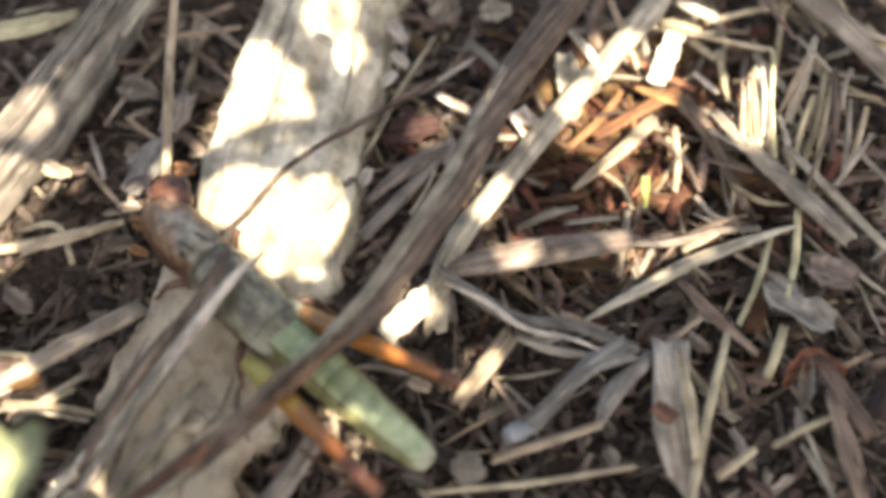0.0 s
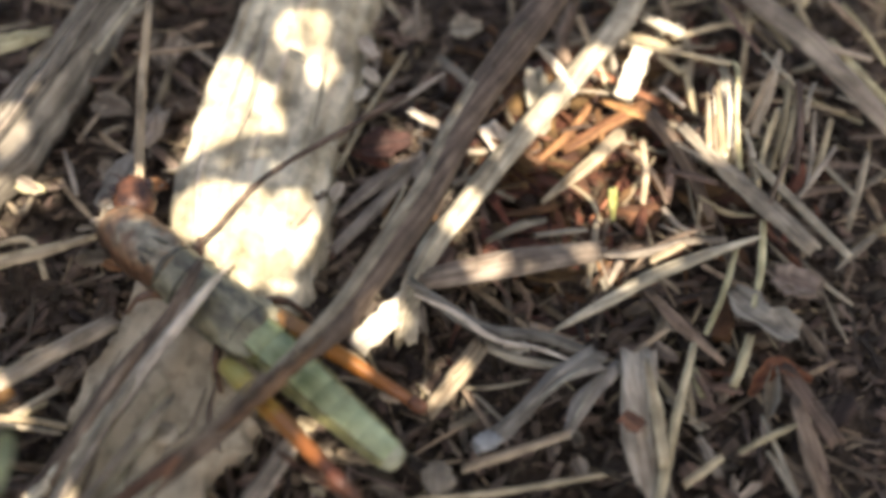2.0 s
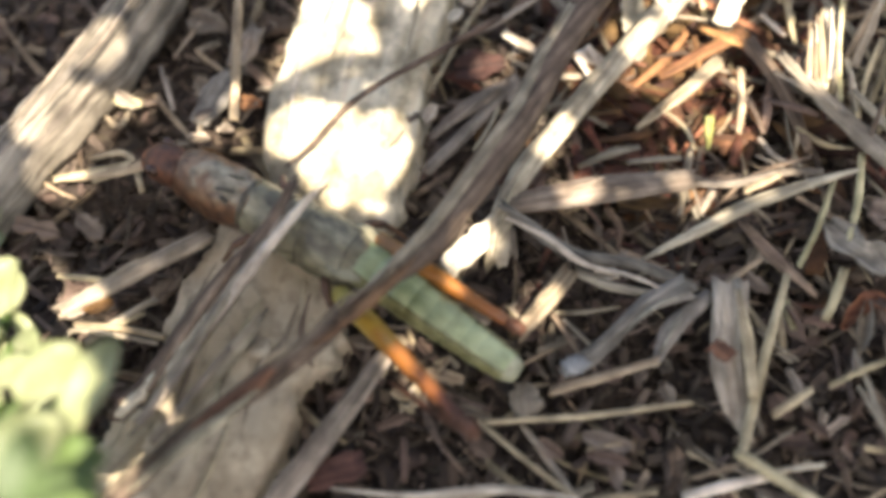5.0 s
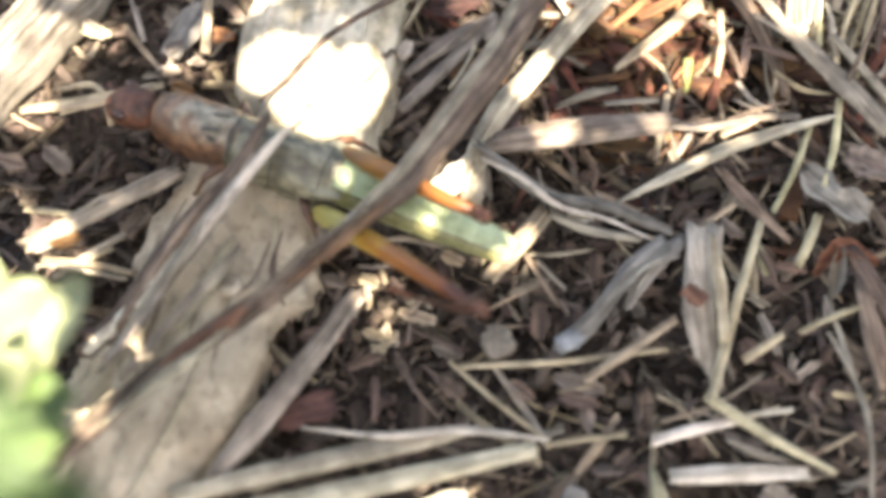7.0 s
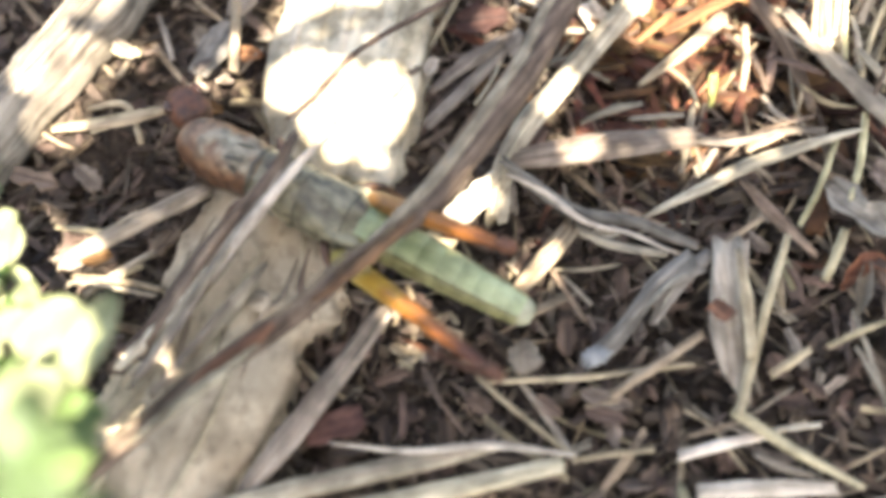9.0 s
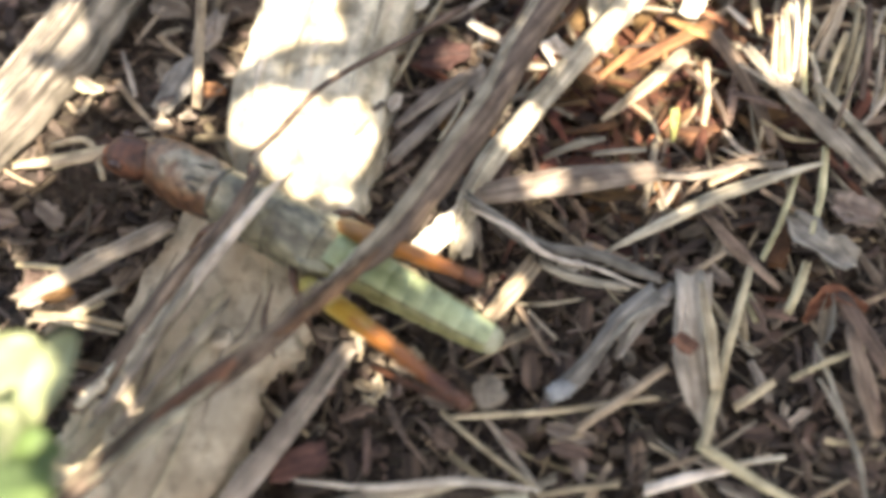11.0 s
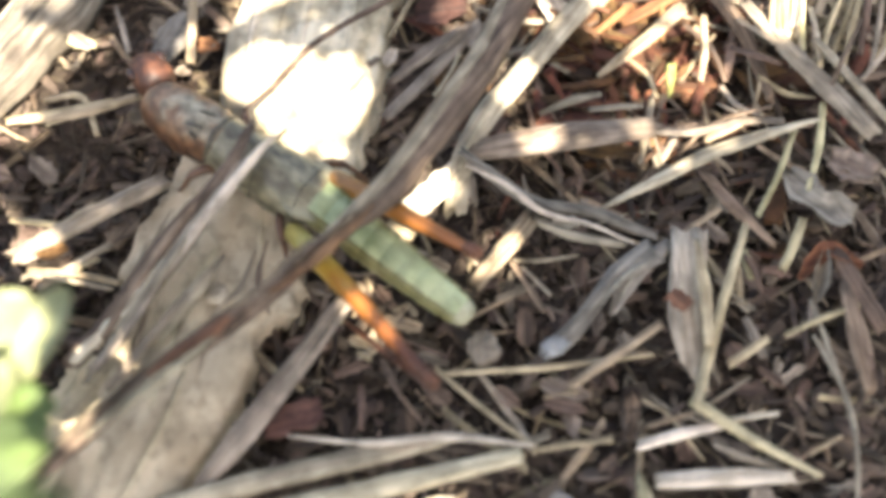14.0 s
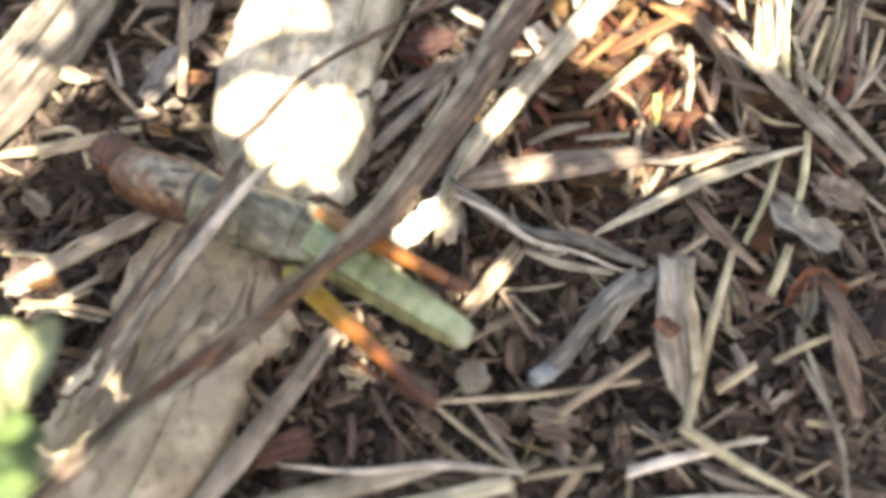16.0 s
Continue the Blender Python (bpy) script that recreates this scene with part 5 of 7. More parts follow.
chip(((-0.00828, -0.00343, 0.00100), (-0.00645, -0.00444, 0.00100)), 0.00160, 0.15, STRAW, (0.6, 1, 1, 0.6), curl=0.05)
chip(((-0.00407, 0.00347, 0.00100), (-0.00140, 0.00177, 0.00100)), 0.00187, 0.15, STRAW, (0.5, 1, 1, 0.6), curl=0.05)
chip(((-0.00440, -0.00713, 0.00100), (-0.00069, -0.00825, 0.00100)), 0.00146, 0.15, STRAW, (0.5, 1, 0.9, 0.6), curl=0.15)
chip(((-0.00004, -0.00091, 0.00100), (0.00212, -0.00202, 0.00120)), 0.00150, 0.15, STRAW, (0.5, 1, 0.9, 0.6), curl=0.15)
chip(((-0.01011, -0.00663, 0.00080), (-0.00840, -0.00737, 0.00080)), 0.00102, 0.15, STRAW, (0.5, 1, 0.9, 0.6), curl=0.15)
chip(((-0.00783, -0.00898, 0.00060), (-0.00586, -0.00995, 0.00060)), 0.00112, 0.2, STRAW, curl=0.1)
chip(((0.01114, -0.01595, 0.00100), (0.01519, -0.01684, 0.00100)), 0.00142, 0.2, BROWN, (0.4, 1, 0.9, 0.3))
straw(((0.00500, -0.01279, 0.00100), (0.00811, -0.01758, 0.00100), (0.01011, -0.02085, 0.00100)), 0.00077, 0.6, GREY)
straw(((-0.00559, 0.02232, 0.00250), (-0.01005, 0.01624, 0.00200)), 0.00209, 0.5, BROWN, (0.6, 1, 0.8))
straw(((-0.03167, 0.00032, 0.00300), (-0.03551, -0.00192, 0.00250), (-0.03859, -0.00434, 0.00250)), 0.00091, 0.7, BARE)
straw(((0.02594, -0.02183, 0.00100), (0.02314, -0.01742, 0.00100), (0.02057, -0.01572, 0.00100)), 0.00053, 0.7, STRAW)
straw(((0.03823, -0.00560, 0.00150), (0.03952, -0.01211, 0.00150), (0.04056, -0.01707, 0.00100)), 0.00068, 0.6, GREY)
straw(((0.04171, -0.00402, 0.00200), (0.04228, -0.01116, 0.00200), (0.04282, -0.01557, 0.00150)), 0.00226, 0.5, BROWN, (0.7, 1, 0.6))
straw(((0.02026, -0.01959, 0.00100), (0.02510, -0.01916, 0.00120), (0.03236, -0.01704, 0.00120)), 0.00064, 0.6, STRAW)
chip(((0.04176, 0.01103, 0.00150), (0.04710, 0.00802, 0.00200)), 0.00299, 0.12, DEADLEAF, (0.4, 1, 1, 0.6))
straw(((-0.02012, -0.00220, 0.00500), (-0.02342, -0.00670, 0.00450), (-0.02690, -0.01108, 0.00400)), 0.00187, 0.5, BARE, (0.3, 1, 1, 0.5), label="tan strip of split wood on the wood")
straw(((-0.02186, -0.00457, 0.00500), (-0.02540, -0.00946, 0.00420), (-0.02940, -0.01323, 0.00380)), 0.00066, 0.6, BROWN, (0.3, 1, 0.5))
straw(((-0.01589, -0.00020, 0.00450), (-0.01665, -0.00400, 0.00350), (-0.01542, -0.00738, 0.00300)), 0.00078, 0.6, STICK, (0.3, 1, 0.4), name="twig", group="", label="short dark twig under the insect")
chip(((-0.02217, -0.00523, 0.00300), (-0.01971, -0.00496, 0.00300)), 0.00221, 0.3, STALK, (0.5, 1, 1, 0.5), curl=-0.1, label="small round pale knot on the wood")
chip(((-0.00074, 0.04311, 0.00350), (0.00081, 0.04013, 0.00350)), 0.00171, 0.4, STALK, (0.5, 1, 0.9, 0.5), curl=0.1)
chip(((-0.00053, 0.03894, 0.00300), (0.00115, 0.03684, 0.00300)), 0.00143, 0.4, STALK, (0.5, 1, 0.9, 0.5), curl=0.1)
chip(((-0.00160, 0.03455, 0.00300), (-0.00028, 0.03609, 0.00300)), 0.00128, 0.4, PALE, (0.5, 1, 0.9, 0.5), curl=0.1)
chip(((-0.00435, 0.02139, 0.00250), (-0.00340, 0.02353, 0.00250)), 0.00146, 0.4, STALK, (0.5, 1, 0.9, 0.5), curl=0.1)
chip(((-0.00901, 0.03955, 0.00620), (-0.00711, 0.03786, 0.00620)), 0.00114, 0.4, STALK, (0.5, 1, 0.9, 0.4), curl=0.1)
straw(((-0.01160, 0.04146, 0.00600), (-0.01271, 0.03414, 0.00620), (-0.01444, 0.02789, 0.00600)), 0.00090, 0.5, BARE, (0.3, 1, 0.6, 0.3))
straw(((-0.00393, 0.04366, 0.00500), (-0.00530, 0.03461, 0.00520), (-0.00660, 0.02715, 0.00500)), 0.00065, 0.5, BARE, (0.3, 1, 0.6, 0.3))
chip(((-0.02934, 0.02180, 0.00350), (-0.02760, 0.02259, 0.00350)), 0.00133, 0.4, DEADLEAF, (0.5, 1, 0.8, 0.4), curl=-0.1)
chip(((-0.02864, 0.01780, 0.00250), (-0.02620, 0.01700, 0.00250)), 0.00144, 0.3, ORANGE, (0.5, 1, 0.8, 0.4))
chip(((-0.02882, 0.01499, 0.00200), (-0.02687, 0.01409, 0.00200)), 0.00119, 0.3, ORANGE, (0.5, 1, 0.8, 0.4))
straw(((-0.04211, 0.00310, 0.00300), (-0.03940, 0.00271, 0.00320), (-0.03596, 0.00237, 0.00300)), 0.00069, 0.7, STRAW)
chip(((-0.04112, -0.00091, 0.00250), (-0.03887, -0.00064, 0.00250)), 0.00149, 0.4, DEADLEAF, (0.5, 1, 0.8, 0.4), curl=-0.1)
chip(((-0.03810, -0.00002, 0.00250), (-0.03577, -0.00037, 0.00250)), 0.00126, 0.4, DEADLEAF, (0.5, 1, 0.8, 0.4), curl=-0.1)
straw(((-0.03283, -0.00104, 0.00250), (-0.03472, -0.00195, 0.00250), (-0.03563, -0.00264, 0.00200)), 0.00057, 0.7, YELLOW)
straw(((-0.04049, -0.00339, 0.00250), (-0.03869, -0.00302, 0.00300), (-0.03092, -0.00455, 0.00300)), 0.00057, 0.7, BARE)
straw(((0.04901, 0.03332, 0.00510), (0.04764, 0.02688, 0.00570), (0.04650, 0.02149, 0.00410)), 0.00089, 0.6, BROWN)
straw(((0.04507, 0.04771, 0.00360), (0.04735, 0.04311, 0.00420), (0.05001, 0.03985, 0.00260)), 0.00108, 0.6, STRAW)
straw(((0.05326, 0.04944, 0.00580), (0.05477, 0.04361, 0.00640), (0.05794, 0.04072, 0.00480)), 0.00107, 0.6, BROWN)
straw(((0.04886, 0.03336, 0.00320), (0.04679, 0.02999, 0.00380), (0.04490, 0.02789, 0.00220)), 0.00077, 0.6, BARE)
straw(((0.04139, 0.03124, 0.00390), (0.04040, 0.02577, 0.00450), (0.04024, 0.02137, 0.00290)), 0.00063, 0.6, BARE)
straw(((0.03353, 0.02534, 0.00520), (0.03784, 0.02138, 0.00580), (0.04232, 0.01878, 0.00420)), 0.00068, 0.6, BARE)
straw(((0.04630, 0.03484, 0.00340), (0.05071, 0.03101, 0.00400), (0.05616, 0.02899, 0.00240)), 0.00065, 0.6, YELLOW)
straw(((0.05220, 0.04189, 0.00340), (0.05399, 0.03904, 0.00400), (0.05734, 0.03755, 0.00240)), 0.00073, 0.6, GREY)
straw(((0.05722, 0.05142, 0.00600), (0.05252, 0.04541, 0.00660), (0.04976, 0.04164, 0.00500)), 0.00094, 0.6, STRAW)
straw(((0.05644, 0.05338, 0.00370), (0.06021, 0.04895, 0.00430), (0.06509, 0.04727, 0.00270)), 0.00117, 0.6, BROWN)
straw(((0.04032, 0.05030, 0.00370), (0.04386, 0.04453, 0.00430), (0.04815, 0.04002, 0.00270)), 0.00061, 0.6, STRAW)
straw(((0.05294, 0.03111, 0.00490), (0.05517, 0.02947, 0.00550), (0.05871, 0.03029, 0.00390)), 0.00063, 0.6, GREY)
straw(((0.03898, 0.03029, 0.00310), (0.03545, 0.02654, 0.00370), (0.03262, 0.02355, 0.00210)), 0.00083, 0.6, BROWN)
straw(((0.05041, 0.04069, 0.00480), (0.05369, 0.03757, 0.00540), (0.05862, 0.03711, 0.00380)), 0.00105, 0.6, BARE)
straw(((0.05131, 0.02428, 0.00470), (0.04834, 0.02055, 0.00530), (0.04639, 0.01857, 0.00370)), 0.00068, 0.6, GREY)
straw(((0.04195, 0.04476, 0.00550), (0.04325, 0.04063, 0.00610), (0.04546, 0.03807, 0.00450)), 0.00079, 0.6, BROWN)
straw(((0.03239, 0.02192, 0.00490), (0.03514, 0.02046, 0.00550), (0.03795, 0.02053, 0.00390)), 0.00085, 0.6, BROWN)
straw(((0.05769, 0.04651, 0.00280), (0.05911, 0.04144, 0.00340), (0.06133, 0.03778, 0.00180)), 0.00081, 0.6, YELLOW)
straw(((0.05042, 0.03233, 0.00590), (0.04875, 0.02914, 0.00650), (0.04869, 0.02749, 0.00490)), 0.00063, 0.6, GREY)
straw(((0.04097, 0.03668, 0.00340), (0.04308, 0.03156, 0.00400), (0.04543, 0.02858, 0.00240)), 0.00104, 0.6, BARE)
straw(((0.04665, 0.02490, 0.00580), (0.04390, 0.01994, 0.00640), (0.04223, 0.01657, 0.00480)), 0.00055, 0.6, BROWN)
straw(((0.04523, 0.03710, 0.00590), (0.04668, 0.03383, 0.00650), (0.04861, 0.03262, 0.00490)), 0.00058, 0.6, GREY)
straw(((0.04672, 0.04835, 0.00370), (0.04431, 0.04011, 0.00430), (0.04294, 0.03431, 0.00270)), 0.00081, 0.6, STRAW)
straw(((0.04180, 0.02805, 0.00400), (0.04175, 0.02445, 0.00460), (0.04185, 0.02212, 0.00300)), 0.00050, 0.6, GREY)
straw(((0.05718, 0.04631, 0.00530), (0.05877, 0.04450, 0.00590), (0.06128, 0.04400, 0.00430)), 0.00080, 0.6, BROWN)
straw(((0.05174, 0.05590, 0.00320), (0.04865, 0.04970, 0.00380), (0.04666, 0.04634, 0.00220)), 0.00118, 0.6, YELLOW)
straw(((0.02894, 0.02378, 0.00220), (0.03009, 0.02325, 0.00270), (0.03135, 0.02302, 0.00140)), 0.00068, 0.6, ORANGE, name="bark_shred", group="bark shreds")
straw(((0.01554, 0.03211, 0.00150), (0.01842, 0.02968, 0.00200), (0.02092, 0.02905, 0.00120)), 0.00064, 0.6, RUST, name="bark_shred", group="bark shreds")
straw(((0.02480, 0.05494, 0.00290), (0.02520, 0.05038, 0.00340), (0.02550, 0.04737, 0.00210)), 0.00090, 0.6, BROWN)
straw(((0.02585, 0.03162, 0.00340), (0.02576, 0.02733, 0.00390), (0.02576, 0.02432, 0.00260)), 0.00082, 0.6, ORANGE, name="bark_shred", group="bark shreds")
straw(((0.01345, 0.02854, 0.00270), (0.01649, 0.02632, 0.00320), (0.01915, 0.02544, 0.00190)), 0.00082, 0.6, RUST, name="bark_shred", group="bark shreds")
straw(((0.02141, 0.03542, 0.00220), (0.02046, 0.03427, 0.00270), (0.01942, 0.03353, 0.00140)), 0.00084, 0.6, ORANGE, name="bark_shred", group="bark shreds")
straw(((0.02857, 0.02450, 0.00160), (0.02605, 0.02058, 0.00210), (0.02382, 0.01842, 0.00120)), 0.00056, 0.6, ORANGE, name="bark_shred", group="bark shreds")
straw(((0.03117, 0.04793, 0.00190), (0.02926, 0.04739, 0.00240), (0.02725, 0.04738, 0.00120)), 0.00054, 0.6, RUST, name="bark_shred", group="bark shreds")
straw(((0.01727, 0.03631, 0.00220), (0.01522, 0.03321, 0.00270), (0.01310, 0.03213, 0.00140)), 0.00071, 0.6, RUST, name="bark_shred", group="bark shreds")
straw(((0.01426, 0.03990, 0.00270), (0.01313, 0.03733, 0.00320), (0.01269, 0.03576, 0.00190)), 0.00085, 0.6, ORANGE, name="bark_shred", group="bark shreds")
straw(((0.02518, 0.02968, 0.00290), (0.02323, 0.02925, 0.00340), (0.02145, 0.02956, 0.00210)), 0.00057, 0.6, BROWN)
straw(((0.02735, 0.03583, 0.00240), (0.02840, 0.03395, 0.00290), (0.02960, 0.03368, 0.00160)), 0.00052, 0.6, STRAW)
straw(((0.01037, 0.03076, 0.00300), (0.01157, 0.02927, 0.00350), (0.01308, 0.02991, 0.00220)), 0.00063, 0.6, BROWN)
straw(((0.01177, 0.03666, 0.00360), (0.01224, 0.03378, 0.00410), (0.01323, 0.03149, 0.00280)), 0.00077, 0.6, BROWN)
straw(((0.03039, 0.03087, 0.00310), (0.03255, 0.02841, 0.00360), (0.03573, 0.02805, 0.00230)), 0.00083, 0.6, ORANGE, name="bark_shred", group="bark shreds")
straw(((0.02776, 0.02793, 0.00240), (0.02598, 0.02538, 0.00290), (0.02483, 0.02473, 0.00160)), 0.00082, 0.6, ORANGE, name="bark_shred", group="bark shreds")
straw(((-0.03295, 0.03800, 0.00100), (-0.03435, 0.03584, 0.00160), (-0.03612, 0.03365, 0.00080)), 0.00058, 0.5, BROWN)
straw(((-0.04067, 0.04952, 0.00100), (-0.04286, 0.04848, 0.00160), (-0.04550, 0.04858, 0.00080)), 0.00054, 0.5, BARE)
straw(((-0.02695, 0.03735, 0.00100), (-0.02636, 0.03393, 0.00160), (-0.02619, 0.03199, 0.00080)), 0.00065, 0.5, BROWN)
straw(((-0.04368, 0.03157, 0.00100), (-0.04266, 0.02694, 0.00160), (-0.04224, 0.02412, 0.00080)), 0.00057, 0.5, BARE)
straw(((-0.02811, 0.03357, 0.00100), (-0.02920, 0.03279, 0.00160), (-0.03063, 0.03272, 0.00080)), 0.00096, 0.5, BARE)
straw(((-0.02583, 0.03586, 0.00100), (-0.02520, 0.03177, 0.00160), (-0.02500, 0.02916, 0.00080)), 0.00058, 0.5, GREY)
straw(((-0.04179, 0.03524, 0.00100), (-0.03881, 0.03288, 0.00160), (-0.03637, 0.03171, 0.00080)), 0.00090, 0.5, GREY)
straw(((-0.02973, 0.03811, 0.00100), (-0.03130, 0.03452, 0.00160), (-0.03328, 0.03182, 0.00080)), 0.00059, 0.5, BARE)
straw(((-0.04103, 0.02579, 0.00100), (-0.04225, 0.02318, 0.00160), (-0.04412, 0.02260, 0.00080)), 0.00081, 0.5, GREY)
straw(((-0.03576, 0.04098, 0.00100), (-0.03202, 0.04003, 0.00160), (-0.02872, 0.04069, 0.00080)), 0.00079, 0.5, BROWN)
straw(((-0.04139, 0.05671, 0.00100), (-0.04383, 0.05381, 0.00160), (-0.04685, 0.05277, 0.00080)), 0.00110, 0.5, BARE)
straw(((-0.04006, 0.03134, 0.00100), (-0.03952, 0.02914, 0.00160), (-0.03948, 0.02794, 0.00080)), 0.00082, 0.5, GREY)
straw(((-0.03110, 0.05805, 0.00100), (-0.03000, 0.05236, 0.00160), (-0.02941, 0.04941, 0.00080)), 0.00104, 0.5, BROWN)
straw(((-0.04345, 0.03476, 0.00100), (-0.04080, 0.03265, 0.00160), (-0.03864, 0.03103, 0.00080)), 0.00058, 0.5, GREY)
straw(((0.03909, 0.05607, 0.00600), (0.04532, 0.04572, 0.00600), (0.05164, 0.03688, 0.00600), (0.05845, 0.02534, 0.00500)), 0.00296, 0.5, BARE, (0.9, 1, 1, 0.9), label="long tan-grey stalk across the straw")
straw(((0.05422, 0.03975, 0.00400), (0.05642, 0.03485, 0.00420), (0.05931, 0.03000, 0.00400)), 0.00149, 0.6, YELLOW)
straw(((0.04928, 0.05017, 0.00600), (0.05091, 0.04292, 0.00600), (0.05257, 0.03516, 0.00500)), 0.00083, 0.7, STRAW)
straw(((0.05377, 0.05195, 0.00500), (0.05716, 0.04815, 0.00500), (0.06206, 0.04530, 0.00500)), 0.00141, 0.6, STRAW)
straw(((0.04778, 0.03781, 0.00500), (0.04505, 0.03165, 0.00450), (0.04277, 0.02688, 0.00350)), 0.00147, 0.5, STALK, (0.5, 1, 0.7))
chip(((-0.02574, 0.02765, 0.00350), (-0.02893, 0.02097, 0.00350)), 0.00337, 0.12, GREYLEAF, (0.5, 1, 0.9, 0.6), curl=0.1, label="pale grey leaf scrap leaning on a straw")
chip(((-0.03869, 0.02574, 0.00300), (-0.03629, 0.02352, 0.00300)), 0.00140, 0.12, DEADLEAF, (0.5, 1, 0.9, 0.6), curl=0.1, label="crumbly tan chip in the sun")
chip(((0.00575, 0.03175, 0.00350), (0.00850, 0.02929, 0.00350)), 0.00100, 0.2, BARE, (0.5, 1, 0.9, 0.6), curl=0.1, label="pale splinter in the sun")
chip(((0.00464, 0.02284, 0.00400), (0.00622, 0.02523, 0.00400)), 0.00090, 0.2, BARE, (0.5, 1, 0.9, 0.6), curl=0.1, label="pale splinter in the sun")
chip(((-0.02514, 0.02045, 0.00300), (-0.02687, 0.02017, 0.00320)), 0.00073, 0.3, DEADLEAF, (0.5, 1, 0.7, 0.9, 0.4), curl=-0.07, label="small crumbly tan chip on the mulch")
chip(((-0.02789, 0.01919, 0.00380), (-0.03002, 0.01892, 0.00400)), 0.00088, 0.3, BARE, (0.5, 1, 0.7, 0.9, 0.4), curl=0.26, label="small crumbly tan chip on the mulch")
chip(((-0.02901, 0.02173, 0.00300), (-0.02854, 0.01881, 0.00360)), 0.00063, 0.3, DEADLEAF, (0.5, 1, 0.7, 0.9, 0.4), curl=-0.17, label="small crumbly tan chip on the mulch")
chip(((-0.02880, 0.02025, 0.00380), (-0.02862, 0.01899, 0.00320)), 0.00077, 0.3, DEADLEAF, (0.5, 1, 0.7, 0.9, 0.4), curl=0.16, label="small crumbly tan chip on the mulch")
chip(((-0.02590, 0.02129, 0.00300), (-0.02671, 0.01958, 0.00400)), 0.00086, 0.3, BARE, (0.5, 1, 0.7, 0.9, 0.4), curl=0.02, label="small crumbly tan chip on the mulch")
chip(((-0.02748, 0.01894, 0.00380), (-0.02959, 0.01847, 0.00360)), 0.00062, 0.3, DEADLEAF, (0.5, 1, 0.7, 0.9, 0.4), curl=0.18, label="small crumbly tan chip on the mulch")
# crumbs added at the sun glints, paler than the soil, to brighten them
chip(((-0.00565, -0.00451, 0.00150), (-0.00622, -0.00266, 0.00160)), 0.00058, 0.3, STRAW, (0.5, 1, 0.7, 0.9, 0.4), curl=0.25, label="small crumbly tan chip on the mulch")
chip(((-0.00671, -0.00251, 0.00150), (-0.00519, -0.00238, 0.00160)), 0.00049, 0.3, BARE, (0.5, 1, 0.7, 0.9, 0.4), curl=-0.26, label="small crumbly tan chip on the mulch")
chip(((-0.00652, -0.00270, 0.00150), (-0.00846, -0.00251, 0.00160)), 0.00043, 0.3, DEADLEAF, (0.5, 1, 0.7, 0.9, 0.4), curl=0.12, label="small crumbly tan chip on the mulch")
chip(((-0.00329, -0.00741, 0.00150), (-0.00203, -0.00593, 0.00160)), 0.00068, 0.3, STRAW, (0.5, 1, 0.7, 0.9, 0.4), curl=0.29, label="small crumbly tan chip on the mulch")
chip(((-0.00112, -0.00703, 0.00150), (-0.00210, -0.00568, 0.00160)), 0.00065, 0.3, BARE, (0.5, 1, 0.7, 0.9, 0.4), curl=-0.25, label="small crumbly tan chip on the mulch")
chip(((-0.00262, -0.00788, 0.00150), (-0.00245, -0.00594, 0.00160)), 0.00038, 0.3, DEADLEAF, (0.5, 1, 0.7, 0.9, 0.4), curl=-0.26, label="small crumbly tan chip on the mulch")
chip(((-0.00355, -0.00652, 0.00150), (-0.00239, -0.00601, 0.00160)), 0.00045, 0.3, STRAW, (0.5, 1, 0.7, 0.9, 0.4), curl=0.07, label="small crumbly tan chip on the mulch")
chip(((-0.00437, -0.01030, 0.00150), (-0.00622, -0.00982, 0.00160)), 0.00043, 0.3, STRAW, (0.5, 1, 0.7, 0.9, 0.4), curl=-0.19, label="small crumbly tan chip on the mulch")
chip(((-0.00603, -0.00957, 0.00150), (-0.00522, -0.00869, 0.00160)), 0.00060, 0.3, BARE, (0.5, 1, 0.7, 0.9, 0.4), curl=0.10, label="small crumbly tan chip on the mulch")
chip(((-0.00492, -0.01023, 0.00150), (-0.00560, -0.00938, 0.00160)), 0.00031, 0.3, DEADLEAF, (0.5, 1, 0.7, 0.9, 0.4), curl=-0.19, label="small crumbly tan chip on the mulch")
chip(((-0.00501, -0.01003, 0.00150), (-0.00558, -0.00842, 0.00160)), 0.00055, 0.3, STRAW, (0.5, 1, 0.7, 0.9, 0.4), curl=-0.11, label="small crumbly tan chip on the mulch")
chip(((-0.00741, -0.00716, 0.00150), (-0.00699, -0.00618, 0.00160)), 0.00036, 0.3, STRAW, (0.5, 1, 0.7, 0.9, 0.4), curl=0.24, label="small crumbly tan chip on the mulch")
chip(((-0.00716, -0.00608, 0.00150), (-0.00767, -0.00447, 0.00160)), 0.00061, 0.3, BARE, (0.5, 1, 0.7, 0.9, 0.4), curl=0.07, label="small crumbly tan chip on the mulch")
chip(((-0.00745, -0.00639, 0.00150), (-0.00772, -0.00501, 0.00160)), 0.00056, 0.3, DEADLEAF, (0.5, 1, 0.7, 0.9, 0.4), curl=-0.06, label="small crumbly tan chip on the mulch")
chip(((0.00490, -0.00170, 0.00150), (0.00365, -0.00036, 0.00160)), 0.00032, 0.3, STRAW, (0.5, 1, 0.7, 0.9, 0.4), curl=0.17, label="small crumbly tan chip on the mulch")
chip(((0.00536, -0.00207, 0.00150), (0.00406, -0.00053, 0.00160)), 0.00050, 0.3, BARE, (0.5, 1, 0.7, 0.9, 0.4), curl=-0.22, label="small crumbly tan chip on the mulch")
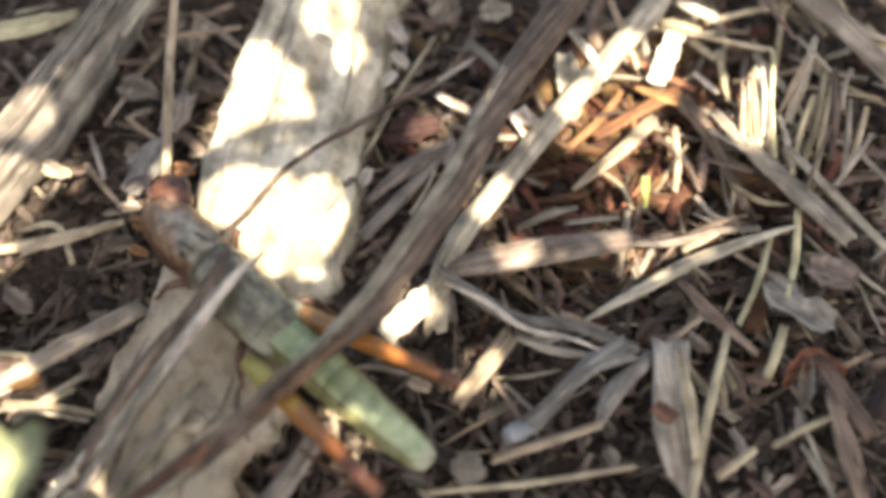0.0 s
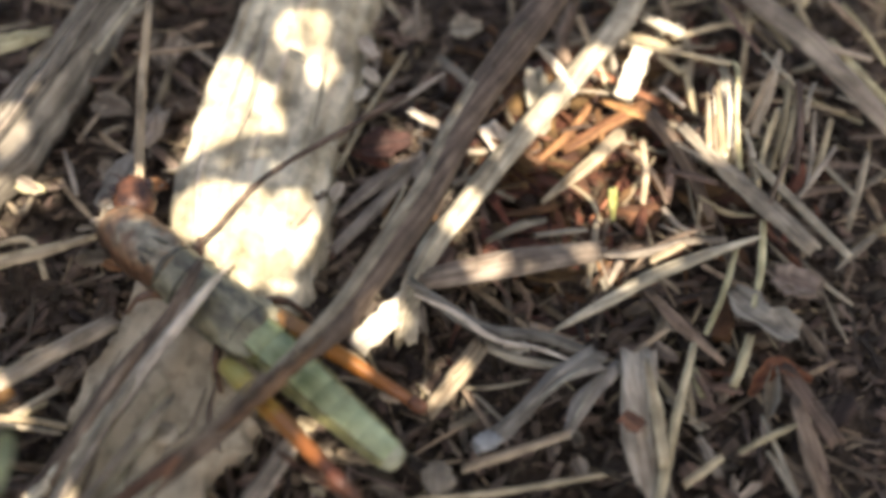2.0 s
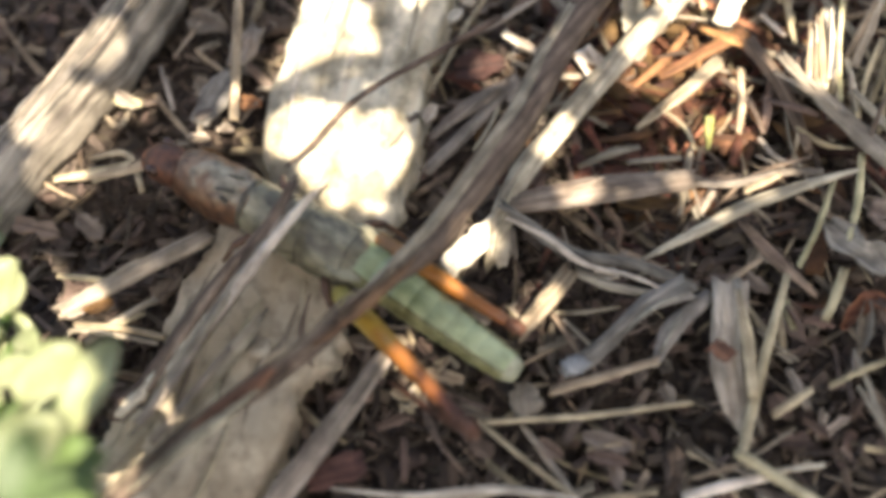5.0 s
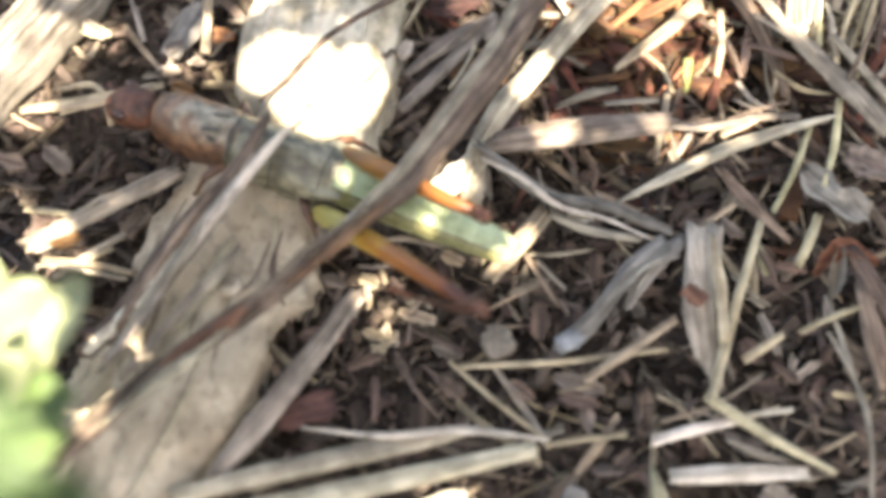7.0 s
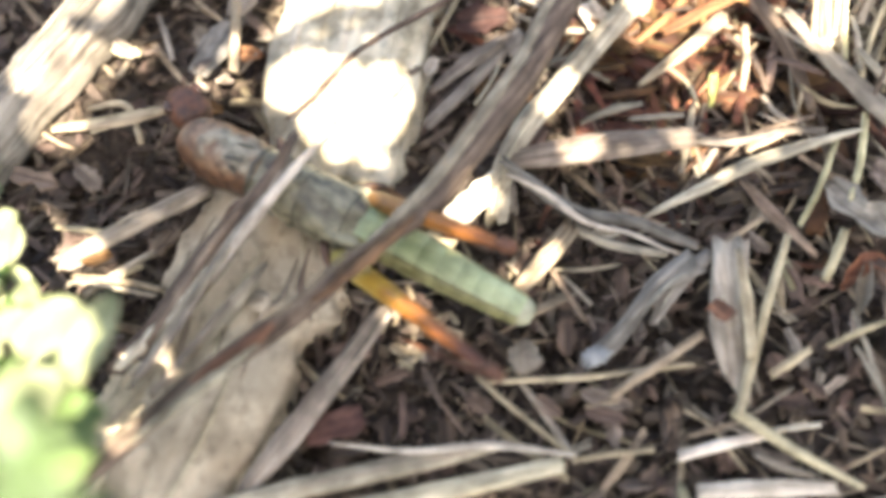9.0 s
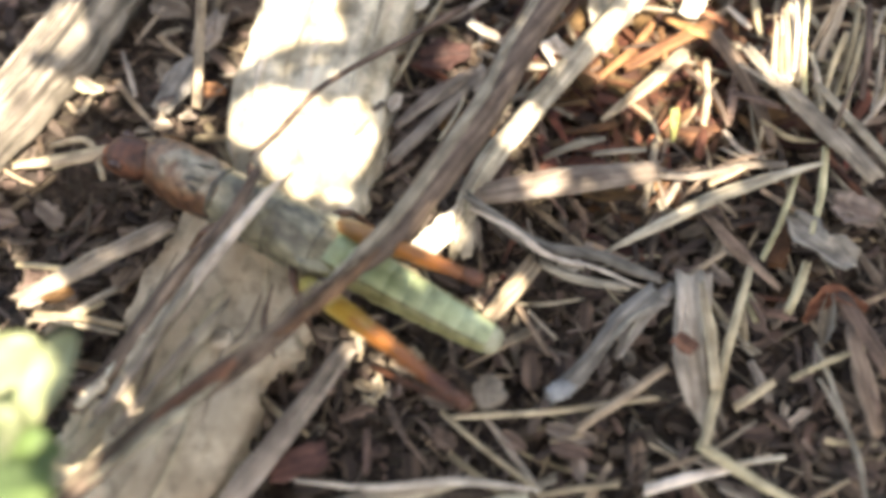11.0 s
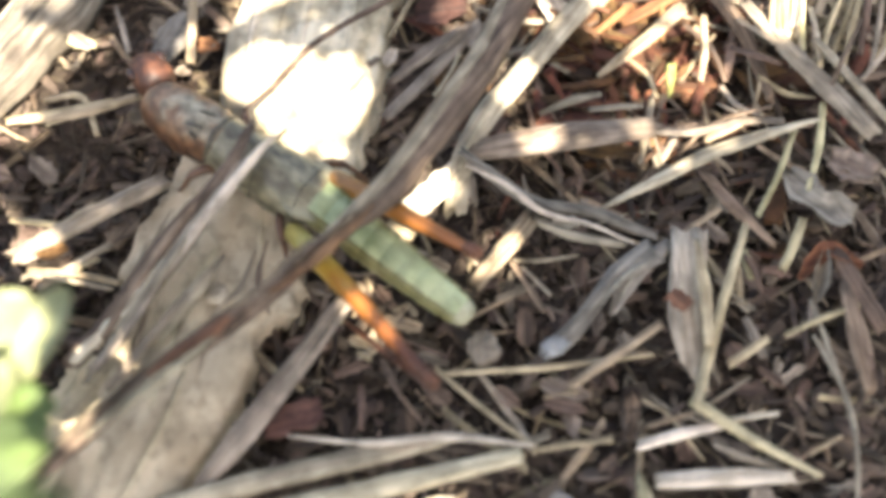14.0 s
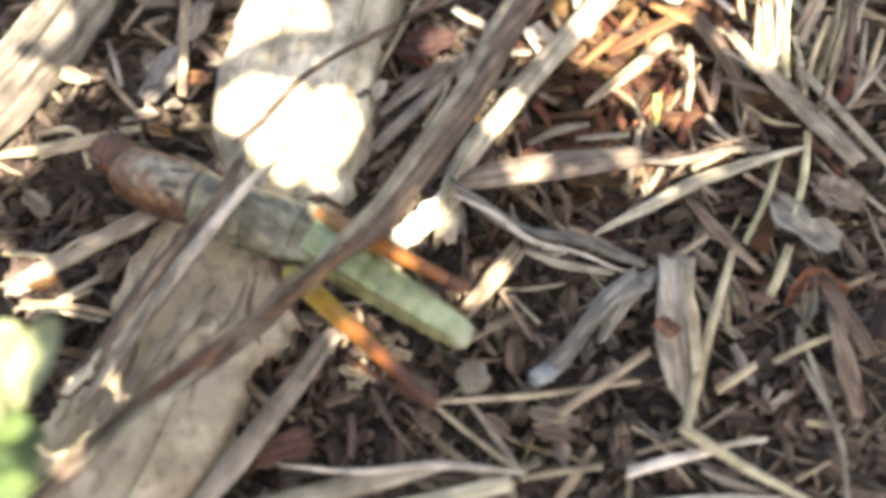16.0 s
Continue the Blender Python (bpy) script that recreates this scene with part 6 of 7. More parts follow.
chip(((0.00406, -0.00091, 0.00150), (0.00478, 0.00013, 0.00160)), 0.00060, 0.3, DEADLEAF, (0.5, 1, 0.7, 0.9, 0.4), curl=0.01, label="small crumbly tan chip on the mulch")
chip(((-0.00574, -0.01108, 0.00150), (-0.00441, -0.01002, 0.00160)), 0.00052, 0.3, STRAW, (0.5, 1, 0.7, 0.9, 0.4), curl=0.01, label="small crumbly tan chip on the mulch")
chip(((-0.00450, -0.01103, 0.00150), (-0.00447, -0.00935, 0.00160)), 0.00052, 0.3, BARE, (0.5, 1, 0.7, 0.9, 0.4), curl=0.13, label="small crumbly tan chip on the mulch")
chip(((-0.00336, -0.01064, 0.00150), (-0.00326, -0.00847, 0.00160)), 0.00036, 0.3, DEADLEAF, (0.5, 1, 0.7, 0.9, 0.4), curl=0.27, label="small crumbly tan chip on the mulch")
chip(((-0.00554, -0.01165, 0.00150), (-0.00705, -0.01081, 0.00160)), 0.00061, 0.3, STRAW, (0.5, 1, 0.7, 0.9, 0.4), curl=-0.08, label="small crumbly tan chip on the mulch")
chip(((-0.00692, -0.01157, 0.00150), (-0.00549, -0.01029, 0.00160)), 0.00037, 0.3, BARE, (0.5, 1, 0.7, 0.9, 0.4), curl=-0.22, label="small crumbly tan chip on the mulch")

# ---- loose heap of short straws ----
def strew(count, around, seed):
    """Short loose straws, each a thing of its own, out of a few cut pieces."""
    rng = random.Random(seed)
    cuts = []
    for k in range(12):
        length, width = rng.uniform(0.004, 0.012), rng.uniform(0.0004, 0.0011)
        line = smooth_line([(-length / 2, 0, 0), (0, rng.uniform(-0.1, 0.1) * length, rng.uniform(0, 0.06) * length), (length / 2, 0, 0)], 8)
        bm = bmesh.new()
        lofted(bm, line, width, rng.uniform(0.3, 0.8), (0.6, 1, 0.9, rng.uniform(0.2, 0.8)), rng, ring=6)
        bmesh.ops.recalc_face_normals(bm, faces=bm.faces)
        cuts.append(mesh_of("straw", bm, (BARE, GREY, STRAW, GREY, BROWN, BARE)[k % 6]))
    for _ in range(count):
        x, y = rng.gauss(around[0], around[2]), rng.gauss(around[1], around[3])
        if ((x - 0.0245) / 0.012) ** 2 + ((y - 0.0265) / 0.010) ** 2 < 1 and rng.random() < 0.75:
            continue
        ob = new("straw", rng.choice(cuts))
        ob.matrix_world = pose(x, y, ground_height(x, y) + rng.uniform(0.0008, 0.0048), rng.gauss(0, 20), rng.gauss(0, 12), rng.uniform(0, 360))
        tagged(ob, "short tan straw in a loose heap on mulch", "straw", "loose heap of short straw")


strew(130, (0.030, 0.036, 0.024, 0.016), 6)
strew(30, (0.034, 0.0, 0.02, 0.02), 9)

def flakes(count, box, seed):
    """Flat chips of bark and rotten wood, each a thing of its own, out of a few torn shapes."""
    rng = random.Random(seed)
    kinds = []
    for k in range(18):
        length = rng.uniform(0.0016, 0.0046)
        width, n, off = length * rng.uniform(0.2, 0.58), 9, rng.random() * 60
        bm = bmesh.new()
        top, low = [], []
        for i in range(n):
            u = 2 * i / (n - 1) - 1
            half = width / 2 * (1 - abs(u) ** rng.uniform(3, 7)) ** 0.5 if abs(u) < 1 else width * rng.uniform(0.12, 0.3)
            row = [Vector((u * length / 2 * (1 + 0.45 * noise.noise(Vector((off, v * 2.6, 0)))), v * half * (1 + 0.8 * noise.noise(Vector((off, i * 1.7, v * 0.8)))), 0.10 * width * noise.noise(Vector((off, u * 1.3, v * 1.3))) + 0.12 * width * v * v * rng.uniform(0.4, 1))) for v in (-1, -0.5, 0, 0.5, 1)]
            top.append([bm.verts.new(q + Vector((0, 0, width * 0.07))) for q in row])
            low.append([bm.verts.new(q - Vector((0, 0, width * 0.07))) for q in row])
        for i in range(n - 1):
            for j in range(4):
                bm.faces.new((top[i][j], top[i + 1][j], top[i + 1][j + 1], top[i][j + 1]))
                bm.faces.new((low[i][j], low[i][j + 1], low[i + 1][j + 1], low[i + 1][j]))
            bm.faces.new((top[i][0], low[i][0], low[i + 1][0], top[i + 1][0]))
            bm.faces.new((top[i][4], top[i + 1][4], low[i + 1][4], low[i][4]))
        for i in (0, n - 1):
            for j in range(4):
                bm.faces.new((top[i][j], top[i][j + 1], low[i][j + 1], low[i][j]))
        bmesh.ops.recalc_face_normals(bm, faces=bm.faces)
        kinds.append(mesh_of("wood_chip", bm, (BROWN, MUDDY, BROWN, MUDDY, DEADLEAF, MUDDY, BROWN, MUDDY, GREY)[k % 9]))
    for _ in range(count):
        x, y = rng.uniform(box[0], box[1]), rng.uniform(box[2], box[3])
        ob = new("wood_chip", rng.choice(kinds))
        ob.matrix_world = pose(x, y, ground_height(x, y) + rng.uniform(0.0012, 0.0026), rng.gauss(0, 16), rng.gauss(0, 16), rng.uniform(0, 360))
        tagged(ob, "small brown bark chip lying in the mulch", "wood chip", "loose bark chips")


flakes(190, (-0.012, 0.050, -0.034, 0.010), 31)
flakes(50, (-0.050, -0.022, -0.004, 0.048), 32)
flakes(45, (0.002, 0.045, 0.010, 0.050), 33)

# ---- the insect ----
def tube(bm, stations, ring=20, mats=None, lumpy=0.03):
    """A body part along x: stations of (x, z of the middle, half width, half height)."""
    rows = []
    for x, z, w, h in stations:
        row = []
        for j in range(ring):
            c, d = math.cos(2 * math.pi * j / ring), math.sin(2 * math.pi * j / ring)
            r = 1 + lumpy * (noise.noise(Vector((x * 0.9, c * 2, d * 2))) + 0.6 * noise.noise(Vector((x * 2.3, c * 5, d * 5 + 7))))
            row.append(bm.verts.new((x * 1e-3, w * r * 1e-3 * c, (z + h * r * d) * 1e-3)))
        rows.append(row)
    for i, (a, b) in enumerate(zip(rows, rows[1:])):
        for j in range(ring):
            f = bm.faces.new((a[j], a[(j + 1) % ring], b[(j + 1) % ring], b[j]))
            f.material_index = mats(i, (j + 0.5) / ring) if mats else 0
    bm.faces.new(rows[0])
    bm.faces.new(rows[-1][::-1])
    bmesh.ops.recalc_face_normals(bm, faces=bm.faces)


def fine(stations, n=26):
    """More stations on a smooth line through the given ones."""
    q = smooth_line([Vector(s[:3]) for s in stations], n), smooth_line([Vector((s[3], 0, 0)) for s in stations], n)
    return [(*a, b.x) for a, b in zip(*q)]


def rounded(x0, x1, w, h, n=9, z=0.0, tail=1.0):
    """Stations of an egg between x0 and x1."""
    out = []
    for i in range(n + 1):
        u = i / n
        s = max(0.05, math.sin(math.pi * u) ** 0.55) * (1 + (tail - 1) * u)
        out.append((x0 + (x1 - x0) * (1 - math.cos(math.pi * u)) / 2, z, w * s, h * s))
    return out


def limb(bm, pts, widths, rng=RNG, ring=10, mat=0):
    lofted(bm, smooth_line([Vector(p) * 1e-3 for p in pts], 12), 1e-3, 1.0, widths, rng, ridges=0.0, ring=ring, jag=0.0, wob=0.0, mat=mat)


hopper = new("grasshopper")
tagged(hopper, "green and brown grasshopper with orange hind legs, on the wood", "grasshopper")

bm = bmesh.new()
tube(bm, fine([(-0.6, -0.1, 2.3, 2.3), (0.4, -0.3, 2.85, 3.0), (2.0, -0.5, 3.15, 3.6), (4.2, -0.6, 3.25, 3.8), (6.6, -0.6, 3.1, 3.7), (9.2, -0.6, 2.95, 3.5), (13.0, -0.5, 2.8, 3.3), (14.8, -0.2, 2.4, 2.5)]), 36, lumpy=0.10)
thorax = part("thorax", bm, GREYGREEN_C, hopper, "grey-green thorax")
for x in (1.0, 3.4, 6.2, 9.0):
    bm = bmesh.new()
    d = (0, 0.12)[x > 2]
    tube(bm, [(x - 0.14, -0.45, 2.6, 3.0), (x - 0.08, -0.45, 3.04 + d, 3.42 + d), (x + 0.08, -0.45, 3.06 + d, 3.45 + d), (x + 0.14, -0.45, 2.6, 3.0)], 36, lumpy=0.10)
    part("seam", bm, DARK_C, thorax, "dark seam")
for s in (1, -1):
    bm = bmesh.new()
    lofted(bm, smooth_line([Vector(p) * 1e-3 for p in ((2.5, s * 2.4, 1.5), (0.5, s * 2.5, 1.5), (-1.6, s * 2.4, 1.3))], 10), 1.7e-3, 0.25, (0.5, 1, 0.8, 0.2), RNG, ring=12, jag=0, wob=0)
    part("wing_pad", bm, GREYGREEN_C, thorax, "short wing pad")

# pronotum: orange-brown sides, grey saddle with dark lines on top
bm = bmesh.new()
tube(bm, fine([(-4.9, -0.3, 2.6, 3.0), (-3.9, -0.4, 2.95, 3.6), (-1.8, -0.6, 3.05, 3.95), (0.2, -0.8, 3.05, 4.05), (2.0, -0.8, 2.9, 3.8), (3.6, -0.6, 2.55, 3.1), (4.6, -0.2, 1.9, 2.0)]), 32, lumpy=0.07)
pronotum = part("pronotum", bm, SHIELD_C, hopper, "brown front shield with a grey back")
for y0, x0, y1, x1 in ((1.0, -3.4, 1.5, -1.4), (-0.8, -3.5, -0.3, -1.9), (2.1, -3.2, 2.0, -2.2)):
    bm = bmesh.new()
    limb(bm, [(x0, y0, 3.2 - 0.14 * y0 * y0), ((x0 + x1) / 2, (y0 + y1) / 2, 3.34 - 0.14 * y0 * y0), (x1, y1, 3.3 - 0.14 * y1 * y1)], (0.4, 0.5, 0.2))
    part("dark_line", bm, DARK_C, pronotum)
bm = bmesh.new()
tube(bm, [(-4.75, 0.15, 2.5, 2.6), (-4.6, 0.15, 2.82, 2.86), (-4.25, 0.2, 2.93, 2.98), (-4.1, 0.2, 2.6, 2.7)], 32, lumpy=0.13)
part("collar", bm, DARK_C, pronotum, "dark rear edge")

# head, on its own neck
bm = bmesh.new()
tube(bm, rounded(-2.4, 2.3, 2.2, 2.35, 12, -0.3), 28, lumpy=0.06)
insect_head = part("head", bm, HEAD_C, hopper, "dark reddish-brown rounded head")
for s in (1, -1):
    bm = bmesh.new()
    bmesh.ops.create_icosphere(bm, subdivisions=2, radius=0.00075, matrix=Matrix.Translation((0.0006, s * 0.00178, 0.0009)) @ Matrix.Diagonal((1.2, 0.7, 1, 1)))
    part("eye", bm, EYE_C, insect_head, "dark glossy eye")
    bm = bmesh.new()
    limb(bm, [(1.4, s * 0.6, 0.9), (2.6, s * 1.2, 0.9), (3.6, s * 2.0, 0.4)], (0.28, 0.22, 0.12), ring=6)
    part("antenna", bm, HEAD_C, insect_head)
bm = bmesh.new()
tube(bm, rounded(0.7, 3.1, 1.5, 1.7, 8, -0.8), 18)
part("mouthparts", bm, RUST_C, insect_head, "orange-brown mouthparts")

# abdomen: overlapping green rings, olive sides under a dark line, pale blunt tip
bm = bmesh.new()
tube(bm, [(0.3, 0, 2.0, 2.0), (-4, 0, 2.05, 2.0), (-10, 0, 1.85, 1.7), (-14, 0, 1.5, 1.35), (-16.5, 0, 1.1, 0.9)], 24)
abdomen = part("abdomen", bm, DARK_C, hopper, "green segmented abdomen")
WIDTHS = (2.5, 2.5, 2.42, 2.34, 2.25, 2.14, 2.02, 1.9, 1.77, 1.6)


def shade(i, u):
    u = min(u, abs(0.5 - u)) if u < 0.5 else -min(u - 0.5, 1 - u)
    return 1 if 0.10 < u < 0.135 else 2 if u <= 0.10 else 0


prev = 0.6
for k in range(9):
    length = (2.6, 2.5, 2.4, 2.3, 2.2, 2.1, 1.95, 1.85, 1.6)[k]
    w, nxt = WIDTHS[k], WIDTHS[k + 1]
    x0, x1 = prev, prev - length
    bm = bmesh.new()
    tube(bm, [(x0, 0, w * 0.93, w * 0.88), (x0 - 0.15, 0, w * 0.98, w * 0.925), ((x0 + x1) / 2, 0, (w + nxt) / 2 * 1.01, (w + nxt) / 2 * 0.95), (x1 - 0.1, 0, nxt * 1.03, nxt * 0.975), (x1 - 0.25, 0, nxt * 0.97, nxt * 0.9)], 48, shade)
    part("abdomen_ring", bm, (GREEN_C, STRIPE_C, SIDE_C), abdomen)
    prev = x1 + 0.12
bm = bmesh.new()
tube(bm, rounded(prev + 1.5, prev - 1.6, 1.52, 1.38, 14), 20)
abdomen_tip = part("abdomen_tip", bm, TIP_C, abdomen, "pale blunt tip")


def hind_leg(side, k):
    """Thick thigh along -x from the hip, thin shin folded back under it."""
    bm = bmesh.new()
    tube(bm, [(1.6, 0, 0.5, 0.6), (0.8, 0, 1.0, 1.15), (-2.0, 0.2, 1.10, 1.35), (-5.0 * k, 0.35, 1.00, 1.32), (-9.5 * k, 0.3, 0.82, 1.1), (-13.5 * k, 0.1, 0.66, 0.8), (-16.5 * k, 0, 0.55, 0.6)], 16)
    leg = part("hind_thigh", bm, LEG_C if side > 0 else AMBER_C, hopper, "thick orange hind thigh with yellow base" if side > 0 else "thick amber hind thigh with dark knee")
    bm = bmesh.new()
    tube(bm, rounded(-16.0 * k, -16.0 * k - 2.2, 0.75, 0.85, 8), 14)
    part("knee", bm, HEAD_C, leg, "dark red-brown knee")
    bm = bmesh.new()
    limb(bm, [(-17.0 * k, 0, -0.3), (-14.5 * k, side * 0.5, -1.6), (-9.5 * k, side * 1.0, -3.4), (-6.5 * k, side * 1.2, -4.6)], (0.7, 0.55, 0.5, 0.4))
    part("shin", bm, HEAD_C, leg, "thin dark red shin")
    return leg


hind_leg_right = hind_leg(-1, 1.02)
hind_leg_left = hind_leg(1, 1.29)
for s in (1, -1):
    for x, out, fore in ((3.0, 5.2, -2.5), (10.5, 4.6, 2.0)):
        bm = bmesh.new()
        limb(bm, [(x, s * 2.0, -1.6), (x + fore * 0.5, s * (out - 1.2), -0.4), (x + fore, s * out, -1.0)], (1.1, 1.0, 0.8))
        leg = part("foreleg", bm, TAN_C, hopper, "thin tan walking leg")
        bm = bmesh.new()
        limb(bm, [(x + fore, s * out, -1.0), (x + fore * 1.4, s * (out + 0.8), -3.2), (x + fore * 1.8, s * (out + 1.2), -4.6)], (0.65, 0.5, 0.35))
        part("shin", bm, TAN_C, leg)

# ---- weed with green leaves near the lens ----
def weed_leaf(base, tip, width, mat):
    """A soft toothed leaf on the weed, from its foot to its tip."""
    base, tip = Vector(base) - weed.location, Vector(tip) - weed.location
    length = (tip - base).length
    bm = bmesh.new()
    rows = []
    for i in range(25):
        u = i / 24
        w = width * max(0.04, math.sin(math.pi * (u * 0.93 + 0.04)) ** 0.7) * (1 + 0.06 * math.sin(u * 44))
        rows.append([bm.verts.new((length * u, w * v / 2, 0.14 * width * v * v + 0.12 * length * math.sin(math.pi * u) + 0.03 * width * math.sin(v * 7 + u * 9))) for v in (-1, -0.66, -0.33, 0, 0.33, 0.66, 1)])
    for a, b in zip(rows, rows[1:]):
        for j in range(6):
            bm.faces.new((a[j], a[j + 1], b[j + 1], b[j]))
    bmesh.ops.recalc_face_normals(bm, faces=bm.faces)
    ret = bmesh.ops.extrude_face_region(bm, geom=bm.faces[:])
    for q in ret["geom"]:
        if isinstance(q, bmesh.types.BMVert):
            q.co.z -= 0.00018
    bmesh.ops.recalc_face_normals(bm, faces=bm.faces)
    leaf = part("leaf", bm, mat, weed)
    leaf.matrix_basis = aim(base, tip - base)
    bm = bmesh.new()
    lofted(bm, smooth_line([(0, 0, 0.0002), (length * 0.5, 0, 0.12 * length), (length * 0.97, 0, 0.0004)], 10), 0.0006, 1, (1, 0.8, 0.2), RNG, ring=6)
    part("midrib", bm, mat, leaf)
    bm = bmesh.new()
    foot = Vector((0, 0, -0.001))
    lofted(bm, smooth_line([foot, foot.lerp(base, 0.5) + Vector((-0.002, -0.001, 0.003)), base], 10), 0.0011, 1, (1.2, 0.9, 0.6), RNG, ring=6)
    part("stalk", bm, LEAF, weed, "thin green leaf stalk")


weed = new("weed")
weed.location = (-0.0515, -0.0215, ground_height(-0.0515, -0.0215))
tagged(weed, "small green weed with soft toothed leaves in the sun", "weed")
# the dark shaded tone goes on the high leaves, the pale lit one lower
weed_leaf((-0.0249, -0.0347, 0.0490), (-0.0244, -0.0291, 0.0510), 0.0039, SHADEDWEED)
weed_leaf((-0.0269, -0.0364, 0.0480), (-0.0221, -0.0351, 0.0480), 0.0048, SHADEDWEED)
weed_leaf((-0.0248, -0.0352, 0.0470), (-0.0192, -0.0378, 0.0450), 0.0045, SHADEDWEED)
weed_leaf((-0.0483, -0.0084, 0.0080), (-0.0427, 0.0004, 0.0120), 0.0067, PALELITWEED)
weed_leaf((-0.0323, -0.0204, 0.0220), (-0.0286, -0.0131, 0.0240), 0.0038, PALELITWEED)
weed_leaf((-0.0373, -0.0168, 0.0200), (-0.0325, -0.0126, 0.0210), 0.0046, PALELITWEED)
weed_leaf((-0.0372, -0.0243, 0.0240), (-0.0320, -0.0201, 0.0240), 0.0055, PALELITWEED)
weed_leaf((-0.0362, -0.0200, 0.0210), (-0.0307, -0.0218, 0.0220), 0.0050, PALELITWEED)
weed_leaf((-0.0328, -0.0239, 0.0230), (-0.0283, -0.0229, 0.0240), 0.0045, MIDWEED)
weed_leaf((-0.0330, -0.0269, 0.0240), (-0.0281, -0.0262, 0.0250), 0.0048, MIDWEED)
weed_leaf((-0.0369, -0.0227, 0.0220), (-0.0323, -0.0248, 0.0230), 0.0055, PALELITWEED)
weed_leaf((-0.0346, -0.0229, 0.0200), (-0.0297, -0.0237, 0.0210), 0.0050, MIDWEED)
weed_leaf((-0.0354, -0.0140, 0.0140), (-0.0329, -0.0123, 0.0150), 0.0030, PALELITWEED)
clump = random.Random(23)
for _ in range(44):
    turn, r = clump.uniform(0, 6.283), clump.random() ** 0.5
    x, y, z = -0.0468 + 0.0068 * r * math.cos(turn), -0.0095 + 0.0110 * r * math.sin(turn), clump.uniform(0.006, 0.019)
    turn, r = clump.uniform(0, 6.283), clump.uniform(0.0025, 0.0052)
    weed_leaf((x, y, z), (x + r * math.cos(turn), y + r * math.sin(turn), z + clump.uniform(-0.001, 0.002)), r * clump.uniform(0.55, 0.85), PALELITWEED)


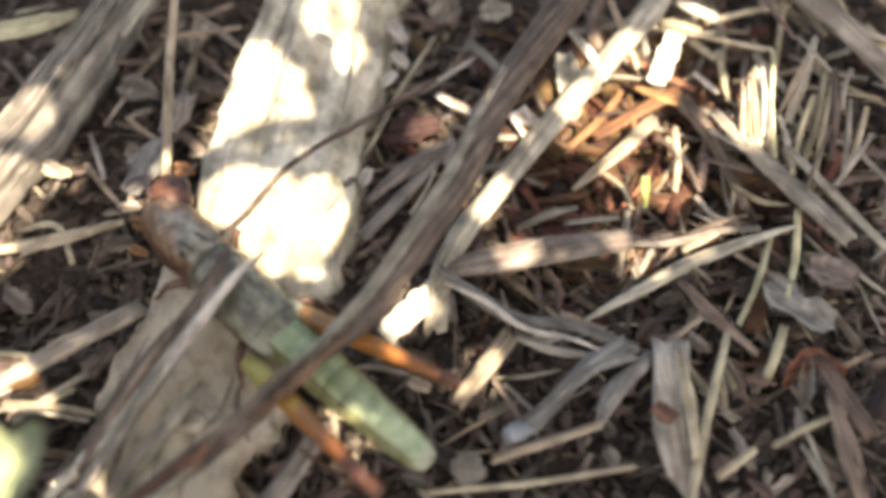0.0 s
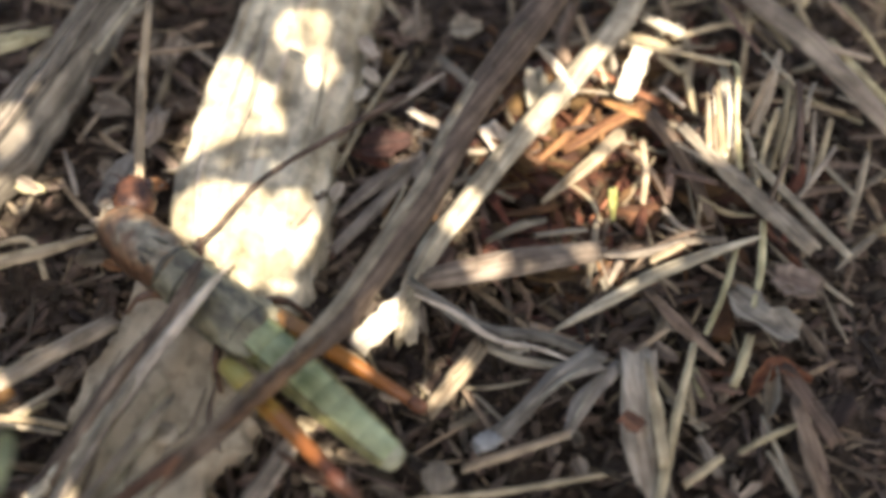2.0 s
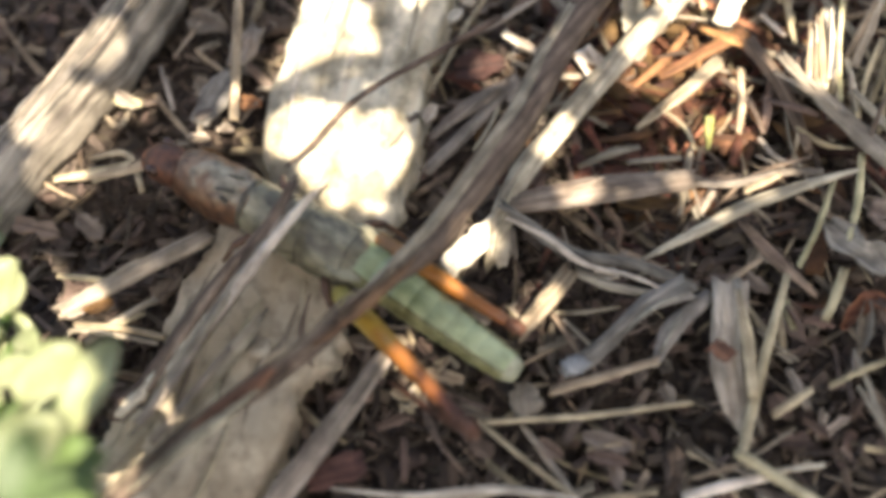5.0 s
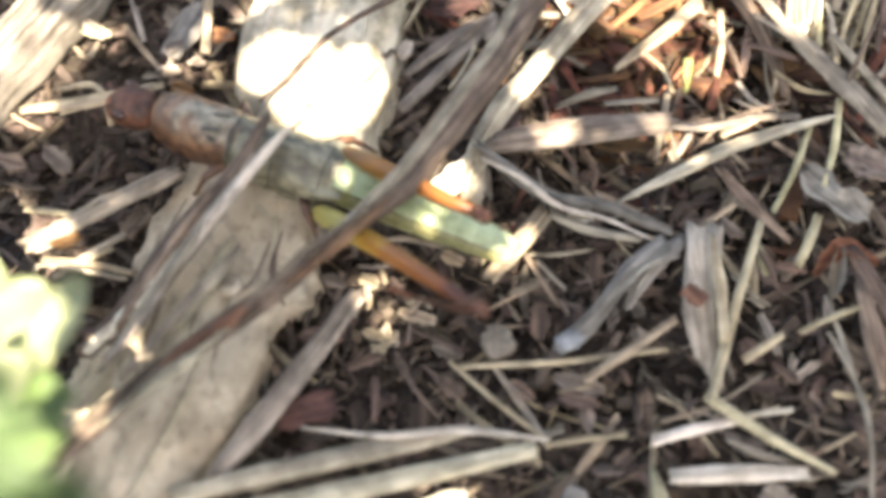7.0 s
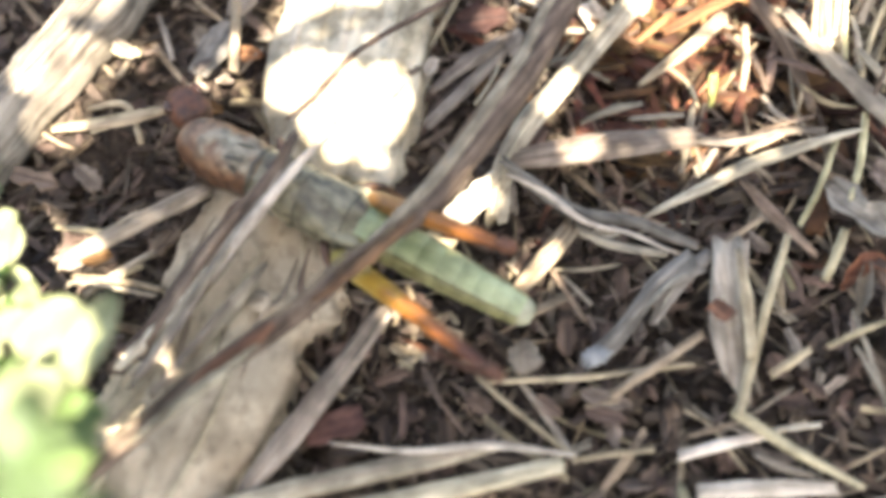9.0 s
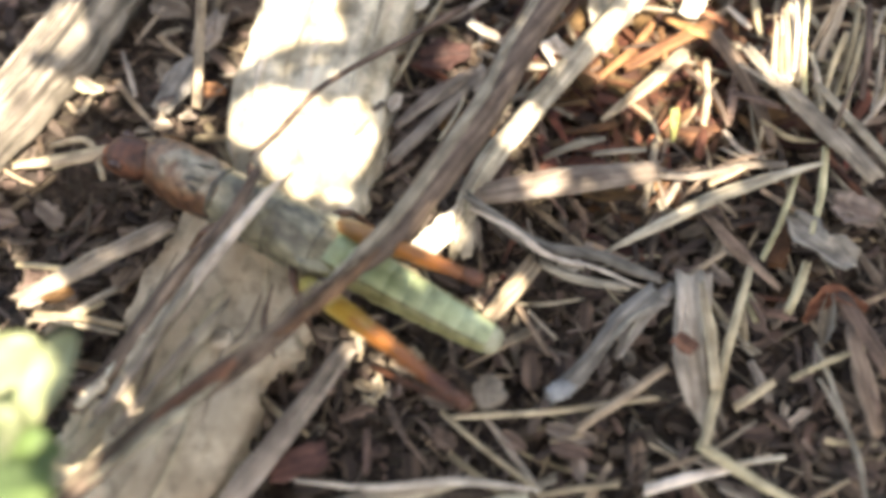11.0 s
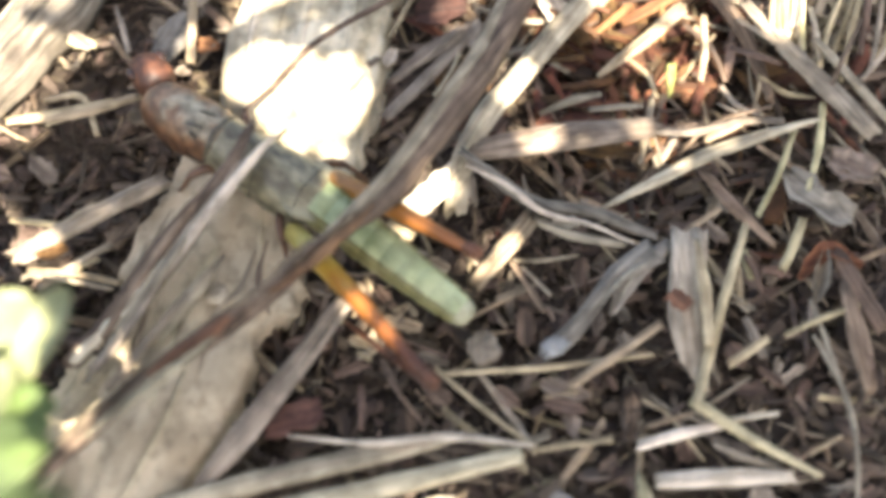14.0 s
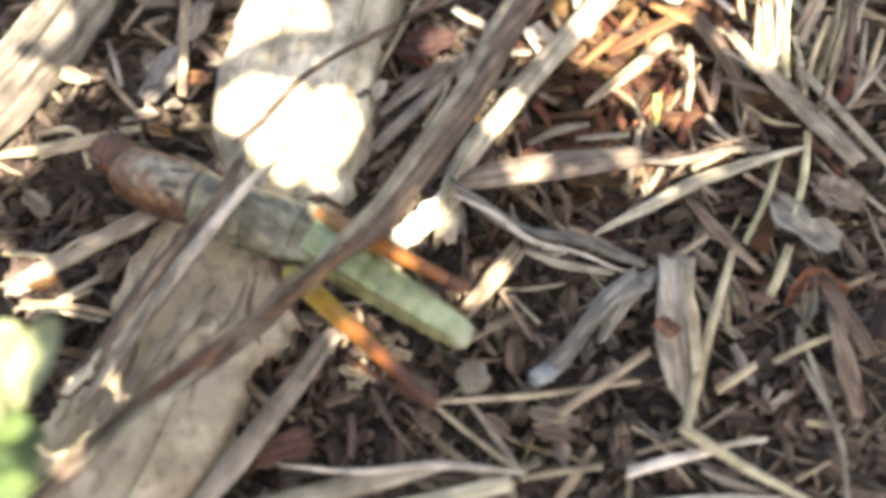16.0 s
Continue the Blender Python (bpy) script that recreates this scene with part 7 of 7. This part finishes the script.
def motions():
    walk(grey_curl, nudge(grey_curl, (-0.00054, 0.00174, 0), -8.4))
    walk(short_straw, nudge(short_straw, (-0.00579, 0.00472, 0), -18.0))
    walk(thin_straw, nudge(thin_straw, (-0.00027, 0.00038, 0), -0.2))
    walk(hopper, [
        (0, aim((-0.01219, 0.00251, 0.00550), (-0.6713, 0.7405, 0.0330))),
        (0.5, aim((-0.01235, 0.00383, 0.00550), (-0.6717, 0.7401, 0.0323))),
        (1, aim((-0.01233, 0.00410, 0.00550), (-0.6417, 0.7663, 0.0318))),
        (1.5, aim((-0.01255, 0.00369, 0.00550), (-0.6162, 0.7870, 0.0318))),
        (2, aim((-0.01196, 0.00378, 0.00550), (-0.7361, 0.6762, 0.0311))),
        (2.5, aim((-0.01041, 0.00365, 0.00550), (-0.8765, 0.4805, 0.0299))),
        (3, aim((-0.01044, 0.00394, 0.00550), (-0.8804, 0.4733, 0.0301))),
        (3.5, aim((-0.01043, 0.00273, 0.00550), (-0.8618, 0.5065, 0.0280))),
        (6, aim((-0.01122, 0.00372, 0.00550), (-0.8670, 0.4973, 0.0306))),
        (6.5, aim((-0.01146, 0.00474, 0.00550), (-0.8844, 0.4654, 0.0337))),
        (7, aim((-0.01049, 0.00534, 0.00550), (-0.9292, 0.3681, 0.0327))),
        (7.5, aim((-0.01045, 0.00409, 0.00550), (-0.9000, 0.4348, 0.0313))),
        (8, aim((-0.01040, 0.00238, 0.00550), (-0.8776, 0.4786, 0.0286))),
        (8.5, aim((-0.01098, 0.00310, 0.00550), (-0.8801, 0.4739, 0.0292))),
        (9, aim((-0.01076, 0.00204, 0.00550), (-0.8729, 0.4870, 0.0310))),
        (9.5, aim((-0.01053, 0.00230, 0.00550), (-0.8611, 0.5076, 0.0287))),
        (12, aim((-0.01024, 0.00311, 0.00550), (-0.8685, 0.4948, 0.0291))),
        (12.5, aim((-0.01066, 0.00281, 0.00550), (-0.8696, 0.4928, 0.0293))),
        (13, aim((-0.01210, 0.00303, 0.00550), (-0.8511, 0.5240, 0.0314))),
        (13.5, aim((-0.01103, 0.00290, 0.00550), (-0.8384, 0.5443, 0.0298))),
        (14, aim((-0.01091, 0.00380, 0.00550), (-0.8290, 0.5584, 0.0307))),
        (14.5, aim((-0.01176, 0.00404, 0.00550), (-0.8235, 0.5664, 0.0321))),
        (15, aim((-0.01179, 0.00322, 0.00550), (-0.7744, 0.6319, 0.0308))),
        (15.5, aim((-0.01193, 0.00318, 0.00550), (-0.8227, 0.5677, 0.0303))),
        (16, aim((-0.01091, 0.00296, 0.00550), (-0.9208, 0.3888, 0.0299))),
    ])
    walk(abdomen, [
        (0, aim((0, 0, 0), (0.9961, 0.0754, 0.0453))),
        (0.5, aim((0, 0, 0), (0.9975, 0.0578, 0.0395))),
        (1, aim((0, 0, 0), (0.9976, 0.0544, 0.0421))),
        (1.5, aim((0, 0, 0), (0.9935, 0.1047, 0.0446))),
        (2, aim((0, 0, 0), (0.9983, -0.0378, 0.0433))),
        (2.5, aim((0, 0, 0), (0.9689, -0.2423, 0.0505))),
        (3, aim((0, 0, 0), (0.9771, -0.2078, 0.0463))),
        (3.5, aim((0, 0, 0), (0.9845, -0.1676, 0.0510))),
        (6, aim((0, 0, 0), (0.9917, -0.1211, 0.0442))),
        (6.5, aim((0, 0, 0), (0.9874, -0.1527, 0.0412))),
        (7, aim((0, 0, 0), (0.9988, -0.0182, 0.0459))),
        (7.5, aim((0, 0, 0), (0.9965, -0.0677, 0.0483))),
        (8, aim((0, 0, 0), (0.9988, -0.0171, 0.0466))),
        (8.5, aim((0, 0, 0), (0.9989, -0.0176, 0.0443))),
        (9, aim((0, 0, 0), (0.9989, 0.0079, 0.0465))),
        (9.5, aim((0, 0, 0), (0.9984, 0.0322, 0.0456))),
        (12, aim((0, 0, 0), (0.9987, -0.0223, 0.0460))),
        (12.5, aim((0, 0, 0), (0.9983, -0.0368, 0.0462))),
        (13, aim((0, 0, 0), (0.9979, -0.0529, 0.0385))),
        (13.5, aim((0, 0, 0), (0.9968, -0.0649, 0.0466))),
        (14, aim((0, 0, 0), (0.9953, -0.0867, 0.0437))),
        (14.5, aim((0, 0, 0), (0.9909, -0.1285, 0.0410))),
        (15, aim((0, 0, 0), (0.9986, -0.0284, 0.0446))),
        (15.5, aim((0, 0, 0), (0.9974, -0.0559, 0.0446))),
        (16, aim((0, 0, 0), (0.9824, -0.1813, 0.0453))),
    ])
    walk(hind_leg_right, [
        (0, aim((0.00050, -0.00260, 0.00020), (0.9386, 0.2668, -0.2185))),
        (0.5, aim((0.00050, -0.00260, 0.00020), (0.9604, 0.2784, 0.0075))),
        (1, aim((0.00050, -0.00260, 0.00020), (0.9589, 0.2799, 0.0464))),
        (1.5, aim((0.00050, -0.00260, 0.00020), (0.9480, 0.3145, 0.0491))),
        (2, aim((0.00050, -0.00260, 0.00020), (0.9904, 0.1311, 0.0435))),
        (2.5, aim((0.00050, -0.00260, 0.00020), (0.9931, -0.1133, 0.0303))),
        (3, aim((0.00050, -0.00260, 0.00020), (0.9867, -0.1539, 0.0517))),
        (3.5, aim((0.00050, -0.00260, 0.00020), (0.9711, -0.1241, -0.2040))),
        (6, aim((0.00050, -0.00260, 0.00020), (0.9953, -0.0829, 0.0494))),
        (6.5, aim((0.00050, -0.00260, 0.00020), (0.9944, -0.0957, 0.0450))),
        (7, aim((0.00050, -0.00260, 0.00020), (0.9083, -0.2182, -0.3568))),
        (7.5, aim((0.00050, -0.00260, 0.00020), (0.9171, -0.1547, -0.3675))),
        (8, aim((0.00050, -0.00260, 0.00020), (0.8732, -0.0787, -0.4810))),
        (8.5, aim((0.00050, -0.00260, 0.00020), (0.9065, -0.0627, -0.4176))),
        (9, aim((0.00050, -0.00260, 0.00020), (0.8853, -0.0520, -0.4621))),
        (9.5, aim((0.00050, -0.00260, 0.00020), (0.8767, -0.0284, -0.4803))),
        (12, aim((0.00050, -0.00260, 0.00020), (0.9037, -0.0916, -0.4183))),
        (12.5, aim((0.00050, -0.00260, 0.00020), (0.9142, -0.0784, -0.3975))),
        (13, aim((0.00050, -0.00260, 0.00020), (0.9589, 0.0333, -0.2818))),
        (13.5, aim((0.00050, -0.00260, 0.00020), (0.9079, -0.0234, -0.4186))),
        (14, aim((0.00050, -0.00260, 0.00020), (0.9737, -0.0095, -0.2278))),
        (14.5, aim((0.00050, -0.00260, 0.00020), (0.9910, 0.0112, -0.1332))),
        (15, aim((0.00050, -0.00260, 0.00020), (0.9605, 0.0660, -0.2704))),
        (15.5, aim((0.00050, -0.00260, 0.00020), (0.9783, 0.0163, -0.2067))),
        (16, aim((0.00050, -0.00260, 0.00020), (0.9591, -0.1828, -0.2160))),
    ])
    walk(hind_leg_left, [
        (0, aim((-0.00060, 0.00425, -0.00020), (0.8784, -0.0873, -0.4699))),
        (0.5, aim((-0.00060, 0.00425, -0.00020), (0.8810, -0.1331, -0.4540))),
        (1, aim((-0.00060, 0.00425, -0.00020), (0.9056, -0.1021, -0.4117))),
        (1.5, aim((-0.00060, 0.00425, -0.00020), (0.8970, -0.0583, -0.4382))),
        (2, aim((-0.00060, 0.00425, -0.00020), (0.8913, -0.1752, -0.4183))),
        (2.5, aim((-0.00060, 0.00425, -0.00020), (0.7996, -0.3693, -0.4736))),
        (3, aim((-0.00060, 0.00425, -0.00020), (0.7919, -0.4016, -0.4600))),
        (3.5, aim((-0.00060, 0.00425, -0.00020), (0.7965, -0.3707, -0.4778))),
        (6, aim((-0.00060, 0.00425, -0.00020), (0.8777, -0.3628, -0.3130))),
        (6.5, aim((-0.00060, 0.00425, -0.00020), (0.8919, -0.3398, -0.2985))),
        (7, aim((-0.00060, 0.00425, -0.00020), (0.8303, -0.3212, -0.4554))),
        (7.5, aim((-0.00060, 0.00425, -0.00020), (0.8199, -0.3524, -0.4511))),
        (8, aim((-0.00060, 0.00425, -0.00020), (0.8481, -0.2933, -0.4413))),
        (8.5, aim((-0.00060, 0.00425, -0.00020), (0.8801, -0.2811, -0.3826))),
        (9, aim((-0.00060, 0.00425, -0.00020), (0.8761, -0.2527, -0.4107))),
        (9.5, aim((-0.00060, 0.00425, -0.00020), (0.8809, -0.2264, -0.4157))),
        (12, aim((-0.00060, 0.00425, -0.00020), (0.8894, -0.2750, -0.3651))),
        (12.5, aim((-0.00060, 0.00425, -0.00020), (0.8865, -0.2859, -0.3639))),
        (13, aim((-0.00060, 0.00425, -0.00020), (0.9149, -0.2631, -0.3061))),
        (13.5, aim((-0.00060, 0.00425, -0.00020), (0.9064, -0.3023, -0.2952))),
        (14, aim((-0.00060, 0.00425, -0.00020), (0.9084, -0.3036, -0.2874))),
        (14.5, aim((-0.00060, 0.00425, -0.00020), (0.9072, -0.3212, -0.2716))),
        (15, aim((-0.00060, 0.00425, -0.00020), (0.9327, -0.2045, -0.2971))),
        (15.5, aim((-0.00060, 0.00425, -0.00020), (0.9108, -0.2789, -0.3045))),
        (16, aim((-0.00060, 0.00425, -0.00020), (0.8149, -0.4288, -0.3900))),
    ])
    walk(pronotum, [
        (0, pose(0.01514, 0, 0)),
        (0.5, pose(0.01547, 0, 0)),
        (1, pose(0.01572, 0, 0)),
        (1.5, pose(0.01572, 0, 0)),
        (2, pose(0.01608, 0, 0)),
        (2.5, pose(0.01674, 0, 0)),
        (3, pose(0.01662, 0, 0)),
        (3.5, pose(0.01783, 0, 0)),
        (6, pose(0.01636, 0, 0)),
        (6.5, pose(0.01483, 0, 0)),
        (7, pose(0.01529, 0, 0)),
        (7.5, pose(0.01599, 0, 0)),
        (8, pose(0.01746, 0, 0)),
        (8.5, pose(0.01715, 0, 0)),
        (9, pose(0.01613, 0, 0)),
        (9.5, pose(0.01742, 0, 0)),
        (12, pose(0.01665, 0, 0)),
        (12.5, pose(0.01590, 0, 0)),
        (13, pose(0.01590, 0, 0)),
        (13.5, pose(0.01678, 0, 0)),
        (14, pose(0.01628, 0, 0)),
        (14.5, pose(0.01559, 0, 0)),
        (15, pose(0.01624, 0, 0)),
        (15.5, pose(0.01649, 0, 0)),
        (16, pose(0.01672, 0, 0)),
    ])
    walk(insect_head, [
        (0, aim((0.01943, -0.00185, 0.00060), (0.9181, -0.3963, -0.15))),
        (0.5, aim((0.02068, -0.00254, 0.00060), (0.8990, -0.4379, -0.15))),
        (1, aim((0.02108, -0.00237, 0.00060), (0.9145, -0.4046, -0.15))),
        (1.5, aim((0.02098, -0.00241, 0.00060), (0.9091, -0.4167, -0.15))),
        (2, aim((0.02054, -0.00315, 0.00060), (0.8168, -0.5770, -0.15))),
        (2.5, aim((0.02200, 0.00054, 0.00060), (0.9947, 0.1024, -0.15))),
        (3, aim((0.02183, 0.00051, 0.00060), (0.9953, 0.0970, -0.15))),
        (3.5, aim((0.02386, 0.00046, 0.00060), (0.9971, 0.0761, -0.15))),
        (6, aim((0.02186, 0.00085, 0.00060), (0.9884, 0.1521, -0.15))),
        (6.5, aim((0.02133, 0.00124, 0.00060), (0.9822, 0.1878, -0.15))),
        (7, aim((0.02206, 0.00069, 0.00060), (0.9948, 0.1017, -0.15))),
        (7.5, aim((0.02198, 0.00084, 0.00060), (0.9904, 0.1384, -0.15))),
        (8, aim((0.02323, 0.00064, 0.00060), (0.9939, 0.1102, -0.15))),
        (8.5, aim((0.02278, -0.00101, 0.00060), (0.9843, -0.1765, -0.15))),
        (9, aim((0.02203, -0.00240, 0.00060), (0.9261, -0.3772, -0.15))),
        (9.5, aim((0.02300, 0.00067, 0.00060), (0.9929, 0.1193, -0.15))),
        (12, aim((0.02288, 0.00136, 0.00060), (0.9728, 0.2318, -0.15))),
        (12.5, aim((0.02110, -0.00240, 0.00060), (0.8916, -0.4528, -0.15))),
        (13, aim((0.02120, -0.00226, 0.00060), (0.9197, -0.3926, -0.15))),
        (13.5, aim((0.02338, -0.00221, 0.00060), (0.9482, -0.3176, -0.15))),
        (14, aim((0.02232, -0.00187, 0.00060), (0.9552, -0.2958, -0.15))),
        (14.5, aim((0.02193, -0.00199, 0.00060), (0.9542, -0.2990, -0.15))),
        (15, aim((0.02240, -0.00038, 0.00060), (0.9981, -0.0614, -0.15))),
        (15.5, aim((0.02162, -0.00059, 0.00060), (0.9934, -0.1151, -0.15))),
        (16, aim((0.02194, -0.00077, 0.00060), (0.9892, -0.1467, -0.15))),
    ])


motions()
